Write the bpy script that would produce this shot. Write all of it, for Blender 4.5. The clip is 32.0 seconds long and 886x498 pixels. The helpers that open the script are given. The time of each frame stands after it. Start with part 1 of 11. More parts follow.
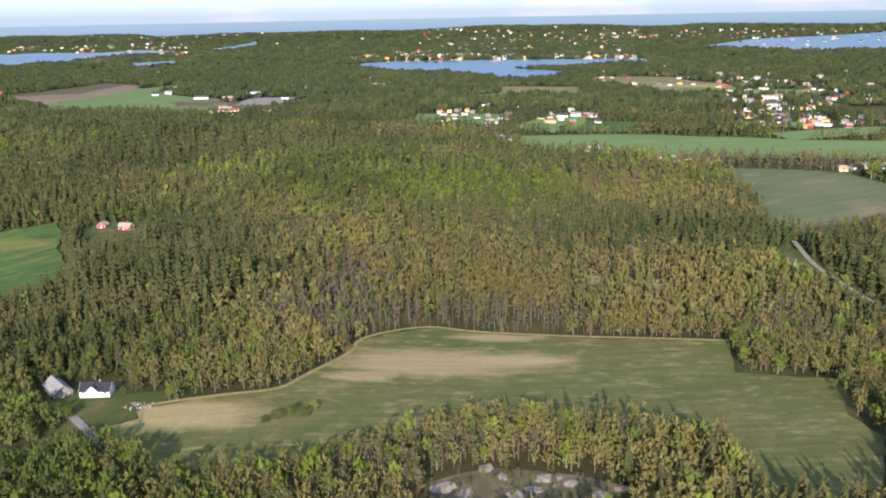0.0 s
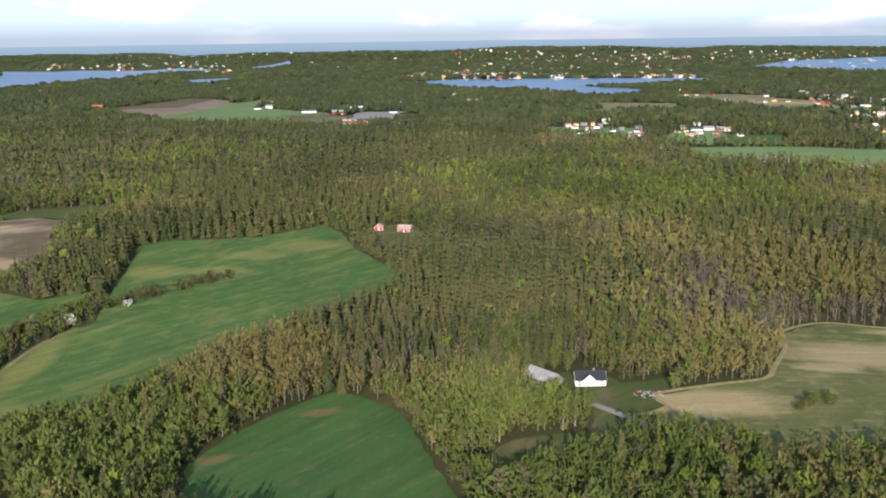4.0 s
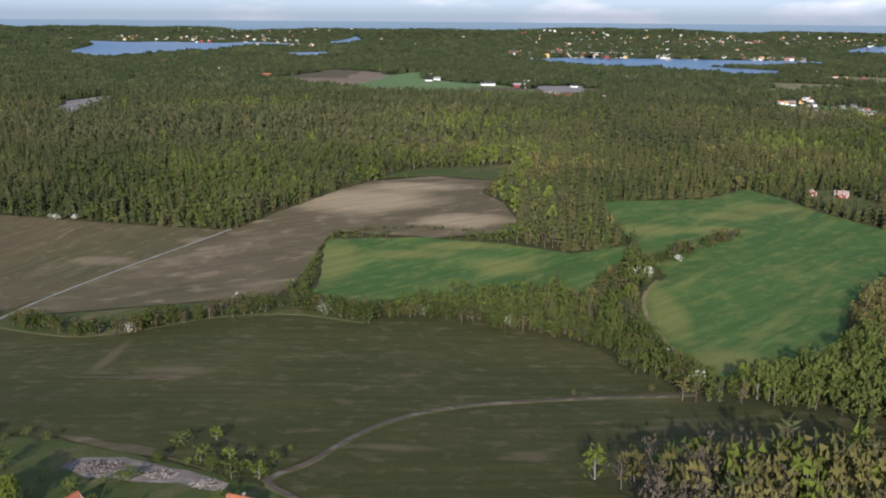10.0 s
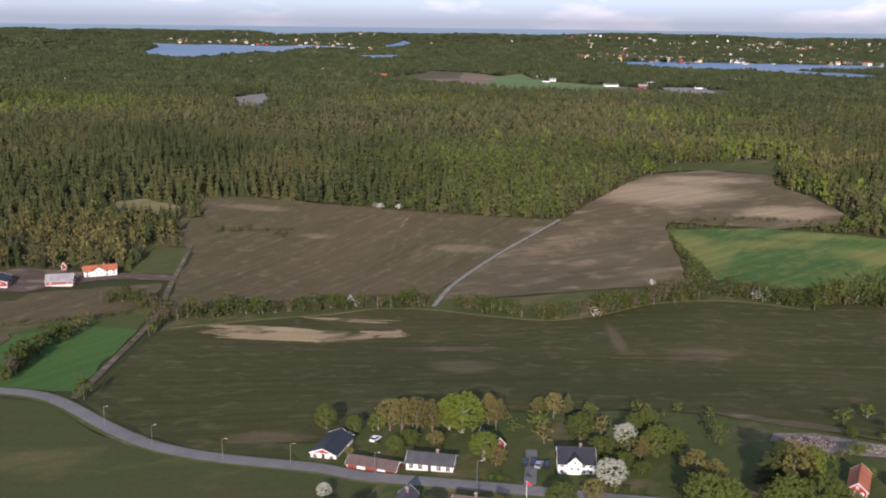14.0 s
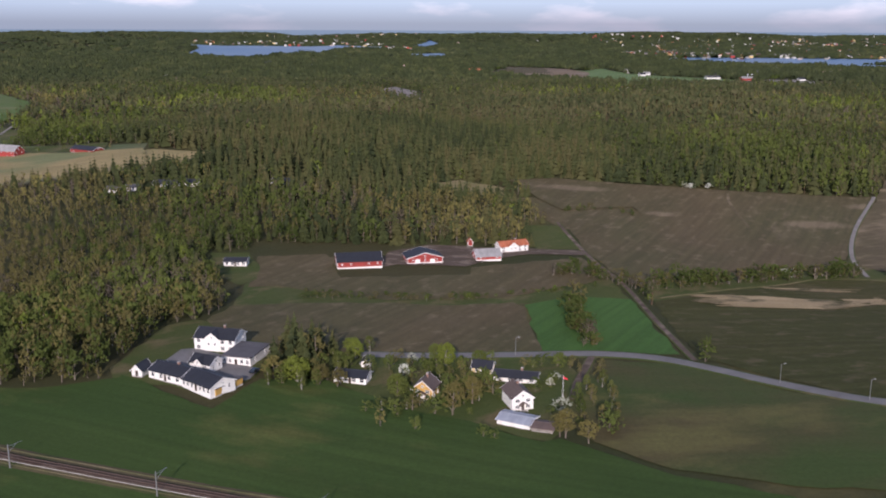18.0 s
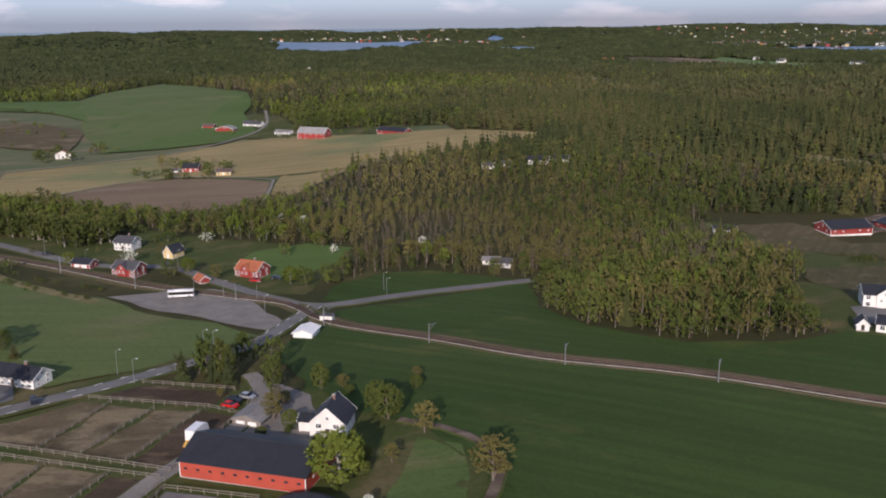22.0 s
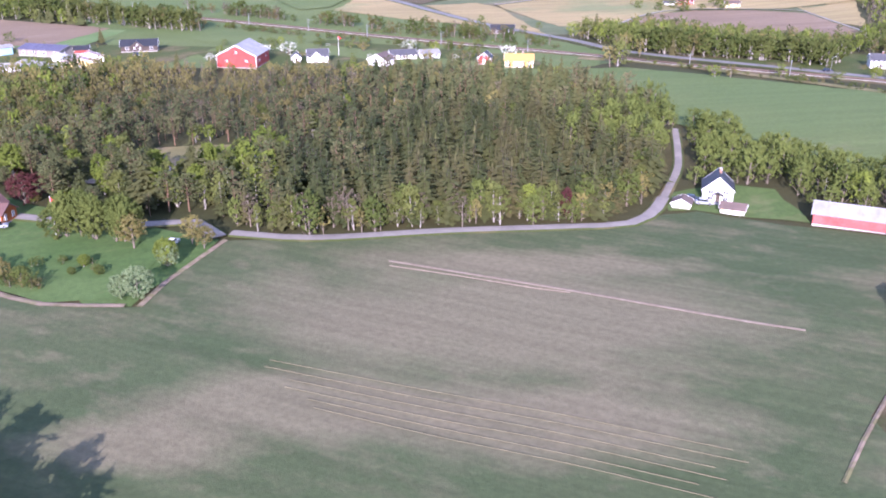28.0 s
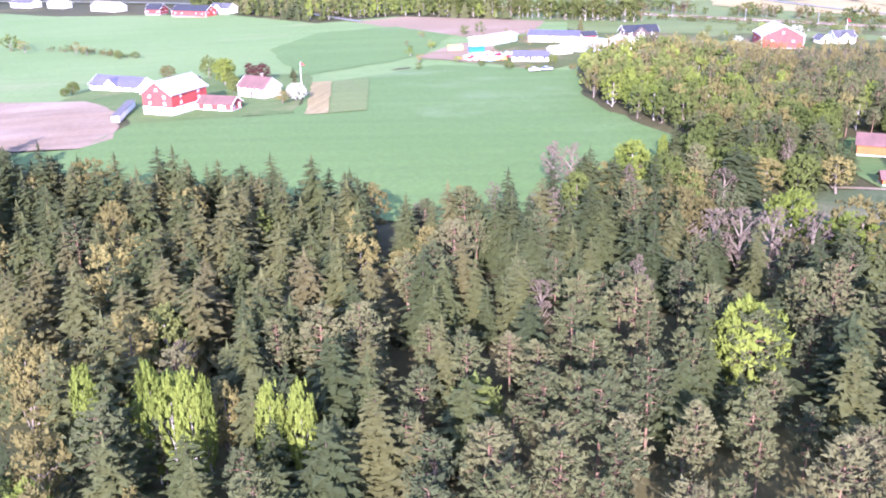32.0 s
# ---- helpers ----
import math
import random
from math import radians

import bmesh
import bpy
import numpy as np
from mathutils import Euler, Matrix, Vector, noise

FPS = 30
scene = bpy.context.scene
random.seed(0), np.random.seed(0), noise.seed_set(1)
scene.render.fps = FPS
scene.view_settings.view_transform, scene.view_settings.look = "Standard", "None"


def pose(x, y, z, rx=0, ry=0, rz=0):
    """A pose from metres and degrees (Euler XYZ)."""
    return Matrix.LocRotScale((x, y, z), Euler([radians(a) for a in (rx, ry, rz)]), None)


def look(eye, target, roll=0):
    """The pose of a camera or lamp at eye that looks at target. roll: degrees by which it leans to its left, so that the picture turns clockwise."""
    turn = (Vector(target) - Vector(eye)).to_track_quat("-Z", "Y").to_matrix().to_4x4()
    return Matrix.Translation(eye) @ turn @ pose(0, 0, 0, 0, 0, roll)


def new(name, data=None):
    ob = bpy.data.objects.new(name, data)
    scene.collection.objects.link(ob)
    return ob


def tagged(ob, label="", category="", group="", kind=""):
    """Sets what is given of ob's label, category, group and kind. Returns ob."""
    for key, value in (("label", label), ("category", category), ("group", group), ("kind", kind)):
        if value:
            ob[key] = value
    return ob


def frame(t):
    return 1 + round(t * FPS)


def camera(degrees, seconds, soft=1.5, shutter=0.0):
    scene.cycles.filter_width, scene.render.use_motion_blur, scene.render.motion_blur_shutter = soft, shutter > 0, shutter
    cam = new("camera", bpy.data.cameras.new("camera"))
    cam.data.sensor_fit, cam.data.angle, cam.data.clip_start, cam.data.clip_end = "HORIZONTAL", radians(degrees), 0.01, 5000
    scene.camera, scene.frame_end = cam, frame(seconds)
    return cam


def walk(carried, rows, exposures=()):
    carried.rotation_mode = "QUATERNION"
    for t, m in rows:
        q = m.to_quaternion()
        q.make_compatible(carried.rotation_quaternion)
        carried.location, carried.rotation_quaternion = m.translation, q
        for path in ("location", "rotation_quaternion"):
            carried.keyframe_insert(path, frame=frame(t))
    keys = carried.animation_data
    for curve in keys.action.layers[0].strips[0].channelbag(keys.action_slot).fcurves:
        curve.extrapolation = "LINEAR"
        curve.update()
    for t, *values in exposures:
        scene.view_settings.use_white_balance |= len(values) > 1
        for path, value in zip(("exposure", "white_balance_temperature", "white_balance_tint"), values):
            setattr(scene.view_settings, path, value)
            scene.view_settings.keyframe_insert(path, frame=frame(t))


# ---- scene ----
cam = camera(51.6, 32.0, 2.0)
METRES, EYE, TILT, LEAN, TURN = 1150.0, 106.0, -14.4, 1.1, 0.0
ROWS = [
    (0.0, 0.0, 0.0, 0.0, 0.0, 0.0, -0.0),
    (0.5, -0.0155, 0.0001, -0.0011, 0.45, 0.37, 0.0),
    (1.0, -0.0309, 0.0001, -0.0021, 0.75, 0.45, 0.24),
    (1.5, -0.0465, 0.0002, -0.0031, 0.6, 0.3, 0.3),
    (2.0, -0.0619, 0.0002, -0.0042, 0.26, 0.33, 0.41),
    (2.5, -0.0771, 0.0004, -0.0052, -0.22, 0.64, 0.62),
    (3.0, -0.0926, 0.0008, -0.0063, -0.57, 1.0, 0.26),
    (3.5, -0.1078, 0.0009, -0.0074, -0.43, 1.55, -0.05),
    (5.5, -0.1698, 0.0, -0.0119, -0.7, 0.31, -0.81),
    (6.0, -0.185, 0.0011, -0.013, -1.0, 0.91, -1.14),
    (6.5, -0.2007, 0.0004, -0.0138, -0.57, 1.05, -1.18),
    (7.0, -0.216, 0.0005, -0.0148, 0.1, 0.72, -1.18),
    (7.5, -0.2314, 0.0006, -0.0157, 0.62, 0.48, -1.22),
    (8.0, -0.2468, 0.0004, -0.0166, 0.53, 0.22, -1.4),
    (8.5, -0.2622, 0.0003, -0.0174, 0.08, 0.21, -1.34),
    (9.0, -0.2776, -0.0, -0.0184, 0.29, 0.1, -1.27),
    (9.5, -0.2928, -0.0, -0.0193, 0.38, -0.0, -1.29),
    (10.0, -0.3081, 0.0004, -0.0203, 0.21, 0.22, -1.64),
    (10.5, -0.3233, 0.0004, -0.0215, -0.16, -0.12, -2.54),
    (11.0, -0.3386, 0.0003, -0.0226, -0.91, -0.72, -3.21),
    (11.5, -0.3537, 0.0011, -0.0238, -2.1, -0.87, -3.39),
    (12.0, -0.369, 0.001, -0.0252, -1.64, -0.65, -3.24),
    (12.5, -0.3843, 0.0009, -0.0264, -1.21, -1.03, -3.79),
    (13.0, -0.3997, 0.0012, -0.0277, -0.99, -0.85, -3.77),
    (13.5, -0.4153, 0.0011, -0.0288, 0.1, 0.08, -2.49),
    (14.0, -0.4307, 0.0009, -0.0301, 0.87, 0.57, -2.06),
    (14.5, -0.4461, 0.001, -0.0315, 0.69, 0.33, -1.88),
    (16.5, -0.5079, 0.0014, -0.0376, 0.37, 0.59, -1.77),
    (17.0, -0.5245, 0.001, -0.0393, 0.33, 0.74, -1.6),
    (17.5, -0.5399, 0.0014, -0.0408, 0.1, 0.87, -1.55),
    (18.0, -0.5553, 0.0013, -0.0423, 0.29, 0.73, -1.46),
    (18.5, -0.5707, 0.0017, -0.0438, 0.37, 0.51, -1.5),
    (19.0, -0.5862, 0.0016, -0.0452, 0.1, 0.18, -1.9),
    (19.5, -0.6016, 0.0014, -0.0467, -0.09, 0.07, -1.81),
    (20.0, -0.6168, 0.0024, -0.048, -0.49, 0.06, -1.5),
    (20.5, -0.6323, 0.0014, -0.0492, -0.26, 0.61, -1.45),
    (21.0, -0.6479, 0.0015, -0.0505, 0.49, 1.16, -1.59),
    (21.5, -0.6633, 0.001, -0.0518, 1.55, 1.2, -1.34),
    (22.0, -0.6787, 0.0009, -0.0529, 2.11, 0.54, -1.08),
    (22.5, -0.6941, 0.0004, -0.0541, 2.63, -0.2, -0.64),
    (23.0, -0.7095, 0.0007, -0.0553, 2.82, -0.5, -0.65),
    (23.5, -0.7249, 0.0002, -0.0566, 2.79, -1.09, -0.51),
    (24.0, -0.7401, 0.0006, -0.058, 2.55, -1.82, -0.55),
    (24.5, -0.7553, 0.0004, -0.0594, 2.32, -2.42, -0.92),
    (26.5, -0.8194, -0.0053, -0.0642, 2.15, -4.86, -1.23),
    (27.0, -0.8356, -0.0059, -0.0657, 1.1, -6.2, -1.09),
    (27.5, -0.8519, -0.0064, -0.0671, 0.74, -6.99, -1.05),
    (28.0, -0.8682, -0.0066, -0.0689, 0.87, -7.58, -1.14),
    (28.5, -0.8846, -0.0073, -0.0705, 0.69, -8.09, -1.09),
    (29.0, -0.901, -0.0075, -0.0721, 0.68, -7.95, -0.78),
    (29.5, -0.9171, -0.0076, -0.0737, 0.51, -7.53, -0.76),
    (30.0, -0.9332, -0.0077, -0.0754, 0.79, -7.49, -0.62),
    (30.5, -0.9492, -0.0078, -0.077, 0.32, -7.16, -0.54),
    (31.0, -0.9651, -0.0076, -0.0787, -0.97, -6.13, -0.85),
    (31.5, -0.9806, -0.0075, -0.0804, 0.38, -5.9, -0.52),
    (32.0, -0.996, -0.0074, -0.082, 1.36, -5.81, -0.55),
]
EXPOSURES = [(0, 1.08, 6550, 17), (3.5, 0.9, 6550, 17), (6, 0.78, 6500, 15), (8, 0.68, 6350, 15), (9, 0.47, 6250, 15), (12, 0.6, 6650, 24), (13, 0.57, 6700, 26), (16.5, 0.31, 6350, 27), (20, 0.10, 6350, 29), (22.5, 0.05, 6800, 24), (23.5, 0.25, 7200, 28), (24, 0.6, 7300, 29), (24.5, 0.95, 7100, 30), (26.5, 1.55, 5450, 36), (28, 1.8, 5650, 42), (29, 2.27, 5500, 50), (30, 2.5, 5500, 50), (32, 2.56, 5550, 46)]
walk(cam, [(t, pose(0, 0, EYE, TILT, LEAN, TURN) @ pose(METRES * x, METRES * y, METRES * z, 90 + pitch, roll, yaw)) for t, x, y, z, yaw, pitch, roll in ROWS], EXPOSURES)
# world, sun and sky: evening sun low behind the camera
SUN_EL, SUN_AZ = 21.0, 4.3
sun = new("sun", bpy.data.lights.new("sun", "SUN"))
sun.data.energy, sun.data.angle, sun.data.color = 3.95, radians(0.5), (1.0, 0.93, 0.82)
sun.matrix_world = look((0, 0, 300), (math.sin(radians(SUN_AZ)) * math.cos(radians(SUN_EL)), math.cos(radians(SUN_AZ)) * math.cos(radians(SUN_EL)), 300 - math.sin(radians(SUN_EL))))
world = bpy.data.worlds.new("sky")
scene.world = world
world.use_nodes = True
wn, wl = world.node_tree.nodes, world.node_tree.links
wn.clear()
sky = wn.new("ShaderNodeTexSky")
sky.sky_type, sky.sun_disc = "NISHITA", False
sky.sun_elevation, sky.sun_rotation = radians(SUN_EL), radians(180 + SUN_AZ)
sky.air_density, sky.dust_density, sky.ozone_density = 1.0, 0.2, 3.0
coord, split, flat = wn.new("ShaderNodeTexCoord"), wn.new("ShaderNodeSeparateXYZ"), wn.new("ShaderNodeMapping")
flat.inputs["Scale"].default_value = (2.2, 2.2, 9.0)
wl.new(coord.outputs["Generated"], split.inputs[0])
wl.new(coord.outputs["Generated"], flat.inputs["Vector"])
cloud = wn.new("ShaderNodeTexNoise")
cloud.inputs["Scale"].default_value, cloud.inputs["Detail"].default_value, cloud.inputs["Roughness"].default_value = 2.6, 6.0, 0.55
wl.new(flat.outputs[0], cloud.inputs["Vector"])
cover = wn.new("ShaderNodeValToRGB")
cover.color_ramp.elements[0].position, cover.color_ramp.elements[1].position = 0.53, 0.66
wl.new(cloud.outputs[0], cover.inputs[0])
low = wn.new("ShaderNodeMapRange")
low.inputs["From Min"].default_value, low.inputs["From Max"].default_value = 0.0, 0.35
low.inputs["To Min"].default_value, low.inputs["To Max"].default_value = 0.85, 0.0
wl.new(split.outputs[2], low.inputs["Value"])
high = wn.new("ShaderNodeMapRange")
high.inputs["From Min"].default_value, high.inputs["From Max"].default_value = 0.003, 0.024
wl.new(split.outputs[2], high.inputs["Value"])


def by_height(near, upper):
    """A colour of the air that goes from the horizon's to that a few degrees higher."""
    m = wn.new("ShaderNodeMixRGB")
    m.inputs[1].default_value, m.inputs[2].default_value = (*near, 1), (*upper, 1)
    wl.new(high.outputs[0], m.inputs[0])
    return m.outputs[0]


pale = wn.new("ShaderNodeMixRGB")
wl.new(by_height((1.3, 2.0, 3.05), (2.5, 3.7, 5.3)), pale.inputs[2])
wl.new(low.outputs[0], pale.inputs[0])
wl.new(sky.outputs[0], pale.inputs[1])
with_cloud = wn.new("ShaderNodeMixRGB")
wl.new(by_height((2.9, 3.2, 3.7), (6.6, 6.9, 7.3)), with_cloud.inputs[2])
wl.new(cover.outputs[0], with_cloud.inputs[0])
wl.new(pale.outputs[0], with_cloud.inputs[1])
# the open sea lies below the horizon, paler towards it
sea = wn.new("ShaderNodeValToRGB")
sea.color_ramp.elements[0].position, sea.color_ramp.elements[1].position = 0.4850, 0.4985
sea.color_ramp.elements[0].color, sea.color_ramp.elements[1].color = (0.80, 1.32, 1.95, 1), (1.65, 2.35, 3.0, 1)
edge = wn.new("ShaderNodeMath")
edge.operation = "MULTIPLY_ADD"
edge.inputs[1].default_value, edge.inputs[2].default_value = 0.5, 0.5
wl.new(split.outputs[2], edge.inputs[0])
wl.new(edge.outputs[0], sea.inputs[0])
below = wn.new("ShaderNodeMath")
below.operation, below.inputs[1].default_value = "LESS_THAN", -0.0045
wl.new(split.outputs[2], below.inputs[0])
horizon = wn.new("ShaderNodeMixRGB")
wl.new(below.outputs[0], horizon.inputs[0])
wl.new(with_cloud.outputs[0], horizon.inputs[1])
wl.new(sea.outputs[0], horizon.inputs[2])
back = wn.new("ShaderNodeBackground")
back.inputs["Strength"].default_value = 0.13
wl.new(horizon.outputs[0], back.inputs["Color"])
wl.new(back.outputs[0], wn.new("ShaderNodeOutputWorld").inputs[0])


# ---- materials ----
def nodes_of(name):
    m = bpy.data.materials.new(name)
    m.use_nodes = True
    return m, m.node_tree.nodes, m.node_tree.links, m.node_tree.nodes["Principled BSDF"]


def noise_node(n, l, scale, detail=4.0, rough=0.55, stretch=None, turn=0.0, vec="Object"):
    """A noise in metres, stretched by the three numbers given and turned about z."""
    co, mp, tx = n.new("ShaderNodeTexCoord"), n.new("ShaderNodeMapping"), n.new("ShaderNodeTexNoise")
    mp.vector_type = "TEXTURE"
    mp.inputs["Scale"].default_value = [1 / k for k in stretch or (1, 1, 1)]
    mp.inputs["Rotation"].default_value = (0, 0, radians(turn))
    tx.inputs["Scale"].default_value, tx.inputs["Detail"].default_value, tx.inputs["Roughness"].default_value = scale, detail, rough
    l.new(co.outputs[vec], mp.inputs[0])
    l.new(mp.outputs[0], tx.inputs["Vector"])
    return tx.outputs[0]


def ramp_node(n, l, source, stops):
    r = n.new("ShaderNodeValToRGB")
    e = r.color_ramp.elements
    while len(e) < len(stops):
        e.new(0.5)
    for el, (p, c) in zip(e, stops):
        el.position, el.color = p, (c, c, c, 1) if isinstance(c, (int, float)) else (*c, 1)
    l.new(source, r.inputs[0])
    return r.outputs[0]


def mix_node(n, l, fac, a, b, kind="MIX"):
    m = n.new("ShaderNodeMixRGB")
    m.blend_type = kind
    for sock, v in zip(m.inputs, (fac, a, b)):
        if hasattr(v, "is_linked"):
            l.new(v, sock)
        elif isinstance(v, (int, float)):
            sock.default_value = v
        else:
            sock.default_value = (*v, 1)
    return m.outputs[0]


def bump_node(n, l, p, source, strength, dist):
    b = n.new("ShaderNodeBump")
    b.inputs["Strength"].default_value, b.inputs["Distance"].default_value = strength, dist
    l.new(source, b.inputs["Height"])
    l.new(b.outputs[0], p.inputs["Normal"])


def plain(name, base, rough=0.6, var=0.25, scale=1.2, metal=0.0, bump=0.0, vec="Object", spread=0.0):
    """Paint, plaster, metal or stone with stains at two scales; spread varies it from object to object."""
    m, n, l, p = nodes_of(name)
    big = ramp_node(n, l, noise_node(n, l, scale, 5, 0.6, vec=vec), [(0.3, 1 - var), (0.7, 1 + var * 0.35)])
    fine = ramp_node(n, l, noise_node(n, l, scale * 9, 3, 0.6, vec=vec), [(0.3, 1 - var * 0.6), (0.7, 1.0)])
    c = mix_node(n, l, 1.0, mix_node(n, l, 1.0, base, big, "MULTIPLY"), fine, "MULTIPLY")
    if spread:
        info, mul = n.new("ShaderNodeObjectInfo"), n.new("ShaderNodeMapRange")
        mul.inputs["To Min"].default_value, mul.inputs["To Max"].default_value = 1 - spread, 1 + spread
        l.new(info.outputs["Random"], mul.inputs["Value"])
        c = mix_node(n, l, 1.0, c, mul.outputs[0], "MULTIPLY")
    l.new(c, p.inputs["Base Color"])
    p.inputs["Roughness"].default_value, p.inputs["Metallic"].default_value = rough, metal
    if bump:
        bump_node(n, l, p, noise_node(n, l, scale * 6, 4, vec=vec), 0.5, bump)
    return m


def crop(name, main, second, patch, amount=0.35, rows=20.0, rowstep=0.5, size=0.012, rough=0.95, cover=0.25, rowmix=0.13, long=1.0, blots=(), blot=None):
    """Sown or bare land: two tones in wide drifts, dry patches, bare blots (x, y, half length, half width) and seed rows at an angle."""
    m, n, l, p = nodes_of(name)
    drift = ramp_node(n, l, noise_node(n, l, size, 5, 0.55, (1, 1.6, 1), rows), [(0.38, 0.0), (0.62, 1.0)])
    c = mix_node(n, l, drift, main, second)
    dry = ramp_node(n, l, noise_node(n, l, size * 1.7, 6, 0.62, (0.75 / long, 1.35 * long, 1), rows + 8), [(0.64 - amount * 0.35, 0.0), (0.76 - amount * 0.3, 1.0)])
    c = mix_node(n, l, dry, c, patch)
    for x, y, rx, ry in blots:
        co, mp, ball, add = n.new("ShaderNodeTexCoord"), n.new("ShaderNodeMapping"), n.new("ShaderNodeTexGradient"), n.new("ShaderNodeMath")
        mp.vector_type, ball.gradient_type, add.operation = "TEXTURE", "SPHERICAL", "MULTIPLY_ADD"
        mp.inputs["Location"].default_value, mp.inputs["Scale"].default_value = (x, y, 0), (rx * 1.5, ry * 1.5, 1e5)
        l.new(co.outputs["Object"], mp.inputs[0])
        l.new(mp.outputs[0], ball.inputs[0])
        fray = noise_node(n, l, 1.1 / max(ry, 4.0), 5, 0.55, (0.6, 1, 1), rows - 4)
        add.inputs[1].default_value = 0.9
        l.new(fray, add.inputs[0])
        l.new(ball.outputs["Fac"], add.inputs[2])
        c = mix_node(n, l, ramp_node(n, l, add.outputs[0], [(0.50, 0.0), (1.35, 0.85)]), c, blot or patch)
    lines = ramp_node(n, l, noise_node(n, l, rowstep, 2, 0.5, (0.02, 1, 1), rows), [(0.35, 1 - rowmix), (0.65, 1 + rowmix * 0.6)])
    grain = ramp_node(n, l, noise_node(n, l, 1.3, 5, 0.7), [(0.25, 1 - cover), (0.75, 1 + cover * 0.5)])
    c = mix_node(n, l, 1.0, mix_node(n, l, 1.0, c, lines, "MULTIPLY"), grain, "MULTIPLY")
    l.new(c, p.inputs["Base Color"])
    p.inputs["Roughness"].default_value = rough
    p.inputs["Specular IOR Level"].default_value = 0.15
    bump_node(n, l, p, noise_node(n, l, 2.2, 5, 0.7), 0.6, 0.12)
    return m


def leaf(name, dark, light, glow=0.36, warm=None):
    """Foliage: a tint per tree that also holds painted shade, a spread from leaf to leaf, and light that comes through
    the thin leaves.
    """
    m, n, l, p = nodes_of(name)
    at, geo = n.new("ShaderNodeAttribute"), n.new("ShaderNodeNewGeometry")
    at.attribute_name = "tint"
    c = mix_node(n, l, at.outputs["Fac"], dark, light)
    if warm:
        turn = ramp_node(n, l, at.outputs["Fac"], [(0.45, 0.0), (1.0, 1.0)])
        c = mix_node(n, l, turn, c, warm)
    isl = ramp_node(n, l, geo.outputs["Random Per Island"], [(0.0, 0.84), (1.0, 1.14)])
    c = mix_node(n, l, 1.0, c, isl, "MULTIPLY")
    l.new(c, p.inputs["Base Color"])
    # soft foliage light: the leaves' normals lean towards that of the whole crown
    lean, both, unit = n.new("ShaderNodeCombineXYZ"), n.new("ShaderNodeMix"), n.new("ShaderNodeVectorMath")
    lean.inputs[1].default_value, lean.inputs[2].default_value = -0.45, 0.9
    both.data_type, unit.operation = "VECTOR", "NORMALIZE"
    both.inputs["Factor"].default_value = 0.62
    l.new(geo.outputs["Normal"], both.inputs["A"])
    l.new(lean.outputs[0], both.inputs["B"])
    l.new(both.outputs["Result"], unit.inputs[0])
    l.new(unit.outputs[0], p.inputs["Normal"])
    p.inputs["Roughness"].default_value = 0.75
    p.inputs["Specular IOR Level"].default_value = 0.15
    thin, join = n.new("ShaderNodeBsdfTranslucent"), n.new("ShaderNodeMixShader")
    join.inputs[0].default_value = glow
    l.new(c, thin.inputs["Color"])
    l.new(p.outputs[0], join.inputs[1])
    l.new(thin.outputs[0], join.inputs[2])
    l.new(join.outputs[0], n["Material Output"].inputs["Surface"])
    return m


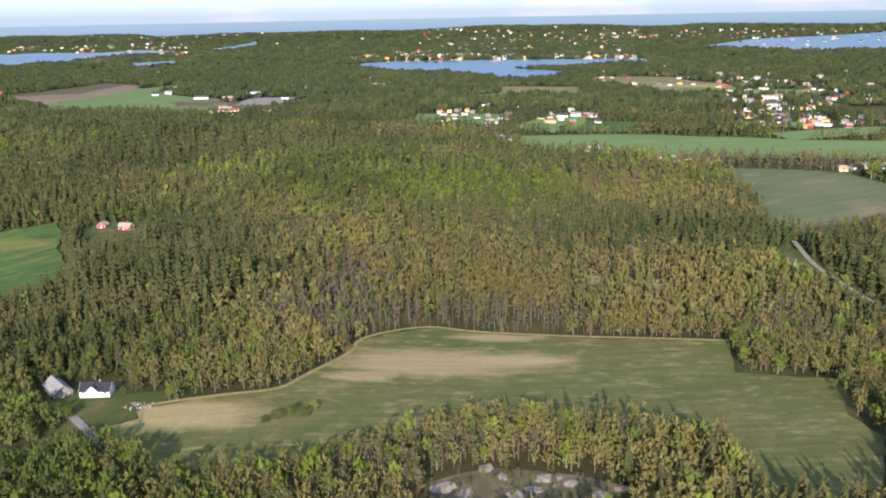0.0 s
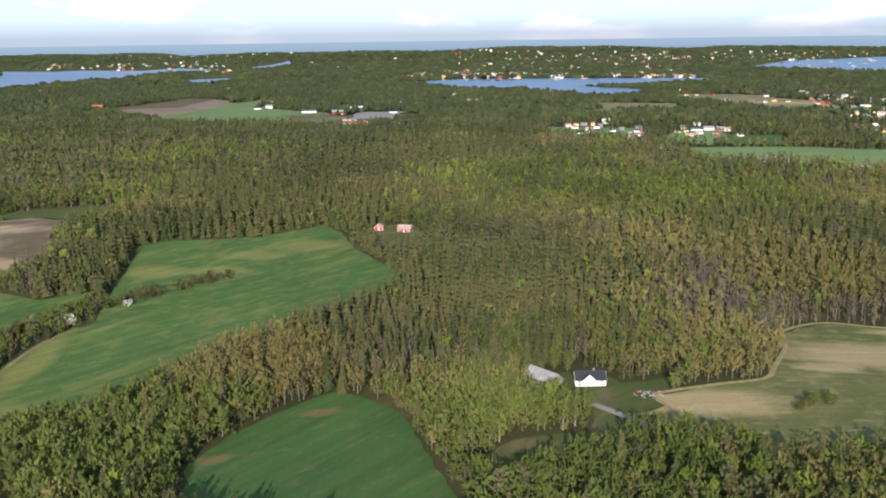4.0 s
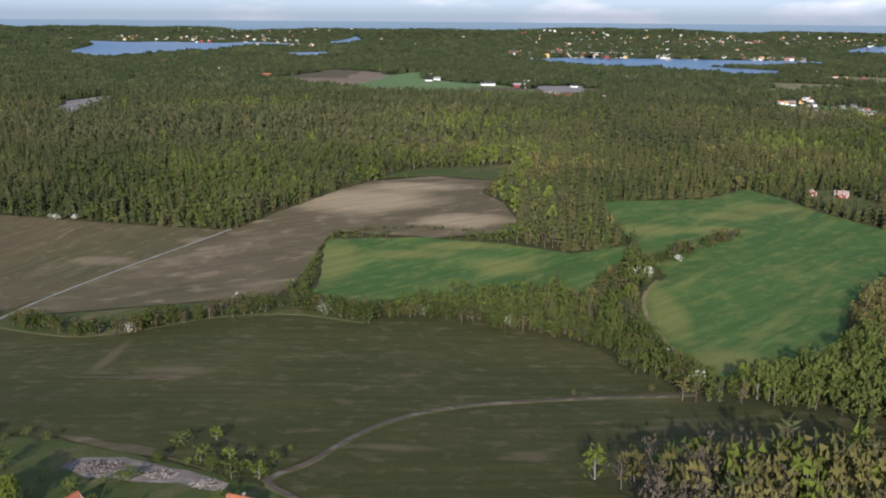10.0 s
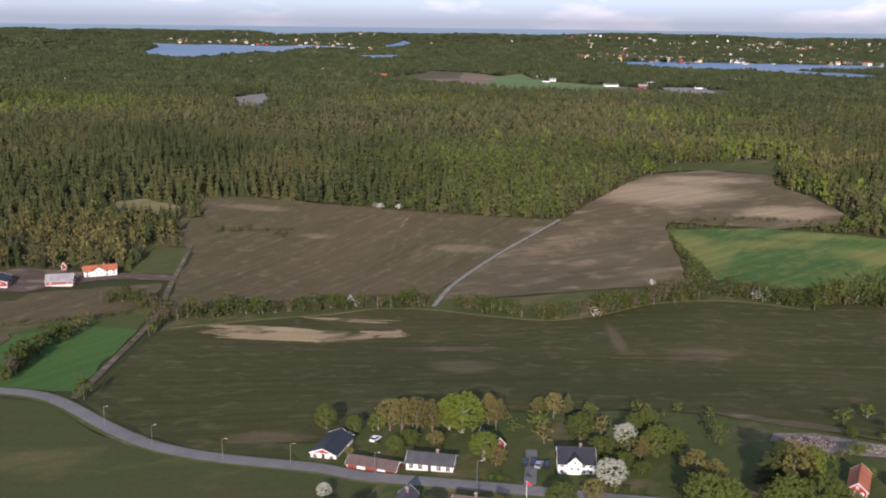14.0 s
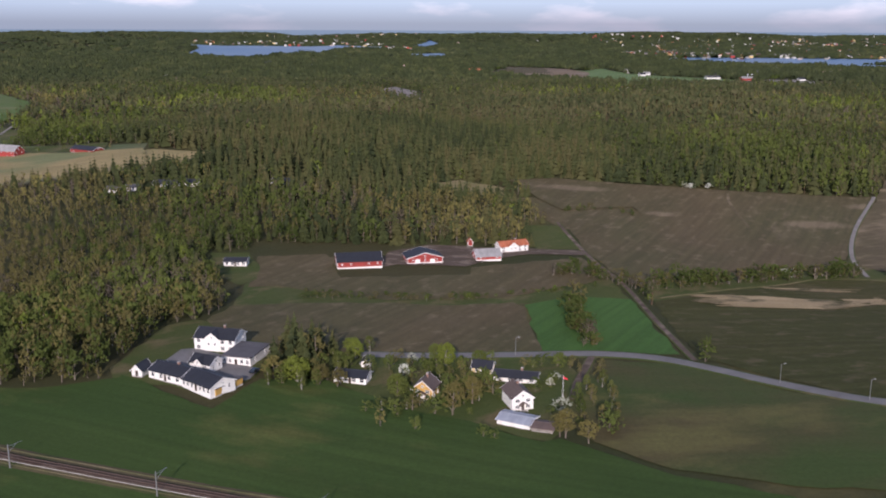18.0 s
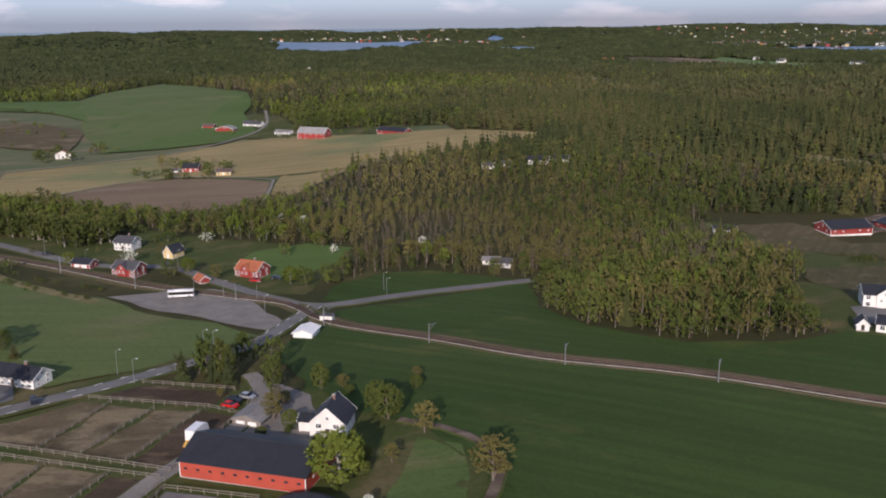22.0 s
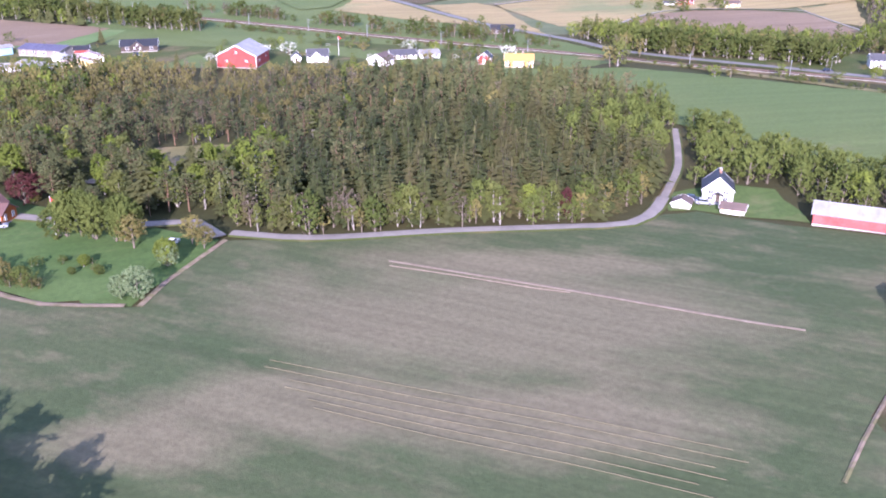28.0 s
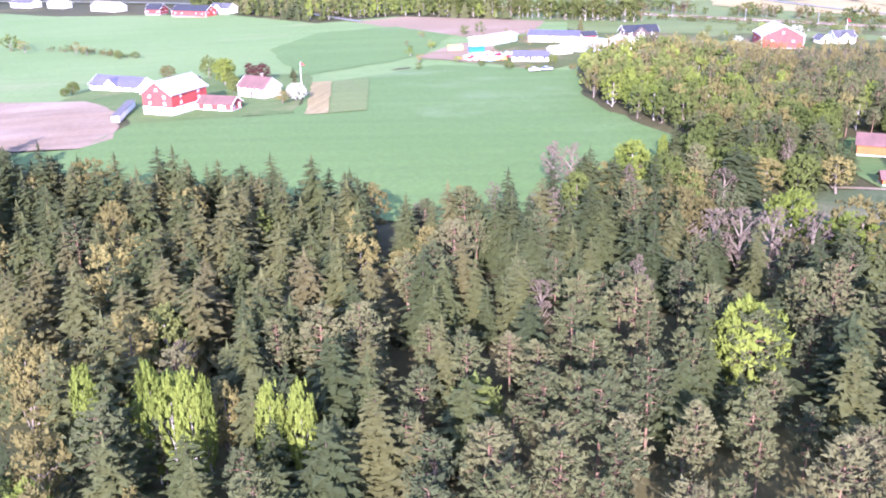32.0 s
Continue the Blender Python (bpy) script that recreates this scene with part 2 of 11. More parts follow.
M = {
    "crop_tan": crop("sprouting_field", (0.098, 0.116, 0.034), (0.125, 0.128, 0.043), (0.20, 0.17, 0.075), 0.24, 4, blots=((-4.5, 270.2, 27, 11), (-26.4, 256.5, 9, 4), (24.2, 273.9, 15, 5), (16.5, 296, 14, 3.5), (-71, 228.5, 20, 9)), blot=(0.37, 0.29, 0.145)),
    "crop_tan2": crop("pale_sprouting_field", (0.058, 0.082, 0.034), (0.076, 0.095, 0.042), (0.13, 0.122, 0.068), 0.30, -22, 0.9, 0.02, rowmix=0.09, blots=((-994, 73.5, 27, 13), (-1014, 52, 15, 5.5), (-989.6, 49.2, 17, 6.5), (-988.5, 88.7, 18, 4), (-1029, 44.7, 9, 4)), blot=(0.172, 0.150, 0.090)),
    "crop_bright": crop("bright_field", (0.115, 0.185, 0.06), (0.14, 0.205, 0.073), (0.18, 0.21, 0.095), 0.15, 8, rowmix=0.06),
    "crop_light": crop("light_green_field", (0.13, 0.205, 0.066), (0.148, 0.22, 0.078), (0.19, 0.235, 0.10), 0.15, 8, rowmix=0.06),
    "crop_grey": crop("grey_green_field", (0.10, 0.13, 0.06), (0.14, 0.15, 0.075), (0.22, 0.18, 0.11), 0.3, 30),
    "crop_green": crop("grain_field", (0.050, 0.106, 0.026), (0.064, 0.124, 0.030), (0.135, 0.165, 0.045), 0.20, 38, 0.35, 0.024, long=1.9, blots=((-333.9, 341.3, 13, 9), (-372.7, 356.5, 16, 5), (-403, 347.8, 10, 20), (-352.7, 366.2, 14, 5), (-281.3, 290.9, 6, 25), (-273.4, 250.1, 11, 9), (-240.8, 384.8, 14, 6), (-204, 422.7, 15, 9), (-228.8, 407, 15, 6), (-268, 386, 12, 8)), blot=(0.175, 0.180, 0.052)),
    "crop_plain": crop("even_grain_field", (0.046, 0.102, 0.026), (0.057, 0.116, 0.030), (0.09, 0.12, 0.04), 0.08, 50, 0.35, 0.03, blots=((-199.5, 206.7, 4, 2.6), (-176, 233.3, 5, 2.4)), blot=(0.16, 0.125, 0.05)),
    "lawn": crop("mown_lawn", (0.075, 0.12, 0.033), (0.095, 0.14, 0.042), (0.15, 0.16, 0.065), 0.25, 20, 0.6, 0.06, rowmix=0.06),
    "lawn_fresh": crop("fresh_lawn", (0.066, 0.118, 0.032), (0.085, 0.134, 0.04), (0.13, 0.145, 0.058), 0.25, 20, 0.6, 0.06, rowmix=0.06),
    "straw": crop("pale_straw_plot", (0.31, 0.255, 0.115), (0.27, 0.23, 0.105), (0.35, 0.295, 0.15), 0.2, 80, 0.6, 0.08),
    "plot_tan": crop("tan_plot", (0.25, 0.20, 0.088), (0.22, 0.18, 0.08), (0.28, 0.23, 0.12), 0.2, 80, 0.6, 0.08),
    "crop_green2": crop("dull_green_field", (0.10, 0.142, 0.045), (0.12, 0.153, 0.05), (0.18, 0.17, 0.08), 0.2, 10, rowmix=0.07),
    "crop_dark": crop("olive_field", (0.052, 0.056, 0.0155), (0.066, 0.063, 0.019), (0.088, 0.075, 0.032), 0.10, 6, 0.4, 0.014, blots=((-429, 228.6, 9, 3.5), (-533.8, 163, 7, 3), (-451.5, 241, 1.8, 14), (-494.9, 213.6, 8, 5), (-337, 179.6, 5, 2.6), (-367, 181.5, 8, 1.8)), blot=(0.13, 0.105, 0.055)),
    "crop_deep": crop("deep_grass_field", (0.030, 0.055, 0.012), (0.038, 0.064, 0.014), (0.09, 0.098, 0.024), 0.25, -21, 0.5, 0.02),
    "crop_deep2": crop("even_grass_field", (0.040, 0.074, 0.016), (0.050, 0.084, 0.019), (0.10, 0.11, 0.03), 0.2, -21, 0.5, 0.02),
    "crop_vivid": crop("vivid_grass_field", (0.05, 0.12, 0.025), (0.06, 0.13, 0.03), (0.12, 0.14, 0.045), 0.1, 60),
    "crop_vivid2": crop("fresh_green_field", (0.084, 0.146, 0.041), (0.094, 0.157, 0.047), (0.135, 0.19, 0.085), 0.15, 5, 0.3, rowmix=0.05),
    "crop_hill": crop("hillside_grass_field", (0.08, 0.135, 0.034), (0.095, 0.15, 0.04), (0.13, 0.17, 0.06), 0.15, 12, rowmix=0.05),
    "crop_m1": crop("tan_green_field", (0.27, 0.22, 0.10), (0.34, 0.265, 0.125), (0.19, 0.205, 0.09), 0.35, 18),
    "pasture": crop("pasture_grass", (0.052, 0.080, 0.021), (0.088, 0.072, 0.031), (0.125, 0.115, 0.04), 0.3, 0, 0.5, 0.02, rowmix=0.05),
    "soil": crop("ploughed_soil", (0.112, 0.087, 0.045), (0.092, 0.082, 0.038), (0.135, 0.108, 0.062), 0.2, 63, blots=((-494, 348, 12, 4.5), (-554.7, 353, 6, 3), (-587, 385.5, 14, 4), (-461, 376, 9, 4)), blot=(0.20, 0.155, 0.095)),
    "soil_pale": crop("pale_ploughed_soil", (0.125, 0.098, 0.056), (0.105, 0.088, 0.046), (0.20, 0.155, 0.095), 0.24, 25, 0.5, 0.018, blots=((-397, 435.7, 30, 19), (-349, 401.5, 19, 9), (-375, 462.8, 22, 9)), blot=(0.35, 0.27, 0.165)),
    "soil_pink": crop("pinkish_soil", (0.20, 0.145, 0.092), (0.225, 0.165, 0.106), (0.28, 0.22, 0.165), 0.3, 15),
    "soil_dark": crop("trampled_earth", (0.06, 0.042, 0.028), (0.092, 0.065, 0.042), (0.165, 0.118, 0.076), 0.4, 0, 0.5, 0.07, rowmix=0.05),
    "soil_tan": crop("dry_trampled_earth", (0.150, 0.113, 0.066), (0.086, 0.070, 0.040), (0.235, 0.185, 0.11), 0.5, 0, 0.5, 0.09, rowmix=0.05),
    "dirt": crop("rutted_dirt", (0.125, 0.095, 0.072), (0.09, 0.068, 0.05), (0.21, 0.165, 0.125), 0.4, 0, 0.6, 0.12, rowmix=0.05),
    "grass": crop("rough_grass", (0.060, 0.083, 0.021), (0.076, 0.088, 0.027), (0.14, 0.115, 0.055), 0.34, 40, 0.5, 0.05, rowmix=0.05),
    "farmgrass": crop("weedy_farm_grass", (0.040, 0.058, 0.017), (0.055, 0.062, 0.022), (0.105, 0.082, 0.045), 0.42, 40, 0.5, 0.09, rowmix=0.05),
    "rowpale": crop("faint_drilled_soil", (0.150, 0.134, 0.080), (0.135, 0.125, 0.074), (0.165, 0.145, 0.088), 0.3, 0, 0.6, 0.2, rowmix=0.05),
    "trackpale": crop("pale_wheel_track_soil", (0.26, 0.205, 0.150), (0.23, 0.18, 0.13), (0.31, 0.25, 0.19), 0.3, 0, 0.6, 0.2, rowmix=0.05),
    "grass_dry": crop("dry_grass", (0.20, 0.17, 0.08), (0.14, 0.14, 0.055), (0.27, 0.21, 0.12), 0.4, 40, 0.5, 0.04, rowmix=0.05),
    "rock": crop("bare_rock", (0.30, 0.27, 0.24), (0.22, 0.19, 0.17), (0.12, 0.11, 0.08), 0.3, 40, 0.5, 0.05, rowmix=0.1),
    "ledge": crop("mossy_rock_ledge", (0.15, 0.125, 0.075), (0.10, 0.10, 0.042), (0.20, 0.165, 0.115), 0.5, 40, 0.5, 0.09, rowmix=0.1),
    "sand": crop("arena_sand", (0.20, 0.185, 0.175), (0.17, 0.155, 0.145), (0.25, 0.23, 0.21), 0.2, 0, 0.5, 0.08, rowmix=0.04),
    "rubble": crop("rubble_ground", (0.22, 0.18, 0.15), (0.15, 0.125, 0.10), (0.32, 0.27, 0.22), 0.4, 0, 0.6, 0.15, rowmix=0.05),
    "sandpatch": crop("sandy_patch", (0.42, 0.32, 0.175), (0.35, 0.265, 0.145), (0.10, 0.09, 0.045), 0.45, 6, 0.4, 0.06),
    "stony": crop("stony_bank", (0.27, 0.205, 0.15), (0.19, 0.15, 0.10), (0.16, 0.15, 0.07), 0.4, 0, 0.8, 0.3, rowmix=0.1),
    "verge": crop("dry_rail_bank", (0.085, 0.075, 0.036), (0.11, 0.085, 0.046), (0.05, 0.065, 0.022), 0.4, 0, 0.6, 0.08, rowmix=0.05),
    "gravel": plain("gravel", (0.25, 0.225, 0.195), 0.95, 0.3, 0.25, bump=0.03),
    "asphalt": plain("worn_asphalt", (0.175, 0.168, 0.158), 0.9, 0.25, 0.2, bump=0.01),
    "floor": crop("forest_floor", (0.042, 0.048, 0.017), (0.06, 0.055, 0.022), (0.10, 0.09, 0.034), 0.3, 30, 0.5, 0.012, rowmix=0.05),
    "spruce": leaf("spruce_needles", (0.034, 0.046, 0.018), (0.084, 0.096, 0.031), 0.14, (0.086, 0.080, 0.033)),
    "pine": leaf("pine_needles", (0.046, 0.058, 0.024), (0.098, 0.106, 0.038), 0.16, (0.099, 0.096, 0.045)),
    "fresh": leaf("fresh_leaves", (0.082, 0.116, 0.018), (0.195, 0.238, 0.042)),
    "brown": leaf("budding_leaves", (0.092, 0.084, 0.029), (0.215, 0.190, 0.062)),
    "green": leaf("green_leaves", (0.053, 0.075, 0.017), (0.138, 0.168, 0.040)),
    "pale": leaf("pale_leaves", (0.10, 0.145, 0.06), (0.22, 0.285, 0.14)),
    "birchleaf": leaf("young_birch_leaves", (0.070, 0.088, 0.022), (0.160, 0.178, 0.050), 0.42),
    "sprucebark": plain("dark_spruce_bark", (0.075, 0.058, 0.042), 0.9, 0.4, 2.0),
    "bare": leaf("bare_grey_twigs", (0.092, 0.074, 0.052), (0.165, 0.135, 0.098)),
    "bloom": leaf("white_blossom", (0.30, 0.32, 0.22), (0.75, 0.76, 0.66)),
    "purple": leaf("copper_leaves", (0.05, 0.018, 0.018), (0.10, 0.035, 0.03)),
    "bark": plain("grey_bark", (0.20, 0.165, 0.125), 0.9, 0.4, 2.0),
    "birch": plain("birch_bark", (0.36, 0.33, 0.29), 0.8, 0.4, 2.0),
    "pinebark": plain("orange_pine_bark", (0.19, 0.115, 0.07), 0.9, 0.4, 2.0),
}
wm, wn_, wl_, wp = nodes_of("lake_water")
wp.inputs["Base Color"].default_value, wp.inputs["Roughness"].default_value = (0.035, 0.085, 0.17, 1), 0.3
wp.inputs["Specular IOR Level"].default_value = 0.12
wp.inputs["IOR"].default_value = 1.33
bump_node(wn_, wl_, wp, noise_node(wn_, wl_, 0.25, 4, 0.6), 0.35, 0.5)
M["water"] = wm


# ---- land ----
# low rises and dips of the country: x, y, radius, height
HILLS = [
    (-1120, 130, 150, 1.3), (-930, 130, 150, 1.6), (-740, 130, 150, -1.1), (-550, 130, 150, 2.1), (-360, 130, 150, 3.4),
    (20, 130, 150, 7.6), (-740, 290, 150, -3.4), (-550, 290, 150, -5.0), (-360, 290, 150, -7.8), (-170, 290, 150, -1.6),
    (20, 290, 150, -6.5), (-1120, 450, 150, 5.1), (-930, 450, 150, -3.7), (-740, 450, 150, 10.3), (-550, 450, 150, 2.1),
    (-360, 450, 150, 3.0), (-170, 450, 150, 4.1), (20, 450, 150, 5.2), (-900, 750, 260, 10.3), (-600, 750, 260, 6.1),
    (-250, 750, 260, 7.7), (100, 750, 260, -1.0), (-600, 1300, 400, 5.7), (-100, 1300, 400, 2.4),
    (-692, 172, 40, 0.9), (-1230, 125, 62, 1.7), (-1230, 190, 62, 0.3), (-1165, 125, 62, 1.0), (-1165, 190, 62, -0.3), (-1165, 255, 62, 0.4), (-1100, 255, 62, 1.2),
    (-1035, 60, 62, 0.4), (-1035, 125, 62, 1.3), (-970, 60, 62, -0.7), (-970, 125, 62, -1.2), (-905, 60, 62, 0.5), (-905, 125, 62, 1.4),
    (-905, 190, 62, 1.0), (-840, 60, 62, 0.3), (-840, 125, 62, 0.7), (-840, 190, 62, -0.6), (-840, 255, 62, 0.5), (-775, 60, 62, 1.7),
    (-775, 125, 62, 2.1), (-775, 190, 62, -0.7), (-710, 190, 62, 1.9), (-645, 125, 62, -0.6), (-580, 190, 62, -0.9), (-515, 125, 62, 0.7),
    (-515, 190, 62, 0.6), (-515, 255, 62, -2.1), (-515, 320, 62, -2.2), (-450, 125, 62, 2.2), (-450, 255, 62, 1.0), (-450, 385, 62, -1.9),
    (-385, 320, 62, -0.3), (-320, 190, 62, -1.9), (-320, 255, 62, -2.0), (-255, 255, 62, -2.3), (-255, 385, 62, -0.5), (-190, 385, 62, -0.9),
    (-190, 450, 62, -1.3), (-125, 255, 62, 2.2), (-125, 450, 62, -1.0), (-60, 255, 62, 2.6), (-60, 320, 62, 2.0), (5, 320, 62, -0.3),
]
# long ridges far off: x, y, half length, half width, height
RIDGES = [
    (-2150, 4100, 420, 260, 24), (-1900, 2650, 520, 260, 30), (-2600, 3300, 700, 300, 24), (-300, 3900, 700, 300, 24), (500, 4200, 900, 260, 22), (1500, 3900, 600, 300, 22),
    (-1100, 4200, 600, 260, 20), (2300, 3300, 500, 400, 26), (-50, 3300, 260, 200, 10), (1300, 1700, 400, 300, 14), (-1500, 1500, 500, 400, 12),
]


def land(x, y):
    """The height of the ground at x, y (numbers or arrays)."""
    z = 0.0 * x
    for cx, cy, r, a in HILLS:
        z = z + a * np.exp(-((x - cx) ** 2 + (y - cy) ** 2) / r ** 2)
    for cx, cy, rx, ry, a in RIDGES:
        z = z + a * np.exp(-((x - cx) / rx) ** 2 - ((y - cy) / ry) ** 2)
    far = np.clip((y - 3400) / 1200, 0, 1)
    return z + far * far * (20 + 15 * np.sin(x * 0.0041) * np.sin(x * 0.0017 + 1) + 5 * np.sin(x * 0.011))


def mesh_of(name, verts, faces, mats, index=None, smooth=False):
    me = bpy.data.meshes.new(name)
    me.from_pydata(verts, [], faces)
    for m in mats:
        me.materials.append(m)
    if index is not None:
        me.polygons.foreach_set("material_index", index)
    if smooth:
        me.polygons.foreach_set("use_smooth", [True] * len(me.polygons))
    me.update()
    return me


def ticks(lo, hi, a, b, fine, grow):
    """Coordinates from lo to hi: even steps between a and b, growing ones outside."""
    mid = list(np.arange(a, b + 0.1, fine))
    up, s = [], fine
    while (up[-1] if up else b) < hi:
        s *= grow
        up.append(min((up[-1] if up else b) + s, hi))
    dn, s = [], fine
    while (dn[-1] if dn else a) > lo:
        s *= grow
        dn.append(max((dn[-1] if dn else a) - s, lo))
    return dn[::-1] + mid + up


gx, gy = ticks(-5600, 4700, -1300, 300, 16, 1.08), ticks(-1500, 4850, 0, 640, 16, 1.04)
GX, GY = np.meshgrid(np.array(gx), np.array(gy))
GZ = land(GX, GY)
nx = len(gx)
ground = new("ground", mesh_of("ground", np.stack([GX, GY, GZ], -1).reshape(-1, 3).tolist(), [(j * nx + i, j * nx + i + 1, j * nx + nx + i + 1, j * nx + nx + i) for j in range(len(gy) - 1) for i in range(nx - 1)], [M["floor"]], smooth=True))
tagged(ground, "wooded and grassy rolling ground with dark forest floor", "ground", kind="structure")

OPEN, WAYS, BELTS = [], [], []


def drape(name, label, mat, pts, lift=0.14, category="field", kind="structure"):
    """A patch of land that follows the ground, lifted a hand's width over it."""
    bm = bmesh.new()
    bm.faces.new([bm.verts.new((x, y, 0)) for x, y in pts])
    bmesh.ops.triangulate(bm, faces=bm.faces[:])
    xs, ys = [q[0] for q in pts], [q[1] for q in pts]
    step = max(14.0, max(max(xs) - min(xs), max(ys) - min(ys)) / 24)
    for k, lo, hi in ((0, min(xs), max(xs)), (1, min(ys), max(ys))):
        c = (math.floor(lo / step) + 1) * step
        while c < hi:
            bmesh.ops.bisect_plane(bm, geom=bm.verts[:] + bm.edges[:] + bm.faces[:], plane_co=(c, c, 0), plane_no=(1, 0, 0) if k == 0 else (0, 1, 0))
            c += step
    for v in bm.verts:
        v.co.z = float(land(v.co.x, v.co.y)) + lift + max(0.0, v.co.y - 450) * 0.0012 + (0.5 * min(1.0, max(0.0, (v.co.y - 330) / 60)) if name != "rough_meadow" else 0.0)
    for f in bm.faces:
        if f.normal.z < 0:
            f.normal_flip()
        f.smooth = True
    me = bpy.data.meshes.new(name)
    bm.to_mesh(me)
    bm.free()
    me.materials.append(mat)
    return tagged(new(name, me), label, category, kind=kind)


def ragged(pts, size, seed):
    """The outline with its long sides broken into uneven steps."""
    rnd, out = random.Random(seed), []
    for (x0, y0), (x1, y1) in zip(pts, pts[1:] + pts[:1]):
        d = math.hypot(x1 - x0, y1 - y0)
        k = max(1, int(d / (size * 6)))
        for i in range(k):
            f, w = i / k, (rnd.uniform(-size, size) if i else 0)
            out.append((x0 + (x1 - x0) * f - (y1 - y0) / d * w, y0 + (y1 - y0) * f + (x1 - x0) / d * w))
    return out


def area(name, mat, label, pts):
    OPEN.append(np.array(pts))
    lift = {"garden": 0.10, "meadow": 0.12, "yard": 0.22, "farmyard": 0.24, "paddock": 0.2, "grass_strip": 0.3, "bare_patch": 0.3, "rough_meadow": 0.04}.get(name, 0.15)
    if max(abs(p[1]) for p in pts) < 600:
        pts = ragged(ragged(pts, 1.0, len(OPEN)), 0.25, 3) if name == "bare_patch" else ragged(pts, 0.25 if name == "grass_strip" else 0.7, len(OPEN))
    else:
        pts = ragged(pts, 5.0, len(OPEN))
    drape(name, label, M[mat], pts, lift + (len(OPEN) % 7) * 0.008, name)


def curve_of(pts, step=4.0):
    """A smooth line through the points (Catmull-Rom), as points about step apart."""
    q = [Vector((*pts[0], 0)) * 2 - Vector((*pts[1], 0))] + [Vector((*p, 0)) for p in pts] + [Vector((*pts[-1], 0)) * 2 - Vector((*pts[-2], 0))]
    out = []
    for i in range(1, len(q) - 2):
        k = max(1, int((q[i + 1] - q[i]).length / step))
        for j in range(k):
            t = j / k
            out.append(0.5 * (2 * q[i] + (q[i + 1] - q[i - 1]) * t + (2 * q[i - 1] - 5 * q[i] + 4 * q[i + 1] - q[i + 2]) * t ** 2 + (3 * q[i] - q[i - 1] - 3 * q[i + 1] + q[i + 2]) * t ** 3))
    out.append(q[-2])
    return [(v.x, v.y) for v in out]


def ribbon(name, mats, line, profile, label="", category="", kind="structure"):
    """A band along a line: profile holds (offset, height, material) across it, left to right."""
    verts, faces, idx, n = [], [], [], len(profile)
    for i, (x, y) in enumerate(line):
        a, b = line[max(i - 1, 0)], line[min(i + 1, len(line) - 1)]
        d = math.hypot(b[0] - a[0], b[1] - a[1]) or 1.0
        nx_, ny_ = -(b[1] - a[1]) / d, (b[0] - a[0]) / d
        z = float(land(x, y)) + max(0.0, y - 450) * 0.0012 + 0.55 * min(1.0, max(0.0, (y - 330) / 60))
        for o, hgt, _ in profile:
            verts.append((x + nx_ * o, y + ny_ * o, z + hgt))
    for i in range(len(line) - 1):
        for j in range(n - 1):
            faces.append((i * n + j, i * n + j + 1, i * n + n + j + 1, i * n + n + j)[::-1])
            idx.append(profile[j][2])
    return tagged(new(name, mesh_of(name, verts, faces, mats, idx)), label, category, kind=kind)


def road(name, mat, width, label, pts):
    line = curve_of(pts)
    WAYS.append((np.array(line[::2] + line[-1:]), width / 2 + 1.6))
    w, e = width / 2, 0.4 if name == "lane" else 0.8
    if name in ("verge", "track", "ditch"):
        WAYS.pop()
        ribbon(name, [M[mat]], line, [(w, 0.24, 0), (0, 0.3, 0), (-w, 0.24, 0)], label, name)
        return
    ribbon(name, [M[mat], M["grass"]], line, [(w + e, 0.2, 1), (w, 0.34, 0), (0, 0.38, 0), (-w, 0.34, 1), (-w - e, 0.2, 1)], label, "road")


def lake(label, pts):
    OPEN.append(np.array(pts))
    drape("lake", label, M["water"], pts, 1.5, "lake")


def hedge(kind, width, pts):
    BELTS.append((kind, width, curve_of(pts, 6.0)))


area("field", "crop_bright", "far meadow among villas", [(-35, 875), (45, 872), (64, 960), (-28, 975)])
area("field", "grass_dry", "far rocky clearing among houses", [(70, 1194), (168, 1161), (190, 1300), (85, 1330)])
area("field", "straw", "far pale building ground", [(285, 1279), (383, 1248), (400, 1300), (305, 1335)])
area("field", "crop_light", "far green field beside a town", [(374, 1164), (465, 1135), (490, 1190), (400, 1222)])
area("field", "crop_plain", "far dark green field behind a bright one", [(99, 822), (165, 811), (190, 890), (120, 905)])
area("field", "crop_light", "far green strip before a town", [(261, 837), (320, 823), (340, 862), (280, 880)])
area("field", "grass_dry", "far open ground by the shore", [(210, 1400), (330, 1360), (380, 1460), (250, 1510)])
area("rough_meadow", "crop_grey", "tan grassland round hill farms", [(-1150, 617), (-1124, 617), (-1062, 587), (-1004, 523), (-977, 460), (-965, 430), (-918, 460), (-908, 492), (-800, 470), (-780, 400), (-862, 351.8), (-861.9, 298.7), (-900, 290.9), (-945, 299.7), (-975, 291.8), (-1060, 344.2), (-1130, 460)])
area("rough_meadow", "crop_bright", "green slope beyond a red barn", [(-1483.1, 947.6), (-1332.4, 838.2), (-1182.1, 495.8), (-1258.6, 536.6)])
area("rough_meadow", "crop_m1", "tan slope beside a hill wood", [(-853.7, 437.1), (-790.8, 448.7), (-752.2, 430.4), (-763.1, 402.6), (-823.4, 398.6), (-839.8, 357.6), (-853.7, 312.1), (-863.8, 324.4), (-862.8, 362.3)])
area("field", "crop_deep2", "grass field between the station road and a wood", [(-818.5, 190.2), (-817.9, 203.7), (-807.2, 217.1), (-794.6, 220.5), (-786.7, 217.2), (-770.5, 211.8), (-788.2, 201.3), (-806.3, 191.6)])
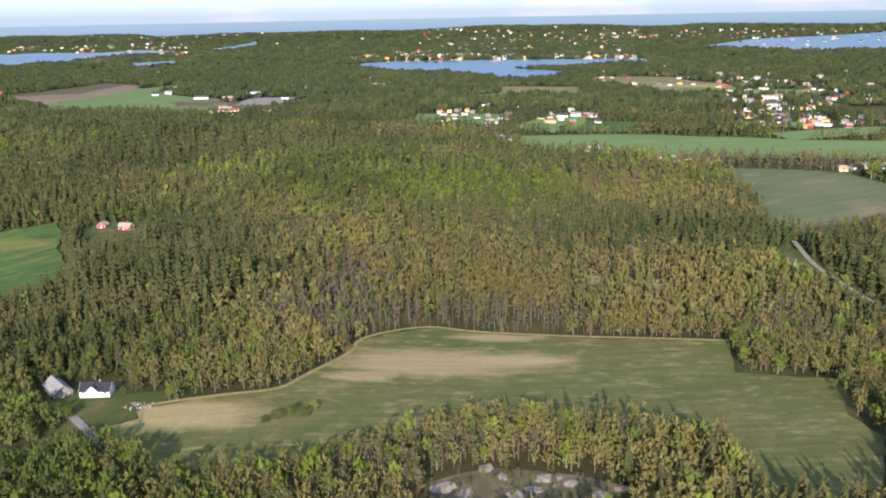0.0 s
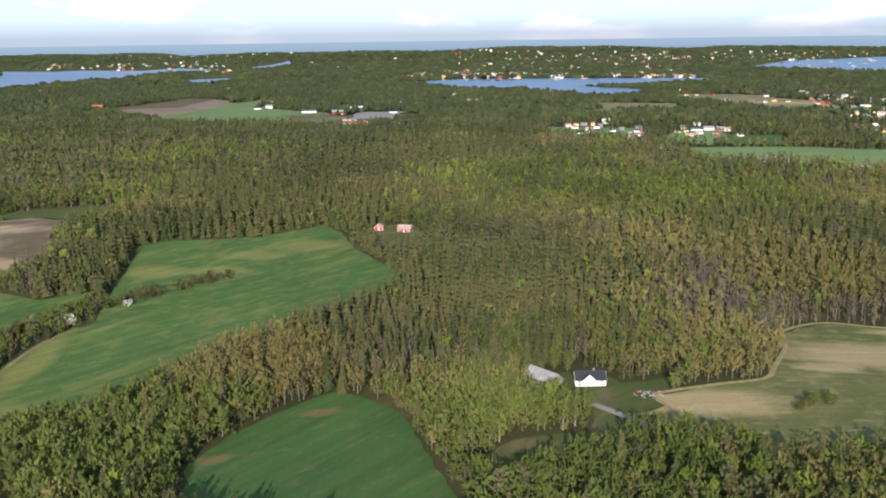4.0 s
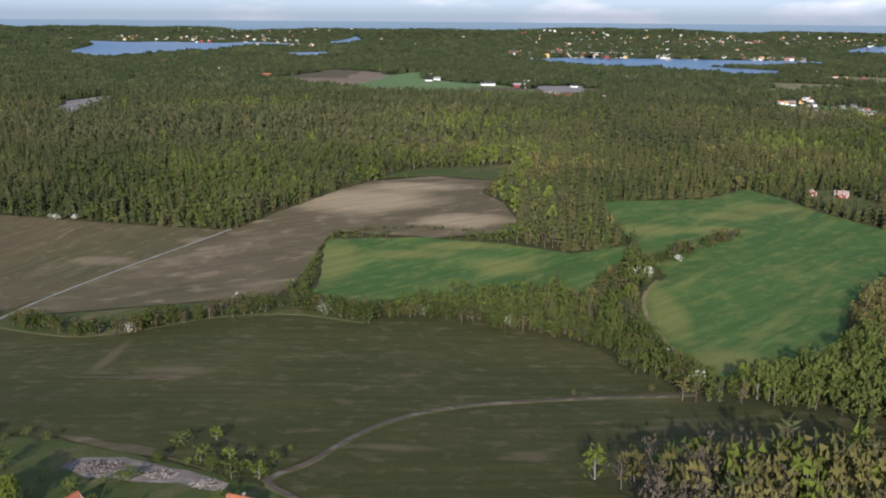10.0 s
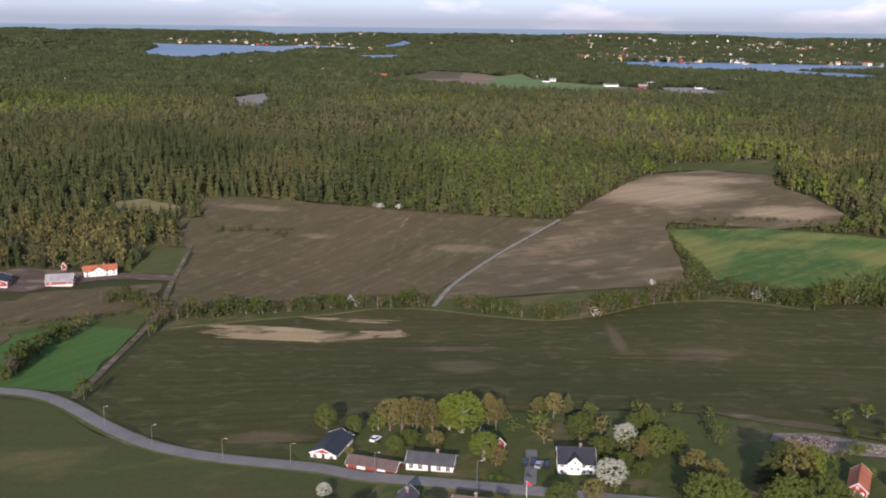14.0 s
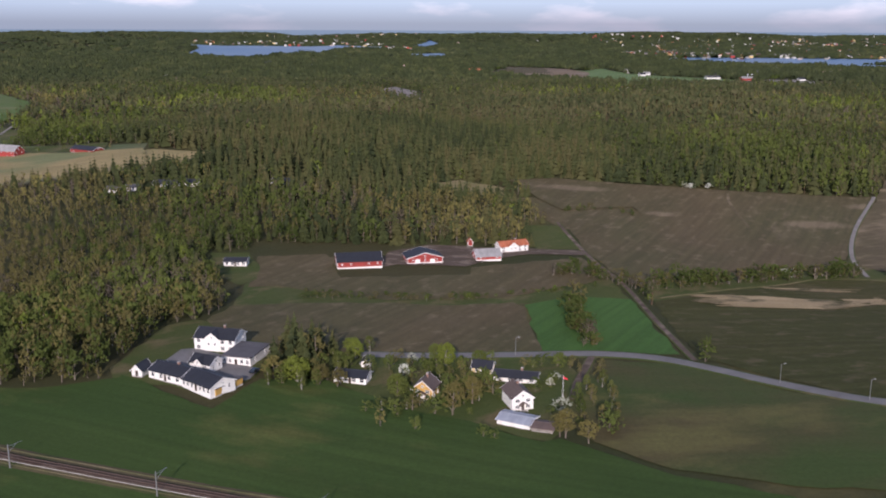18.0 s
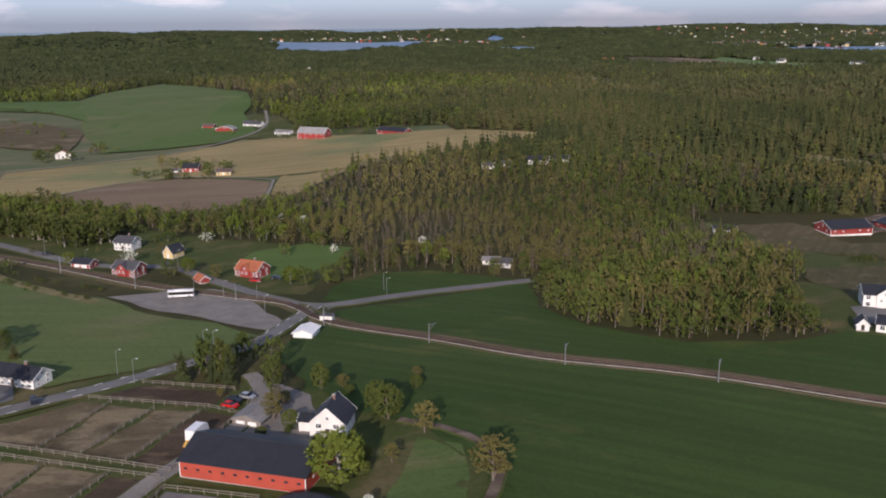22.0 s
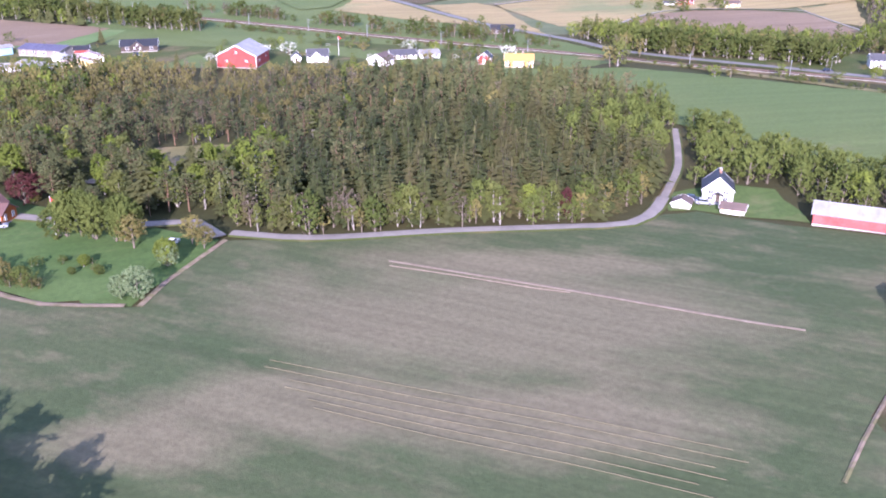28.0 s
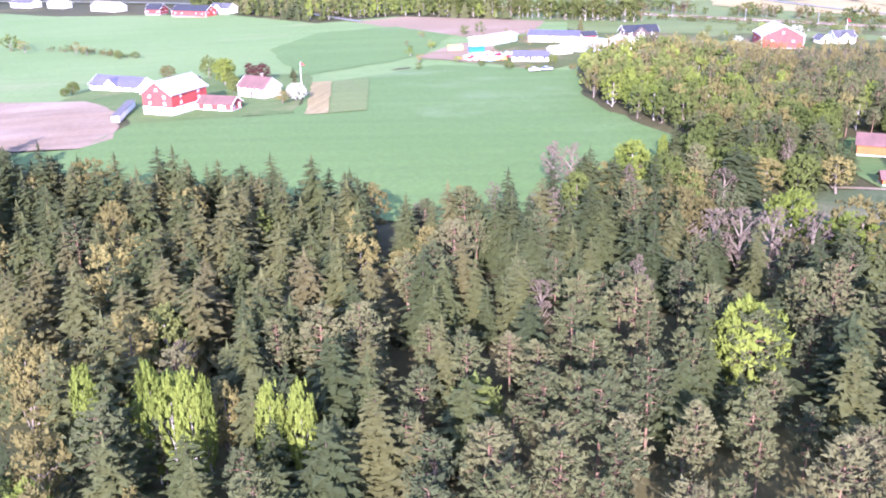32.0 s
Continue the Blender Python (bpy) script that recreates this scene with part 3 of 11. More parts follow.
area("garden", "grass", "garden of a white bungalow at the wood's edge", [(-712.2, 255.2), (-718.4, 278.7), (-705.9, 279.8), (-695.2, 253.6), (-700.4, 242.8)])
area("rough_meadow", "farmgrass", "rough grass round an old farm", [(-1000, 20.1), (-880, 19.7), (-877.8, 75.5), (-924.9, 79), (-962, 62.8), (-985, 40.5)])
area("meadow", "grass", "small meadow in the wood below a white house", [(-134.9, 198.6), (-125, 209.1), (-104.7, 212.9), (-93.7, 214.2), (-101, 201.2), (-110.3, 201.7), (-124.1, 190.4), (-133.7, 189.5)])
area("garden", "grass", "garden of a white house at the wood's edge", [(-106.8, 240), (-92.6, 242.3), (-75.8, 245.8), (-96.7, 209.1), (-104.9, 214), (-100.9, 229.4)])
area("rough_meadow", "crop_deep", "green grass below the two-lane road", [(-897.6, 73.9), (-891.7, 82.8), (-884.4, 90.8), (-874.1, 96.3), (-882.3, 77.9), (-868.1, 74.1), (-854, 70.1), (-855.6, 59.6), (-900.6, 58.3)])
area("rough_meadow", "grass", "grass balk between brown fields", [(-698.8, 247.1), (-658.1, 234.8), (-625.4, 242), (-610.2, 252.4), (-591.3, 265.7), (-588.4, 238.1), (-602.5, 239.4), (-622.2, 231.6), (-640.1, 226.7), (-657.5, 226.9), (-677.2, 224.1), (-697.1, 219.1)])
area("field", "crop_hill", "green paddock behind red station houses", [(-848.1, 222.1), (-845.4, 235.9), (-833, 246.3), (-819, 243.2), (-819.8, 227.2), (-827.3, 214), (-836.7, 208.1)])
area("rough_meadow", "soil", "bare margin beside a ploughed field", [(-615.3, 364.5), (-569, 378.7), (-556.5, 340.3), (-598.1, 322.9)])
area("rough_meadow", "grass", "rough grass margin under a hedge", [(-583.1, 253), (-542.8, 282.8), (-505.7, 287.4), (-500.3, 302.4), (-497.3, 284), (-448.3, 295.5), (-417, 303.7), (-373.2, 301.7), (-384.2, 275.2), (-407.7, 283.7), (-433, 278.2), (-452.4, 264.5), (-467.5, 258.7), (-481, 262.3), (-505.1, 272.7), (-522.4, 272.6), (-555.4, 255.3), (-581.6, 237.9)])
area("rough_meadow", "crop_bright", "grass between a works and a green field", [(-1185.4, 176.2), (-1176.4, 175.6), (-1153.9, 199.3), (-1137, 192.4), (-1120.8, 189), (-1117.5, 245.2), (-1160.4, 230.6), (-1186.8, 209.7)])
area("rough_meadow", "crop_bright", "grass behind a red barn farm", [(-1312.5, 250.5), (-1234.6, 238.2), (-1192, 205.4), (-1184.2, 162), (-1226.4, 157.9), (-1256.9, 151.7)])
area("rough_meadow", "ledge", "bare rocky ledge among budding trees", [(-5, 181), (10, 178.5), (34, 178), (40, 184), (29, 191.5), (10, 196), (-5, 189)])
area("rough_meadow", "grass_dry", "dry rocky clearing in a hill wood", [(-1058.3, 141.2), (-1044.3, 144), (-1040.2, 130.2), (-1050.5, 121.1)])
area("rough_meadow", "crop_green2", "rough meadows beside the railway and station road", [(-1263.9, 546.2), (-1105.8, 455.2), (-1047.3, 384.2), (-1011.2, 350.7), (-987.8, 311.3), (-960.6, 269.5), (-949, 244.8), (-976.7, 222.8), (-1000, 214.4), (-1024.3, 218.1), (-1046.9, 222.1), (-1065.9, 223.4), (-1090.2, 221.8)])
area("rough_meadow", "lawn_fresh", "mown lawn between a drive and a field", [(-1058.5, 101.8), (-1047.1, 100), (-1034.2, 94.2), (-1035.3, 87.2), (-1039.7, 72.7), (-1046, 73.4), (-1053.8, 85.1)])
area("rough_meadow", "crop_deep2", "rough grass round the stables", [(-813.7, 157.6), (-779.4, 158.2), (-746, 138.6), (-773.7, 71.9), (-808.8, 71.1), (-809.3, 103.3)])
area("yard", "gravel", "gravel yard behind the stables", [(-822.2, 135.6), (-816, 132.7), (-810, 127.7), (-806.4, 117.6), (-806.4, 108), (-815.3, 108), (-820.4, 103.2), (-822.8, 103.2), (-818.6, 117.6)])
area("yard", "asphalt", "paved drive between a red barn and a white house", [(-884.5, 127), (-875.7, 122.5), (-869.7, 125.2), (-862.1, 130.5), (-858.4, 123.4), (-864.9, 116), (-872.1, 115.2)])
area("garden", "lawn", "mown lawn behind parked trailers", [(-791, 110.9), (-784.3, 109), (-783, 98.5), (-783.3, 89.3), (-794.1, 89.7)])
area("rough_meadow", "crop_deep", "grass beside the two-lane road", [(-891, 82.4), (-903.4, 68.5), (-915.7, 57.3), (-920.6, 51.2), (-904.4, 51.4)])
area("field", "crop_tan", "brown-green field of sprouting grain with pale dry patches below the wood", [(-92.1, 219.6), (-82.2, 225), (-84.3, 232.8), (-65.5, 239.8), (-49.7, 244.9), (-42.8, 256.2), (-32.4, 275.4), (-29.8, 288.3), (-20.6, 298.2), (-6.8, 304.5), (8.9, 301.1), (39.8, 296.6), (67.9, 292.6), (93.2, 288.3), (86.6, 260.4), (114.2, 252.7), (106, 226), (109.2, 211.1), (91.8, 174.3), (64, 174.5), (69.9, 194), (63.1, 207.2), (30.5, 225.1), (8, 229.2), (-22.3, 207.2), (-40.3, 196.9), (-66.2, 192.4)])
area("field", "crop_light", "wide bright green field in front of a village", [(57.2, 792.5), (153.9, 799.7), (243.7, 771.1), (295.8, 746.2), (352.2, 730.9), (369.4, 718.5), (329.3, 637.9), (313.4, 647.8), (229.2, 658), (171.4, 671.5), (102.3, 683.7), (74.6, 702.1)])
area("field", "crop_light", "small far green field by a bay", [(61.5, 852.3), (99, 934.2), (142.9, 940.4), (128.5, 862.2), (96, 810.9)])
area("field", "crop_bright", "narrow far green field", [(281.3, 1219.5), (395, 1263.2), (377.1, 1193.2), (278.7, 1161.1)])
area("field", "soil_pale", "far bare plot beside a village", [(317.5, 1053.2), (387.9, 1088.8), (363.4, 1025.8), (318.7, 1015)])
area("field", "crop_light", "green field behind a village", [(279.3, 791.7), (363.5, 817.6), (394.1, 820.7), (370.4, 769.9), (282.7, 748.1)])
area("field", "crop_bright", "far green strip at the edge of a bay", [(38.9, 1196), (84.6, 1223.6), (83.6, 1158.5), (43.7, 1133.4)])
area("field", "soil_pale", "far pale fields left of a farm", [(-339.5, 1140.1), (-272.9, 1154), (-262.2, 1092.6), (-312.8, 1070.5)])
area("field", "crop_grey", "grey-green field with a brown bare end", [(184.3, 615.6), (237.5, 604.6), (260, 586.7), (273.7, 526.4), (225.1, 428.8), (216.7, 441), (173.5, 421.8), (157.9, 430.9), (165.8, 470.3), (176.7, 521.8)])
area("meadow", "grass", "green clearing beside a gravel lane and a small house", [(142.4, 400.8), (158.2, 395.5), (155.4, 357.7), (159.6, 318.5), (151.3, 300.6), (151.6, 332.6), (143.1, 368)])
area("meadow", "grass", "green clearing round two red wooden houses", [(-183.1, 451.3), (-173.9, 460.8), (-156.7, 460.6), (-149, 433.3), (-148.6, 416.9), (-167.4, 412.7), (-176.5, 428.8)])
area("field", "soil", "small bare brown plot in the wood", [(-137.5, 419.5), (-113.4, 419.2), (-116, 406.7), (-137.7, 410)])
area("field", "crop_green", "big dark green grain field with yellow worn edges", [(-286.5, 426.3), (-279.2, 432), (-230.4, 438.8), (-202.5, 461.4), (-191.7, 445.5), (-183.8, 418.5), (-169.4, 391.5), (-156.3, 368.5), (-163.2, 350.5), (-184.2, 326.6), (-201.6, 309.3), (-217.4, 294.4), (-227.7, 275.4), (-236.7, 257.8), (-245.3, 245.4), (-258.3, 240.8), (-267.7, 234.7), (-280.1, 236.2), (-286.6, 264.5), (-290.6, 290.4), (-285.1, 310.3), (-272.7, 329), (-277.1, 354.9), (-281, 392.6)])
area("field", "crop_green", "green grain field with dry brown patches between hedges", [(-405.3, 296.7), (-404.2, 326.3), (-408.6, 377.3), (-368.1, 378.2), (-336.2, 369.7), (-305.8, 355.1), (-282.2, 364.7), (-283.2, 353.8), (-295.1, 329.6), (-305.5, 311.4), (-333.7, 310.7), (-367.6, 307.5), (-390, 298.7)])
area("field", "soil_pale", "pale ploughed field with sandy ridges", [(-452.3, 389.8), (-431.3, 426.2), (-398.2, 474.9), (-364.8, 487.6), (-332.5, 476), (-339.1, 449.3), (-328.5, 426.7), (-324.4, 399.3), (-334.3, 382.1), (-362.8, 377), (-403.6, 387.7), (-407.4, 382.9), (-413, 326), (-416.6, 305.2), (-448.1, 297), (-497.2, 285.4), (-501.5, 298.9), (-481.5, 341.8)])
area("meadow", "grass", "strip of bright green grass at the edge of the wood", [(-396.9, 480.7), (-379.1, 503.7), (-311.9, 524.7), (-330.1, 476), (-364.4, 489.2)])
area("field", "soil", "large brown ploughed field with a faint green sheen", [(-614.6, 393), (-594, 401.5), (-562.6, 397.9), (-519.3, 394.9), (-453.8, 391.4), (-481.4, 343.3), (-500.3, 304.4), (-505.7, 288.7), (-543, 284.1), (-576, 264.2), (-582.5, 254.2), (-586.2, 259.4), (-593, 294.9), (-597.1, 328.2), (-563.4, 349.1), (-565.1, 360.6), (-595.6, 350.7), (-603.5, 364.8)])
area("field", "crop_dark", "wide dark olive field of young grain with one sandy patch", [(-582.3, 188.3), (-582.9, 217.8), (-581.9, 238.9), (-555.5, 255.9), (-536, 265), (-522.4, 273.2), (-505.1, 273.3), (-480.9, 262.9), (-467.4, 259.3), (-452.3, 265.2), (-432.9, 278.8), (-407.4, 284.5), (-383.1, 277.9), (-380.5, 283.1), (-352.7, 287.8), (-326.5, 272.8), (-308.7, 261.2), (-302.7, 238.7), (-290.4, 226.4), (-303.7, 223.9), (-326.2, 219.4), (-355.7, 209.1), (-369.5, 201.3), (-391.1, 162.2), (-393.5, 161), (-415.5, 170.1), (-428.9, 177.7), (-445.1, 179.6), (-457.7, 181.3), (-473, 179.4), (-484, 178.3), (-504.1, 179.2), (-515.2, 174.9), (-522.5, 160.4), (-532.3, 160.1), (-525.1, 150.1), (-540.7, 153.9), (-560.7, 165.2)])
area("field", "crop_dark", "olive field along a gravel lane beside a copse", [(-389.8, 161.5), (-384.1, 172.6), (-370.4, 197.9), (-361.8, 204.1), (-326.5, 216.3), (-298, 217.2), (-288.7, 215), (-273.4, 213.1), (-256.2, 201.4), (-242.6, 188.8), (-231.1, 175.8), (-233.3, 166.6), (-326.9, 169.6), (-317.3, 159.9), (-318.5, 147.4), (-325.8, 125.1), (-377.2, 120.4)])
area("field", "crop_plain", "green grain field enclosed by woodland with brown bare spots", [(-205.1, 204.8), (-197, 224.3), (-183, 240.9), (-173.7, 248.2), (-164.7, 242.2), (-153, 228.1), (-147.2, 206), (-142.2, 191.6), (-135.1, 165.1), (-177.6, 166), (-184.8, 172.4), (-199.7, 181.2)])
area("field", "soil", "brown field between the village road and a tree belt", [(-700.5, 206.5), (-697.9, 220.6), (-677.7, 225.7), (-657.9, 228.4), (-640.4, 228.2), (-622.5, 233.1), (-619.4, 228.4), (-618.2, 192), (-650, 188), (-662.6, 185.6), (-677.5, 188.1), (-694.4, 194)])
area("field", "crop_vivid", "bright green strip divided by a hedge beside the lane", [(-619.5, 230.9), (-610.3, 237.3), (-602.6, 241.1), (-588.5, 240.3), (-586.3, 191.1), (-618, 192)])
area("field", "soil", "brown field beside red farm sheds", [(-702.2, 275), (-680.7, 279.9), (-672.6, 253.2), (-633.7, 261.1), (-633.3, 269.2), (-596.4, 286.7), (-591.2, 261.5), (-609.8, 248.5), (-624.8, 237.6), (-657.1, 231.2), (-694, 243.5)])
area("yard", "dirt", "grey gravel yard between red farm sheds", [(-675.3, 265.1), (-660.6, 266.9), (-656.8, 269.9), (-635.2, 270.1), (-629.1, 277.3), (-613.5, 287.6), (-593.1, 290.1), (-594.5, 295.2), (-612.2, 294.6), (-631.5, 293.5), (-647.2, 294.6), (-660.4, 284.9), (-663.1, 272.9)])
area("meadow", "grass", "mown garden beside a long white farmhouse", [(-612.8, 325), (-598.1, 328), (-594, 298), (-610.2, 293.6)])
area("meadow", "grass_dry", "yellowed clearing on a wooded slope", [(-647, 382.2), (-635.5, 388.5), (-617.3, 379.4), (-618.6, 365.9), (-642.7, 369.6)])
area("pasture", "pasture", "green and brown horse pasture below the road", [(-613.5, 173.5), (-608.4, 183.5), (-603.8, 186.4), (-587.2, 182.8), (-573.1, 167.9), (-562.3, 159.3), (-547, 151.6), (-531.8, 147.6), (-514.3, 143), (-510.1, 140.4), (-516.6, 119.9), (-554, 117.8), (-585, 122.6), (-602.2, 129.2), (-613.8, 140.7), (-618.6, 156.4)])
area("field", "crop_deep2", "deep green grass field crossed by a railway line", [(-821.6, 149.2), (-816.2, 170.9), (-814, 182.2), (-797.2, 192.3), (-769.7, 208.6), (-768.6, 187), (-758.7, 170.7), (-740.6, 158.9), (-718.7, 160.3), (-707.4, 165.5), (-707.8, 166.9), (-684.9, 151.2), (-678.7, 166.7), (-665.7, 168.2), (-651.8, 157.1), (-632.3, 147.1), (-623, 140.5), (-619.8, 142), (-602.5, 126.8), (-585.9, 119), (-588, 70.1), (-640, 62.2), (-700, 59.5), (-759.8, 59.2), (-779.6, 99.5), (-788, 113.7), (-803.6, 121.8), (-814.1, 137.1)])
area("field", "crop_green2", "broad green field between the railway and the farms", [(-974.7, 227.8), (-953.4, 230.6), (-922.6, 211.7), (-890.8, 191.6), (-868, 185), (-854.3, 174.4), (-837.9, 169.6), (-827, 161.5), (-831.9, 150.3), (-848.9, 135), (-855.3, 129.4), (-870.2, 131.1), (-891, 127), (-893.4, 118), (-915.2, 114.3), (-924.7, 123.7), (-940.8, 145.4), (-954.3, 164.8), (-952.7, 175.2), (-974.4, 204.6), (-1000, 214.4), (-989.8, 226.3)])
area("meadow", "grass", "green verge round a white farmhouse and red barn", [(-915, 113.6), (-893.3, 117.5), (-890.6, 124.4), (-870.2, 131.1), (-855.3, 128.5), (-849.1, 133.7), (-834.4, 148.6), (-832.8, 145.8), (-845.6, 128.6), (-854.1, 121.4), (-865.8, 111.1), (-873.1, 100.8), (-874.4, 105.5), (-887.5, 103.2), (-897.9, 104.9)])
area("meadow", "grass", "grass strips between trampled paddocks", [(-847, 125.2), (-840.3, 132.5), (-822.1, 129.7), (-818.9, 119), (-823.9, 99.8), (-827.1, 85.4), (-827.8, 81.9), (-831.6, 69.5), (-857.2, 69), (-868.1, 74.1), (-882.6, 77.9), (-874.1, 96.3), (-869.2, 102.9), (-863.4, 107.1)])
area("field", "crop_m1", "pale tan and green field sloping up to red barns", [(-986.9, 370.9), (-928.8, 425.8), (-903.6, 456.8), (-877.7, 463.9), (-829.6, 448.2), (-795.9, 450.1), (-776.3, 398.5), (-803.3, 384.8), (-824, 372.8), (-845.8, 363.4), (-869.1, 354.5), (-910.8, 357.5), (-943.7, 314.2), (-964.5, 313.9), (-979.2, 350.6)])
area("field", "soil", "small brown ploughed plot beside red barns", [(-697.5, 240.5), (-677.0, 246.0), (-676.4, 277.0), (-697.0, 274.0)])
area("field", "soil_pink", "brown ploughed field in a bend of a farm track", [(-944.8, 311.8), (-927.3, 343.7), (-905.8, 354.1), (-882.8, 351.9), (-864.3, 341.3), (-859.3, 299.5), (-871, 281.6), (-895.4, 282), (-919, 288.7)])
area("field", "crop_hill", "smooth green hillside field in front of dark woods", [(-1240.7, 684.1), (-1233.7, 755), (-1159.1, 701.2), (-1062.9, 676.4), (-1032.3, 779.3), (-964.2, 703.2), (-943.3, 632.9), (-923, 540.4), (-905.8, 488.5), (-915.3, 456.5), (-967.1, 424.9), (-979.8, 457.3), (-1006.9, 519.2), (-1063.4, 582.6), (-1124.2, 613.2), (-1202.1, 609.8)])
area("orchard", "soil_pale", "pale plot with young fruit trees in rows", [(-1087.7, 520.7), (-1046.2, 528), (-1005.2, 499.4), (-984.3, 427.6), (-1013.8, 433.1), (-1047.1, 447.1)])
area("field", "crop_green2", "dull green field beside the station road", [(-1123.6, 458.8), (-1072.8, 413.3), (-1046, 388.2), (-1053.7, 349.5), (-1063.9, 341.5)])
area("field", "crop_m1", "tan grass slope beside the station road", [(-1050.6, 343), (-1042.4, 385.5), (-1015.9, 354.2), (-991.9, 312.5), (-1022.1, 324.9)])
area("orchard", "crop_m1", "orchard plot with neat rows of low bushes", [(-1015.3, 361.5), (-993, 373.4), (-983.4, 359.1), (-969.3, 288.1), (-986.1, 310.4)])
area("field", "soil_pale", "pinkish bare plot above the road", [(-1032.8, 374.2), (-1023.4, 419.9), (-1002.6, 388.3), (-1017.3, 365.8)])
area("field", "crop_tan2", "pale field of sprouting crop with two wheel tracks", [(-1103, 90.5), (-1090.1, 88.9), (-1074.8, 82.4), (-1059.9, 76.7), (-1050.8, 72.6), (-1039.7, 72.4), (-1038.2, 72.5), (-1037.4, 78.9), (-1033.2, 93.6), (-1020.6, 94.7), (-1001, 99.5), (-984.2, 102), (-973, 103.7), (-968.2, 108.7), (-965.7, 109.2), (-962.3, 110.2), (-947, 102.5), (-932.5, 96.6), (-931.5, 93.7), (-937.4, 90.2), (-942.1, 80.3), (-946.7, 69.1), (-950.3, 64.2), (-954.5, 57.6), (-959.3, 51.2), (-960, 0.1), (-1000, -14), (-1018, -14), (-1022, 4), (-1028, 16.9), (-1039, 28.7), (-1053, 39.4), (-1070, 47.3), (-1088, 54.2), (-1107, 60.2), (-1124, 66)])
area("field", "crop_vivid2", "smooth fresh green field below a farm", [(-1223, 111.3), (-1210.9, 113.6), (-1208.8, 131.7), (-1180.5, 141.3), (-1181.8, 161.9), (-1178.3, 179.9), (-1155.6, 204.8), (-1120.5, 192.2), (-1123, 158.6), (-1121.1, 146.4), (-1111.2, 117.7), (-1122.5, 94.2), (-1134, 83.6), (-1150, 76.3), (-1179.1, 83.1), (-1212.1, 88.5)])
area("field", "soil_pink", "pinkish ploughed soil beside a red barn", [(-1254, 159.4), (-1227.4, 157.3), (-1214.4, 142.6), (-1207.9, 120.6), (-1211.1, 114), (-1223.5, 112.4), (-1231.5, 113.1)])
area("rough_meadow", "crop_bright", "wide green fields beyond the farm", [(-1382.2, 389.5), (-1317.4, 353.4), (-1243.8, 342.3), (-1201.4, 303.5), (-1173.9, 316.7), (-1155.9, 298.6), (-1113.6, 287.4), (-1117, 249.9), (-1143.3, 243.7), (-1159.4, 210.8), (-1182.5, 181.8), (-1186.7, 190.9), (-1212.3, 188.7), (-1229.9, 195.6), (-1236.4, 183), (-1244.6, 155.5), (-1256.9, 158)])
area("field", "crop_vivid2", "paler green field beyond the farm", [(-1205.2, 241.1), (-1197, 275.1), (-1171.7, 286.5), (-1152.1, 258.8), (-1159.9, 220.4), (-1179.5, 199.3), (-1185.9, 190.9), (-1196.6, 213.8)])
area("field", "soil_pink", "strip of bare soil behind a small works", [(-1189.2, 303.7), (-1169.7, 315.6), (-1120.9, 291.9), (-1127, 259), (-1148.3, 255.5)])
area("field", "crop_green2", "green strip between a wood and the railway", [(-1104.3, 276.5), (-1071.1, 260), (-1036.3, 245.3), (-994.5, 226.1), (-978.9, 206.8), (-972.8, 224.2), (-992.7, 237.8), (-1019.8, 252), (-1058.8, 273), (-1103.2, 294.8)])
area("field", "crop_bright", "small green field near the fjord", [(-486.1, 1128.2), (-452, 1348.7), (-405.2, 1465), (-399.1, 1290.4), (-421.4, 1180.7), (-252.6, 1105.1), (-276.6, 1012.5), (-444.7, 1014.6)])
area("field", "soil_pink", "bare pinkish field beside an orange barn", [(-596.8, 1255.7), (-500.3, 1281.1), (-497.8, 1455), (-463.6, 1423.3), (-448.2, 1309.6), (-486.1, 1128.2)])
area("field", "crop_green2", "distant green field between woods", [(-1086.7, 671.4), (-1102.2, 761.9), (-1095.1, 894.1), (-959.7, 686.2), (-949.5, 557.5), (-944, 496), (-965.8, 423.2)])
area("yard", "gravel", "pale roofed plot beside greenhouses", [(-244.4, 1181.5), (-185.9, 1189.5), (-197.2, 1086.1), (-247.5, 1078.7)])
area("yard", "rock", "bare quarry ground in the woods", [(-710.9, 842.4), (-697.4, 931.7), (-673.2, 845.5), (-661.4, 734.9), (-678.8, 748.6)])
area("field", "soil", "brown fields before a far farm", [(-605.7, 1277.2), (-575.8, 1336.1), (-549.1, 1513.3), (-483, 1465.7), (-468.9, 1167.4), (-495.7, 1113.6)])
area("field", "crop_bright", "green field before a far farm", [(-460.1, 1093.5), (-461.1, 1384.9), (-371.1, 1249.3), (-284, 1171), (-272.5, 1093.9), (-337.9, 1088.5), (-381.2, 1059.7)])
area("field", "soil", "brown strip before far farm buildings", [(-328.4, 996.5), (-267.5, 1130.4), (-222.3, 1147.6), (-174.6, 1157.5), (-165.7, 1096.4), (-213.5, 1002.6), (-241.3, 965.2)])
area("meadow", "grass_dry", "open ground near the fjord", [(229.8, 1380.5), (347.9, 1454), (399.3, 1302.7), (377, 1228.9), (279.7, 1228.7)])
area("yard", "gravel", "paved square with parking bays beside the station", [(-868, 186.1), (-855.8, 193.7), (-846.2, 196.9), (-837.5, 192.6), (-829.3, 178.8), (-823.9, 172), (-824.7, 164.8), (-835.7, 169.3), (-842.3, 173.3), (-853, 176.7), (-861.5, 182.9)])
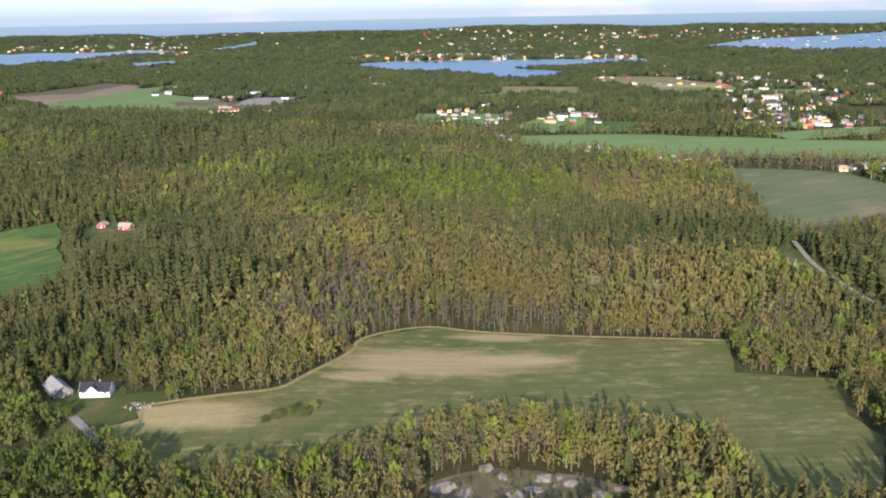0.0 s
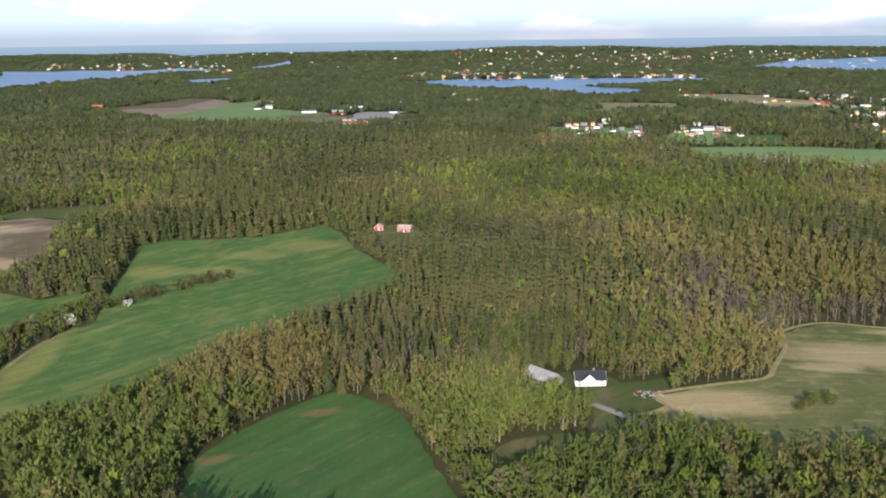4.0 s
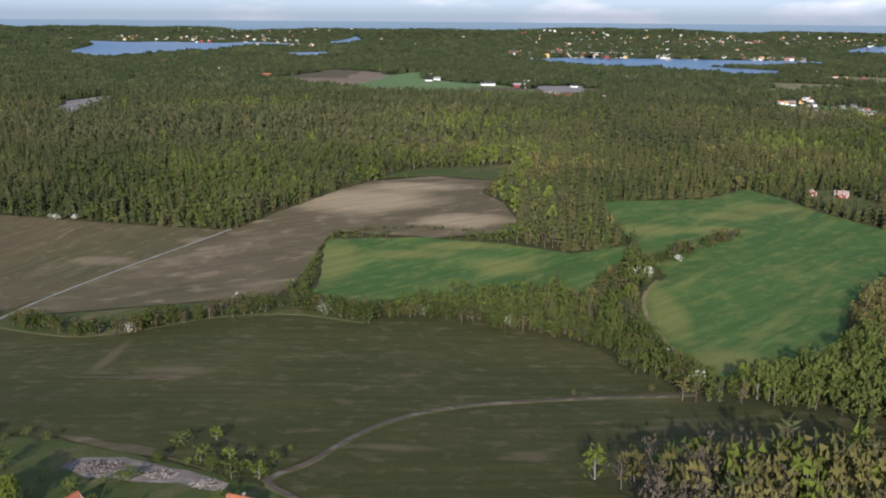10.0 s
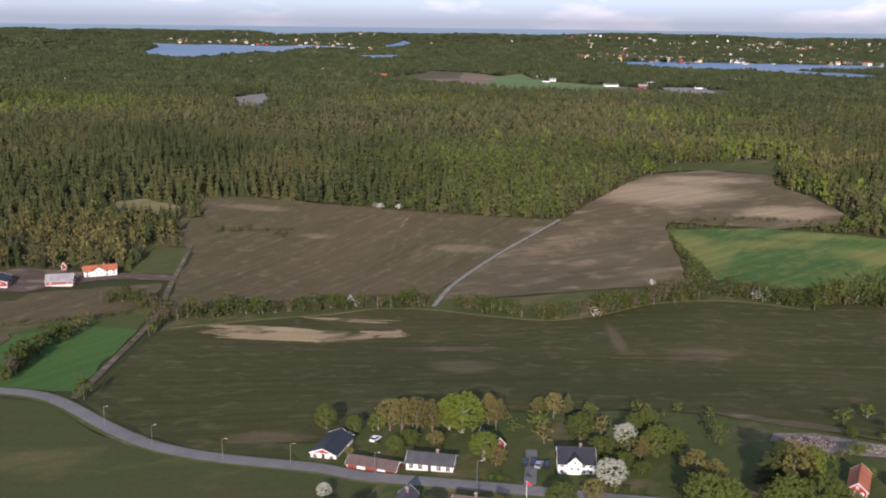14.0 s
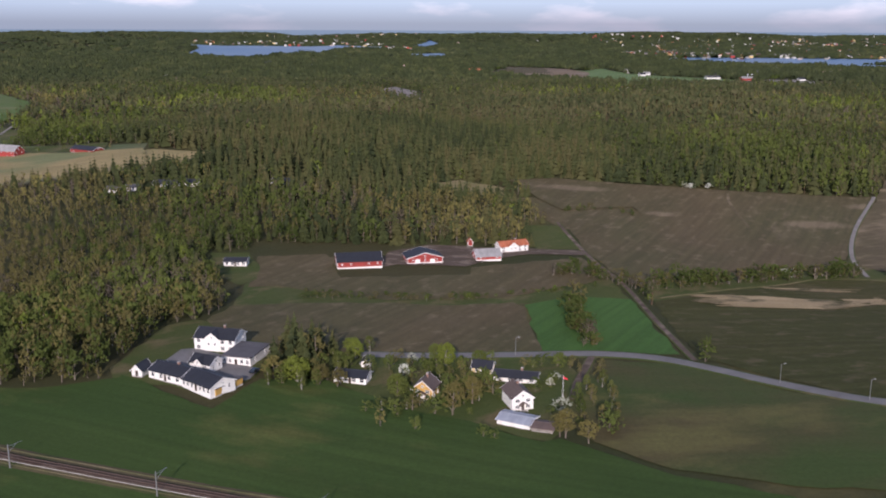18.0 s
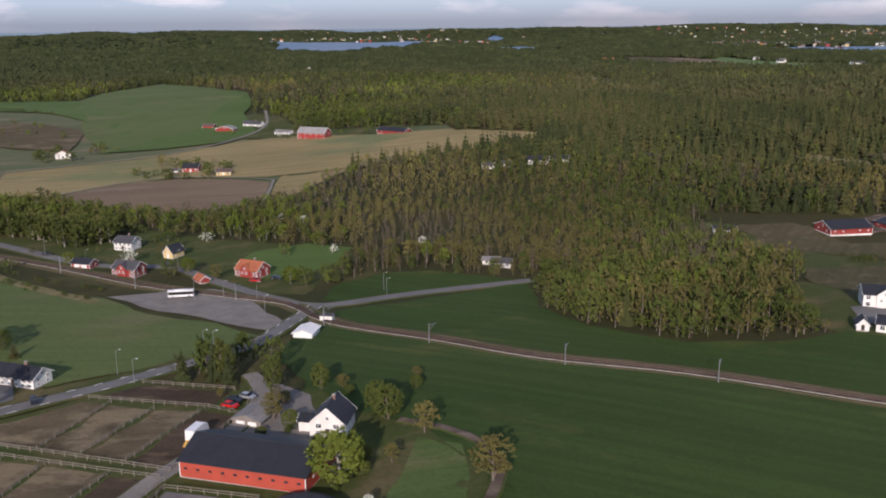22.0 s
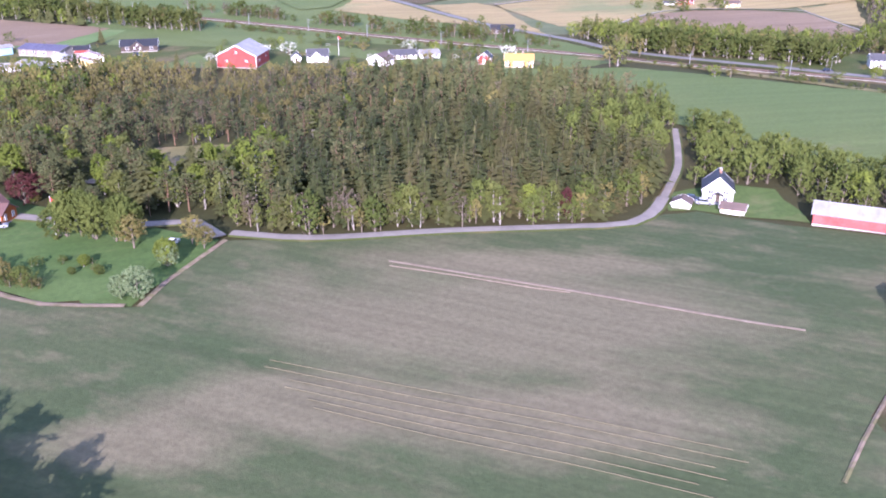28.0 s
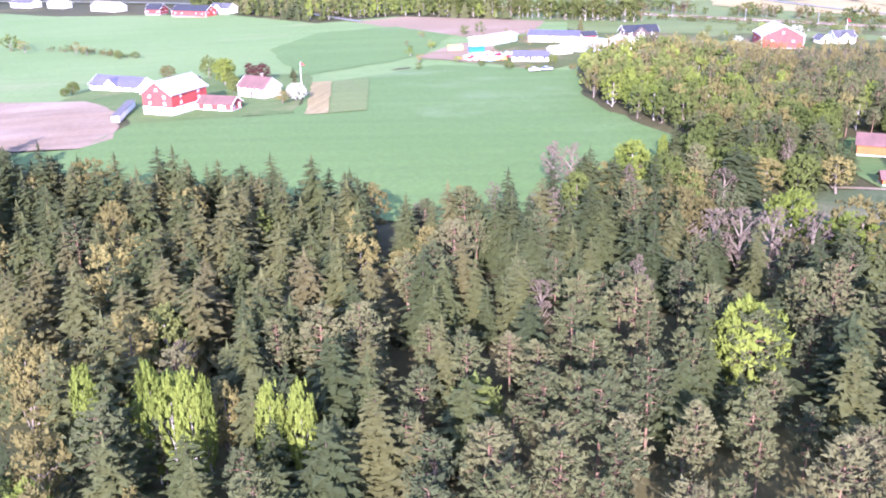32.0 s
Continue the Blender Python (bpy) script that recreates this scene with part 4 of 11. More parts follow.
area("garden", "grass", "gardens of a row of village houses", [(-532.1, 159.5), (-522.3, 159.9), (-515, 174.1), (-503.7, 177.3), (-483.8, 176.8), (-472.9, 177.9), (-457.7, 179.8), (-445.2, 178.1), (-429.2, 175.9), (-415.8, 168.4), (-394, 159.4), (-388.6, 159.2), (-380.1, 152.8), (-376.2, 140.6), (-386.5, 118.1), (-520.6, 108), (-536.9, 143.6), (-526.4, 147.4), (-541.8, 154.4)])
area("garden", "grass", "gardens of houses above the railway field", [(-661.8, 166), (-667.9, 181.9), (-657.1, 186.9), (-633.6, 187.3), (-613.1, 186.9), (-611.4, 168.9), (-618.8, 145.6), (-621.8, 140.7), (-646.8, 153.2)])
area("garden", "grass", "grounds of a large white house", [(-711.7, 171), (-708.7, 202.4), (-703.2, 207.5), (-685.2, 195.6), (-680.3, 184.2), (-680.4, 167.2), (-684.3, 158), (-708.7, 164.8)])
area("yard", "asphalt", "small asphalt yard beside a large white house", [(-702, 171.5), (-700, 183), (-697, 184), (-690, 180), (-682, 173), (-680, 172), (-681, 166), (-684.5, 163.5), (-687, 166.6), (-694, 170)])
area("garden", "grass", "farm garden with young trees and parked trailers", [(-824, 141.9), (-816.3, 130.3), (-804.5, 130.6), (-789.4, 114.1), (-780.4, 101.3), (-779.2, 82.8), (-801.8, 82.1), (-805.1, 92.6), (-823.5, 92.4), (-819.7, 113.5), (-821.7, 127.4)])
area("farmyard", "dirt", "rutted dirt track between old red sheds", [(-927.1, 107.8), (-921.9, 104.9), (-917.9, 99.9), (-914.1, 97.8), (-917.8, 91.8), (-921, 85.5), (-923.6, 79.2), (-927.4, 74.9), (-927.2, 72), (-934.1, 69.3), (-938.6, 68.4), (-941.6, 64.8), (-942.8, 67.8), (-938.4, 73.7), (-935.4, 76.8), (-929.3, 79.3), (-924.6, 85.8), (-921.5, 91.5), (-921.7, 97.8), (-927.6, 103.2)])
area("garden", "farmgrass", "rough grass between old farm sheds", [(-932.5, 96.6), (-927.2, 104.7), (-914.1, 100), (-904.3, 95.9), (-892.5, 87.2), (-895.9, 82.3), (-912.5, 66), (-924.3, 51.5), (-959.3, 51.2), (-954.5, 57.6), (-950.3, 64.2), (-946.7, 69.1), (-941.4, 80.4), (-935.3, 85.8)])
area("garden", "lawn_fresh", "lawn of an orange wooden house", [(-1092.7, 104.4), (-1084.2, 118.4), (-1068.6, 108.8), (-1057.9, 103.1), (-1046.8, 95.7), (-1043.1, 89.2), (-1040.7, 89.2), (-1041, 74.3), (-1050.9, 73.4), (-1060.1, 77.8), (-1075.1, 83.5), (-1090.7, 90.1)])
area("garden", "lawn", "lawn of a white house by the forest road", [(-966.8, 110.6), (-966.1, 118.2), (-961.7, 120.9), (-954.3, 123.6), (-947, 120.4), (-946.6, 104.5), (-962.3, 110.7)])
area("garden", "grass", "overgrown ground between works sheds", [(-1151.6, 229), (-1141.3, 254), (-1116.3, 257.5), (-1073.8, 256.8), (-1082.7, 226.9), (-1097.3, 217.4), (-1128.7, 193.9), (-1143.8, 206.9)])
area("yard", "soil_pink", "pale gravel yard of a small works", [(-1161.3, 217.8), (-1151.7, 239.7), (-1141.9, 244.6), (-1138.3, 219), (-1144.5, 206.1)])
area("garden", "lawn", "grass yard of a red barn farm", [(-1234, 155.7), (-1232.8, 173.9), (-1224.9, 181.3), (-1212.3, 188.7), (-1187.5, 195.6), (-1181.8, 177.5), (-1180.7, 142.4), (-1208.3, 130.3), (-1214.8, 143.9)])
area("garden", "grass", "grounds of red station houses", [(-944.1, 250.7), (-907.2, 230), (-884, 215.2), (-863.3, 215.4), (-849.5, 205.1), (-837.1, 195.4), (-823.8, 195.4), (-817.4, 235.2), (-846, 246.7), (-862.5, 249.2), (-886.7, 260.8), (-889, 243.2)])
area("meadow", "grass", "grassy yard of red barns on the hill", [(-944.3, 520.9), (-925.4, 567), (-903, 546.8), (-877.9, 476.5), (-824.1, 478.8), (-817.8, 453.5), (-877.6, 455.9), (-904.1, 462.9)])
area("garden", "grass", "garden of a white house and barn in the wood", [(-120, 236.6), (-108.1, 242.9), (-109.8, 251.2), (-97.3, 254.2), (-84, 226.5), (-91.7, 218.7), (-99.3, 225.8)])
area("garden", "grass", "houses and gardens behind a wood", [(-1078.3, 244.4), (-1042.3, 274.5), (-980.1, 250.3), (-974, 226.8), (-1000.8, 218.1), (-1013.5, 218.9), (-1067, 225.5)])
road("verge", "straw", 1.7, "strip of pale dry grass along the wood", [(-91.6, 220.3), (-82.5, 225.7), (-84.4, 233.5), (-65.7, 240.5), (-49.8, 245.7), (-42.9, 257.1), (-32.5, 276.5), (-29.9, 289.5), (-20.7, 299.3), (-6.8, 305.7), (8.9, 302.2), (39.9, 297.7), (68.1, 293.7), (93.6, 289.3)])
road("verge", "grass_dry", 0.7, "strip of pale dry grass beside a hedge", [(-579.5, 242.6), (-555.6, 256.4), (-536.1, 265.6), (-522.4, 273.9), (-505.1, 274), (-480.9, 263.6), (-467.3, 260), (-452.1, 265.8), (-432.7, 279.6), (-407.2, 285.2), (-382.8, 278.5)])
road("verge", "grass_dry", 1.6, "worn yellow rim of a grain field", [(-277.5, 323.5), (-284.3, 311.4), (-288, 294.6), (-287.7, 273.4), (-285, 254.2), (-281.8, 243.3), (-272.7, 242.5)])
road("verge", "grass_dry", 3.2, "tall dry grass beside the railway", [(-965.2, 246.3), (-943.6, 237), (-914.3, 212.1), (-899.6, 199.1), (-884.1, 189.5), (-869, 181.8)])
road("verge", "stony", 1.0, "stony pale bank at the edge of a field", [(-1103.2, 91), (-1090.4, 89.3), (-1074.9, 82.8), (-1060, 77), (-1050.8, 72.9), (-1040.4, 72.7)])
road("verge", "stony", 0.8, "stony pale bank beside a lawn", [(-1038.6, 72.4), (-1037.5, 79.3), (-1033.2, 93.8)])
road("track", "trackpale", 0.55, "pale wheel track in a field", [(-1009.4, 87.9), (-1008.0, 87.5), (-985.4, 79.9), (-965.0, 71.6), (-959.4, 69.5)])
road("track", "trackpale", 0.3, "fainter wheel track joining another", [(-1009.2, 86.3), (-1000.0, 83.7), (-990.0, 80.4), (-985.8, 79.4)])
road("verge", "stony", 0.45, "low line of stones and dry stalks along a field edge", [(-945.0, 71.6), (-946.7, 68.3), (-950.6, 62.6), (-956.0, 55.0), (-961.7, 47.0), (-966.0, 40.5)])
road("verge", "grass", 1.2, "tall withered grass beside old sheds", [(-944.6, 66.8), (-947.4, 63.4), (-951.6, 57.0), (-956.0, 51.0)])
road("track", "rowpale", 0.08, "faint drilled row in a field", [(-1020.4, 60.3), (-1002.9, 54.8), (-989.4, 50.8), (-974.4, 45.3)])
road("track", "rowpale", 0.08, "faint drilled row in a field", [(-1020.7, 58.9), (-1002.5, 53), (-989.6, 49.2), (-973.5, 43.3)])
road("track", "rowpale", 0.08, "faint drilled row in a field", [(-1017.5, 56.3), (-1002.1, 51.3), (-989.8, 47.5), (-976.7, 42.5)])
road("track", "rowpale", 0.08, "faint drilled row in a field", [(-1017.8, 54.9), (-1001.7, 49.5), (-989.9, 46), (-976.2, 40.7)])
road("track", "rowpale", 0.08, "faint drilled row in a field", [(-1015.1, 52.7), (-1001.3, 47.9), (-990.1, 44.3), (-978.8, 40)])
road("track", "rowpale", 0.08, "faint drilled row in a field", [(-1014.2, 51.1), (-1001, 46.3), (-990.2, 42.9), (-977.6, 38)])
road("track", "soil_pale", 0.5, "pale field edge track", [(-434.7, 179.3), (-425, 175), (-413, 169.6), (-402.8, 163.8)])
road("ditch", "soil_pale", 1.2, "pale earth bank across a ploughed field", [(-517.9, 389.3), (-521.3, 374.2), (-523.2, 341.1)])
road("lane", "gravel", 2.4, "pale gravel lane to a white house", [(-102, 228.4), (-94.3, 218.9), (-85, 207.6)])
road("lane", "gravel", 2.2, "gravel lane past a small white house", [(159.7, 409.8), (154.8, 373.8), (155.9, 342.8), (158.1, 315.4)])
road("road", "asphalt", 3.4, "grey country road curving past the village", [(-662.2, 184.6), (-649, 185.1), (-617.1, 189.4), (-604.2, 190.3), (-592.4, 187.7), (-582.3, 180.7), (-570.6, 169.9), (-556.8, 159.1), (-541.4, 152.4), (-521.2, 147.2), (-514, 143.9), (-495.5, 139.9), (-479.7, 136.7), (-470.5, 134.7), (-456.6, 132.8), (-435.2, 130.5)])
road("lane", "dirt", 1.4, "gravel farm lane between two fields", [(-599.3, 331.4), (-592.7, 283.5), (-587.6, 256), (-585.6, 215.6), (-584.1, 185.9)])
road("lane", "gravel", 1.5, "pale farm track across ploughed land", [(-452.5, 391.5), (-481.5, 341.8), (-498.3, 304.4), (-504.7, 277.4)])
road("lane", "dirt", 1.5, "curving gravel lane between olive fields", [(-289.2, 222.3), (-322.4, 219), (-347.5, 212), (-363.1, 202.9), (-374, 190.3), (-384.7, 169.7), (-391.1, 160.8), (-382.2, 151.3), (-376.4, 140.7)])
road("lane", "asphalt", 2.2, "short paved drive between a barn and a villa", [(-481.7, 155.4), (-482.0, 150.0), (-482.5, 145.5), (-483.1, 139.4)])
road("lane", "dirt", 1.6, "narrow drive between hedged gardens", [(-615, 160.9), (-613, 170.2), (-609.6, 180.6), (-607.2, 188.1)])
road("road", "asphalt", 3.3, "grey two-lane road with dashed markings", [(-933.5, 44.8), (-926, 51.4), (-918.9, 57.3), (-909.5, 67), (-901.3, 75.2), (-893.5, 83), (-882, 94), (-873.4, 102.1), (-863, 112.8), (-852.7, 123.2), (-845.5, 130.2), (-840.8, 135.9), (-832.9, 145.5), (-826.4, 155.2), (-823.6, 166), (-819.1, 186)])
road("road", "asphalt", 3.4, "grey road running past the station", [(-1161.7, 506.6), (-1130.6, 472.3), (-1074.4, 416.8), (-1030.5, 374.6), (-1011.8, 347.6), (-986.1, 309.2), (-963.5, 281.8), (-947.5, 257.2), (-910.4, 230.7), (-884, 215.2), (-863.3, 215.4), (-849.5, 205.1), (-837.1, 195.4), (-827.6, 188.9), (-818, 185.6), (-796.4, 198.5), (-768.7, 210.7)])
road("lane", "gravel", 3.0, "grey gravel way to the stables", [(-822.8, 137.7), (-818.9, 130.4), (-817.8, 117.6), (-822.8, 103.2), (-825.6, 96.3), (-828.2, 87.4), (-829.7, 82.1)])
road("lane", "gravel", 2.6, "gravel way to a field barn", [(-915.2, 114.1), (-903.8, 115.1), (-893.4, 118), (-889, 121.8)])
road("lane", "gravel", 2.0, "pale gravel road along the foot of a wood", [(-1033, 96.4), (-1020.7, 95.3), (-1001, 99.9), (-984.1, 102.7), (-973.7, 104.7), (-968.6, 111.3), (-966.4, 116.6)])
road("lane", "gravel", 1.3, "narrow gravel road between two woods", [(-966.6, 116.0), (-963.4, 124.6), (-960.4, 133.4), (-957.5, 147.5), (-955.4, 159.7)])
road("lane", "gravel", 1.8, "pale farm track up to a hill farm", [(-986, 367.9), (-964.4, 388.3), (-933.2, 417.5), (-910.1, 464.9), (-905.7, 510.9), (-921.1, 579.7)])
road("lane", "gravel", 1.3, "farm track round a ploughed field", [(-945.5, 313), (-927.3, 343.7), (-906.1, 356.9), (-869.1, 349.5), (-863.7, 338.8), (-858.9, 299.5)])
road("lane", "dirt", 1.5, "dirt path round a lawn", [(-794.2, 117.3), (-787.4, 114.6), (-780.9, 108.6), (-779, 99.5), (-782.4, 85)])
road("lane", "gravel", 2.2, "gravel side lane beside the road", [(-910.6, 60.2), (-908.4, 58.3), (-902.3, 56.3)])
road("lane", "gravel", 2.2, "gravel drive of an orange house", [(-1067.4, 102.8), (-1059.2, 100.6), (-1052, 98.5), (-1043.5, 100), (-1039.3, 100.6), (-1034.2, 94.8)])
road("lane", "asphalt", 3.0, "narrow road behind the green fields", [(-1397.3, 433.4), (-1297, 398.2), (-1227.8, 353), (-1185, 302.6)])
lake("blue water of a wide fjord arm with wooded shores", [(-211.1, 2006.3), (-109.4, 2110.6), (18.4, 2112), (267.8, 2065.5), (433.9, 2025), (421.4, 1911.8), (232.3, 1790.8), (122.3, 1768.4), (217.1, 1633.8), (179, 1520.1), (102.4, 1480.8), (52.2, 1595.8), (-16.5, 1699.6), (-102.6, 1762.7)])
lake("blue bay with small islands below a dark headland", [(-1273, 2189.1), (-1397.7, 2934.8), (-1220.5, 2859.6), (-1048.8, 2926.9), (-1026.2, 2451.9), (-1076, 2088.7), (-1109.2, 1972.6)])
lake("wide blue water near the horizon", [(717.6, 2618.4), (1025.8, 3129.4), (1621.2, 3447.1), (2026.1, 3461.7), (1230.6, 2093.2), (845.7, 2281.1)])
lake("narrow blue inlet among woods", [(-1475.7, 2820.7), (-1347.9, 2839.8), (-1346.3, 3074.3), (-1097.9, 3004.4), (-1032.6, 3198.1), (-812.7, 2957.5), (-964.8, 2825.5), (-986.5, 2412.9), (-1149.9, 2418.1), (-1277.1, 2436.8)])
lake("small blue inlet", [(-758.6, 2275.9), (-676.7, 2351.8), (-624.6, 2177.8), (-697.7, 2110.1)])
lake("thin strip of blue water near a far town", [(-790.4, 3184.6), (-733.5, 3682.9), (-694.2, 3494.6), (-726.6, 3053.1)])
hedge("row", 1.1, [(-939.5, 44.6), (-937.0, 47.0), (-932.0, 51.8), (-926.5, 57.0), (-921.0, 62.8), (-917.9, 66.4), (-912.5, 72.0)])
hedge("edge", 2.5, [(-1021, -6), (-1025, 4), (-1031, 14.9), (-1042, 26.7), (-1055, 36.5), (-1070.9, 44.3), (-1089, 51.3), (-1108, 57.3), (-1124, 63.1)])
hedge("mixed", 5, [(-460.4, 268.9), (-450.5, 274.1), (-431.4, 281.1), (-415.2, 289.9)])
hedge("mixed", 6, [(-410.7, 294.5), (-385.7, 287.5), (-365, 290.2), (-341.5, 282.2), (-310.8, 270.2), (-302.4, 265.2), (-293.7, 250.6), (-288.1, 231.6)])
hedge("mixed", 4, [(-303.6, 308), (-287.2, 334), (-263, 352.6), (-233.6, 375.9)])
hedge("low", 2, [(-408.1, 377.3), (-409, 347.5), (-409.4, 300.9)])
hedge("low", 2.5, [(-406.4, 384.2), (-379.7, 391.5), (-336.8, 384.2)])
hedge("mixed", 4.5, [(-583.1, 253), (-556.5, 263.6), (-533.1, 274.4), (-506.5, 280.7)])
hedge("mixed", 4.5, [(-497.5, 278.6), (-488.7, 274.8), (-466.8, 263.2), (-451.5, 269.1), (-431, 286.6), (-419.5, 294.3), (-401.6, 291.1), (-381.5, 281.8)])
hedge("bush", 2, [(-681.8, 237.3), (-645.5, 236.6), (-617.4, 243), (-595.1, 254.8)])
hedge("low", 2, [(-683, 231.4), (-657.4, 232.3), (-644.7, 232.9), (-626.3, 237.4)])
hedge("mixed", 2.5, [(-603.2, 244.9), (-607.1, 220.7), (-606.1, 196.1)])
hedge("low", 3, [(-593.4, 349.7), (-578.6, 357.9), (-565.5, 348.4)])
hedge("mixed", 3, [(-586.4, 256.3), (-604.1, 267.8), (-607.4, 261.4)])
hedge("low", 1.5, [(-1133.4, 636.3), (-1063.4, 582.6)])
hedge("low", 2, [(-1036.1, 294.4), (-1011.6, 285.9), (-969.3, 264.5)])
hedge("low", 2.5, [(-1276.4, 249), (-1261.2, 241.7), (-1243.2, 229.5)])
hedge("low", 2, [(-1175.5, 338.6), (-1161.9, 331.7), (-1131.9, 318.7)])
hedge("birch", 5, [(-1161.5, 320.8), (-1142.5, 313.2), (-1112.5, 298.1), (-1090.1, 286.7)])
hedge("mixed", 2.5, [(-1107.2, 338.1), (-1070.9, 318.6), (-1040.8, 304.5), (-1017.9, 295.4), (-991.4, 279.6), (-971.6, 269.9)])
hedge("low", 2, [(-1106.2, 306), (-1060.7, 284.7), (-1020.9, 267.7), (-995.7, 259.4)])
hedge("bush", 1.5, [(-913.6, 211.2), (-891.5, 198.7), (-870.5, 190.1)])
hedge("bush", 2.0, [(-959.7, 242.2), (-942.9, 235.4), (-913.9, 210.8), (-899.2, 197.9), (-883.6, 188.5), (-870.6, 182.1)])
hedge("low", 1.8, [(-1083.0, 88.4), (-1075.2, 84.9), (-1066.9, 82.0), (-1059, 79.9), (-1052.0, 76.6)])
hedge("bush", 1.6, [(-1058.0, 84.0), (-1050.0, 86.0), (-1044.0, 80.0)])
hedge("bush", 1.0, [(-470.3, 138.6), (-464.7, 137.1), (-456.6, 134.8)])
hedge("bush", 0.8, [(-494.3, 143.4), (-485.5, 141.1)])
hedge("birch", 4, [(-942, 260.1), (-919.8, 248.2), (-895.3, 238.7), (-890.7, 243.2)])
TWO_LANE = [(-933.5, 44.8), (-926, 51.4), (-918.9, 57.3), (-909.5, 67), (-901.3, 75.2), (-893.5, 83), (-882, 94), (-873.4, 102.1), (-863, 112.8), (-852.7, 123.2), (-845.5, 130.2), (-840.8, 135.9), (-832.9, 145.5), (-826.4, 155.2), (-823.6, 166), (-819.1, 186)]
RAIL = [(-1173.1, 366.2), (-1137.2, 338.1), (-1093.7, 314.5), (-1048, 292.9), (-1036.8, 287.7), (-965.6, 253.4), (-934.9, 232.7), (-892.7, 212), (-863.8, 197.4), (-837.7, 189.9), (-825.6, 186), (-813.4, 171.9), (-790.5, 160.6), (-770.1, 149.1), (-744.8, 141.6), (-717.2, 130.7), (-699.9, 125.5), (-678.6, 119.4), (-653.1, 112.3), (-634.3, 105.5), (-616.1, 98.9)]
area("paddock", "soil_dark", "dark muddy trampled earth inside a paddock fence", [(-839.5, 131), (-823.6, 128.8), (-825.1, 122.2), (-845.3, 125)])
area("paddock", "soil_tan", "dry tan trampled earth inside a paddock fence", [(-846.8, 123), (-842.3, 122.3), (-846.1, 105.7), (-860.6, 108.7)])
area("paddock", "soil_tan", "dry tan trampled earth inside a paddock fence", [(-841.7, 122), (-834.3, 120.3), (-839, 104.5), (-845.5, 105.3)])
area("paddock", "soil_tan", "dry tan trampled earth inside a paddock fence", [(-833.6, 120), (-826.2, 120.3), (-831.6, 102.2), (-838.5, 103.9)])
area("paddock", "soil_dark", "dark muddy trampled earth inside a paddock fence", [(-825.6, 120.1), (-819.9, 118), (-824.3, 99.4), (-831, 101.6)])
area("paddock", "soil_dark", "dark muddy trampled earth inside a paddock fence", [(-863.9, 105.9), (-849.7, 102), (-851.9, 93.4), (-871.4, 98.5)])
area("paddock", "soil_tan", "dry tan trampled earth inside a paddock fence", [(-849.1, 101.5), (-842.9, 100.4), (-844.5, 90.6), (-851.4, 92.9)])
area("paddock", "soil_tan", "dry tan trampled earth inside a paddock fence", [(-842.2, 100.2), (-832.7, 97.9), (-835.3, 87.8), (-844, 90.2)])
area("paddock", "soil_dark", "dark muddy trampled earth inside a paddock fence", [(-832.1, 97.5), (-825.2, 96.6), (-827.5, 85.6), (-834.9, 87.3)])
area("paddock", "soil_dark", "dark muddy trampled earth inside a paddock fence", [(-872.7, 95.2), (-867.5, 93.2), (-871.6, 76.6), (-881.6, 78.2)])
area("paddock", "soil_dark", "dark muddy trampled earth inside a paddock fence", [(-866.8, 92.8), (-859.7, 91.4), (-864, 75.4), (-871.2, 76.3)])
area("paddock", "soil_tan", "dry tan trampled earth inside a paddock fence", [(-859.2, 90.9), (-852.1, 89.1), (-856.2, 73.1), (-863.4, 74.7)])
area("paddock", "soil_dark", "dark muddy trampled earth inside a paddock fence", [(-851.5, 88.8), (-844.2, 86.7), (-848.4, 70.7), (-855.7, 72.5)])
area("paddock", "soil_dark", "dark muddy trampled earth inside a paddock fence", [(-843.7, 86.4), (-836.2, 84.9), (-840.3, 69.4), (-848.1, 70.3)])
area("paddock", "soil_dark", "dark muddy trampled earth inside a paddock fence", [(-835.7, 84.6), (-828.5, 82.2), (-831.9, 69.5), (-839.7, 69.4)])
area("yard", "sand", "grey sand riding arena inside a white fence", [(-822.9, 93.6), (-810.6, 91.0), (-811.4, 84.0), (-815.0, 68.0), (-829.0, 68.0), (-826.0, 82.2)])
area("bare_patch", "soil_pale", "strip of bare earth beside a wood heap", [(-441.2, 180.1), (-433.8, 179.3), (-421.6, 175.9), (-412.7, 171.7), (-414.5, 169.4), (-424.8, 172), (-435.3, 176.2)])
area("grass_strip", "plot_tan", "narrow tan plot beside a farm garden", [(-1178, 139.6), (-1183.1, 179.3), (-1178.6, 180.7), (-1173.8, 140.7)])
area("grass_strip", "crop_green2", "pale yellow-green plot beside a farm garden", [(-1173.6, 140.7), (-1178.4, 180.8), (-1170.3, 185.2), (-1166.8, 143.5)])
area("yard", "rubble", "long band of scrap and rubble behind the village", [(-433.5, 163.0), (-431.0, 168.2), (-422.4, 169.1), (-416, 166.8), (-404, 161.8), (-398, 158.6), (-398.6, 154.6), (-408, 157.6), (-417.1, 157.5), (-426.2, 158.2)])

# ---- trees ----
def value_noise(x, y, size, seed):
    """Smooth noise from 0 to 1 over the plan."""
    rs = np.random.RandomState(seed).rand(64, 64)
    u, v = x / size, y / size
    i, j = np.floor(u).astype(int), np.floor(v).astype(int)
    f, g = u - i, v - j
    f, g = f * f * (3 - 2 * f), g * g * (3 - 2 * g)
    r = lambda a, b: rs[a % 64, b % 64]
    return (r(i, j) * (1 - f) + r(i + 1, j) * f) * (1 - g) + (r(i, j + 1) * (1 - f) + r(i + 1, j + 1) * f) * g


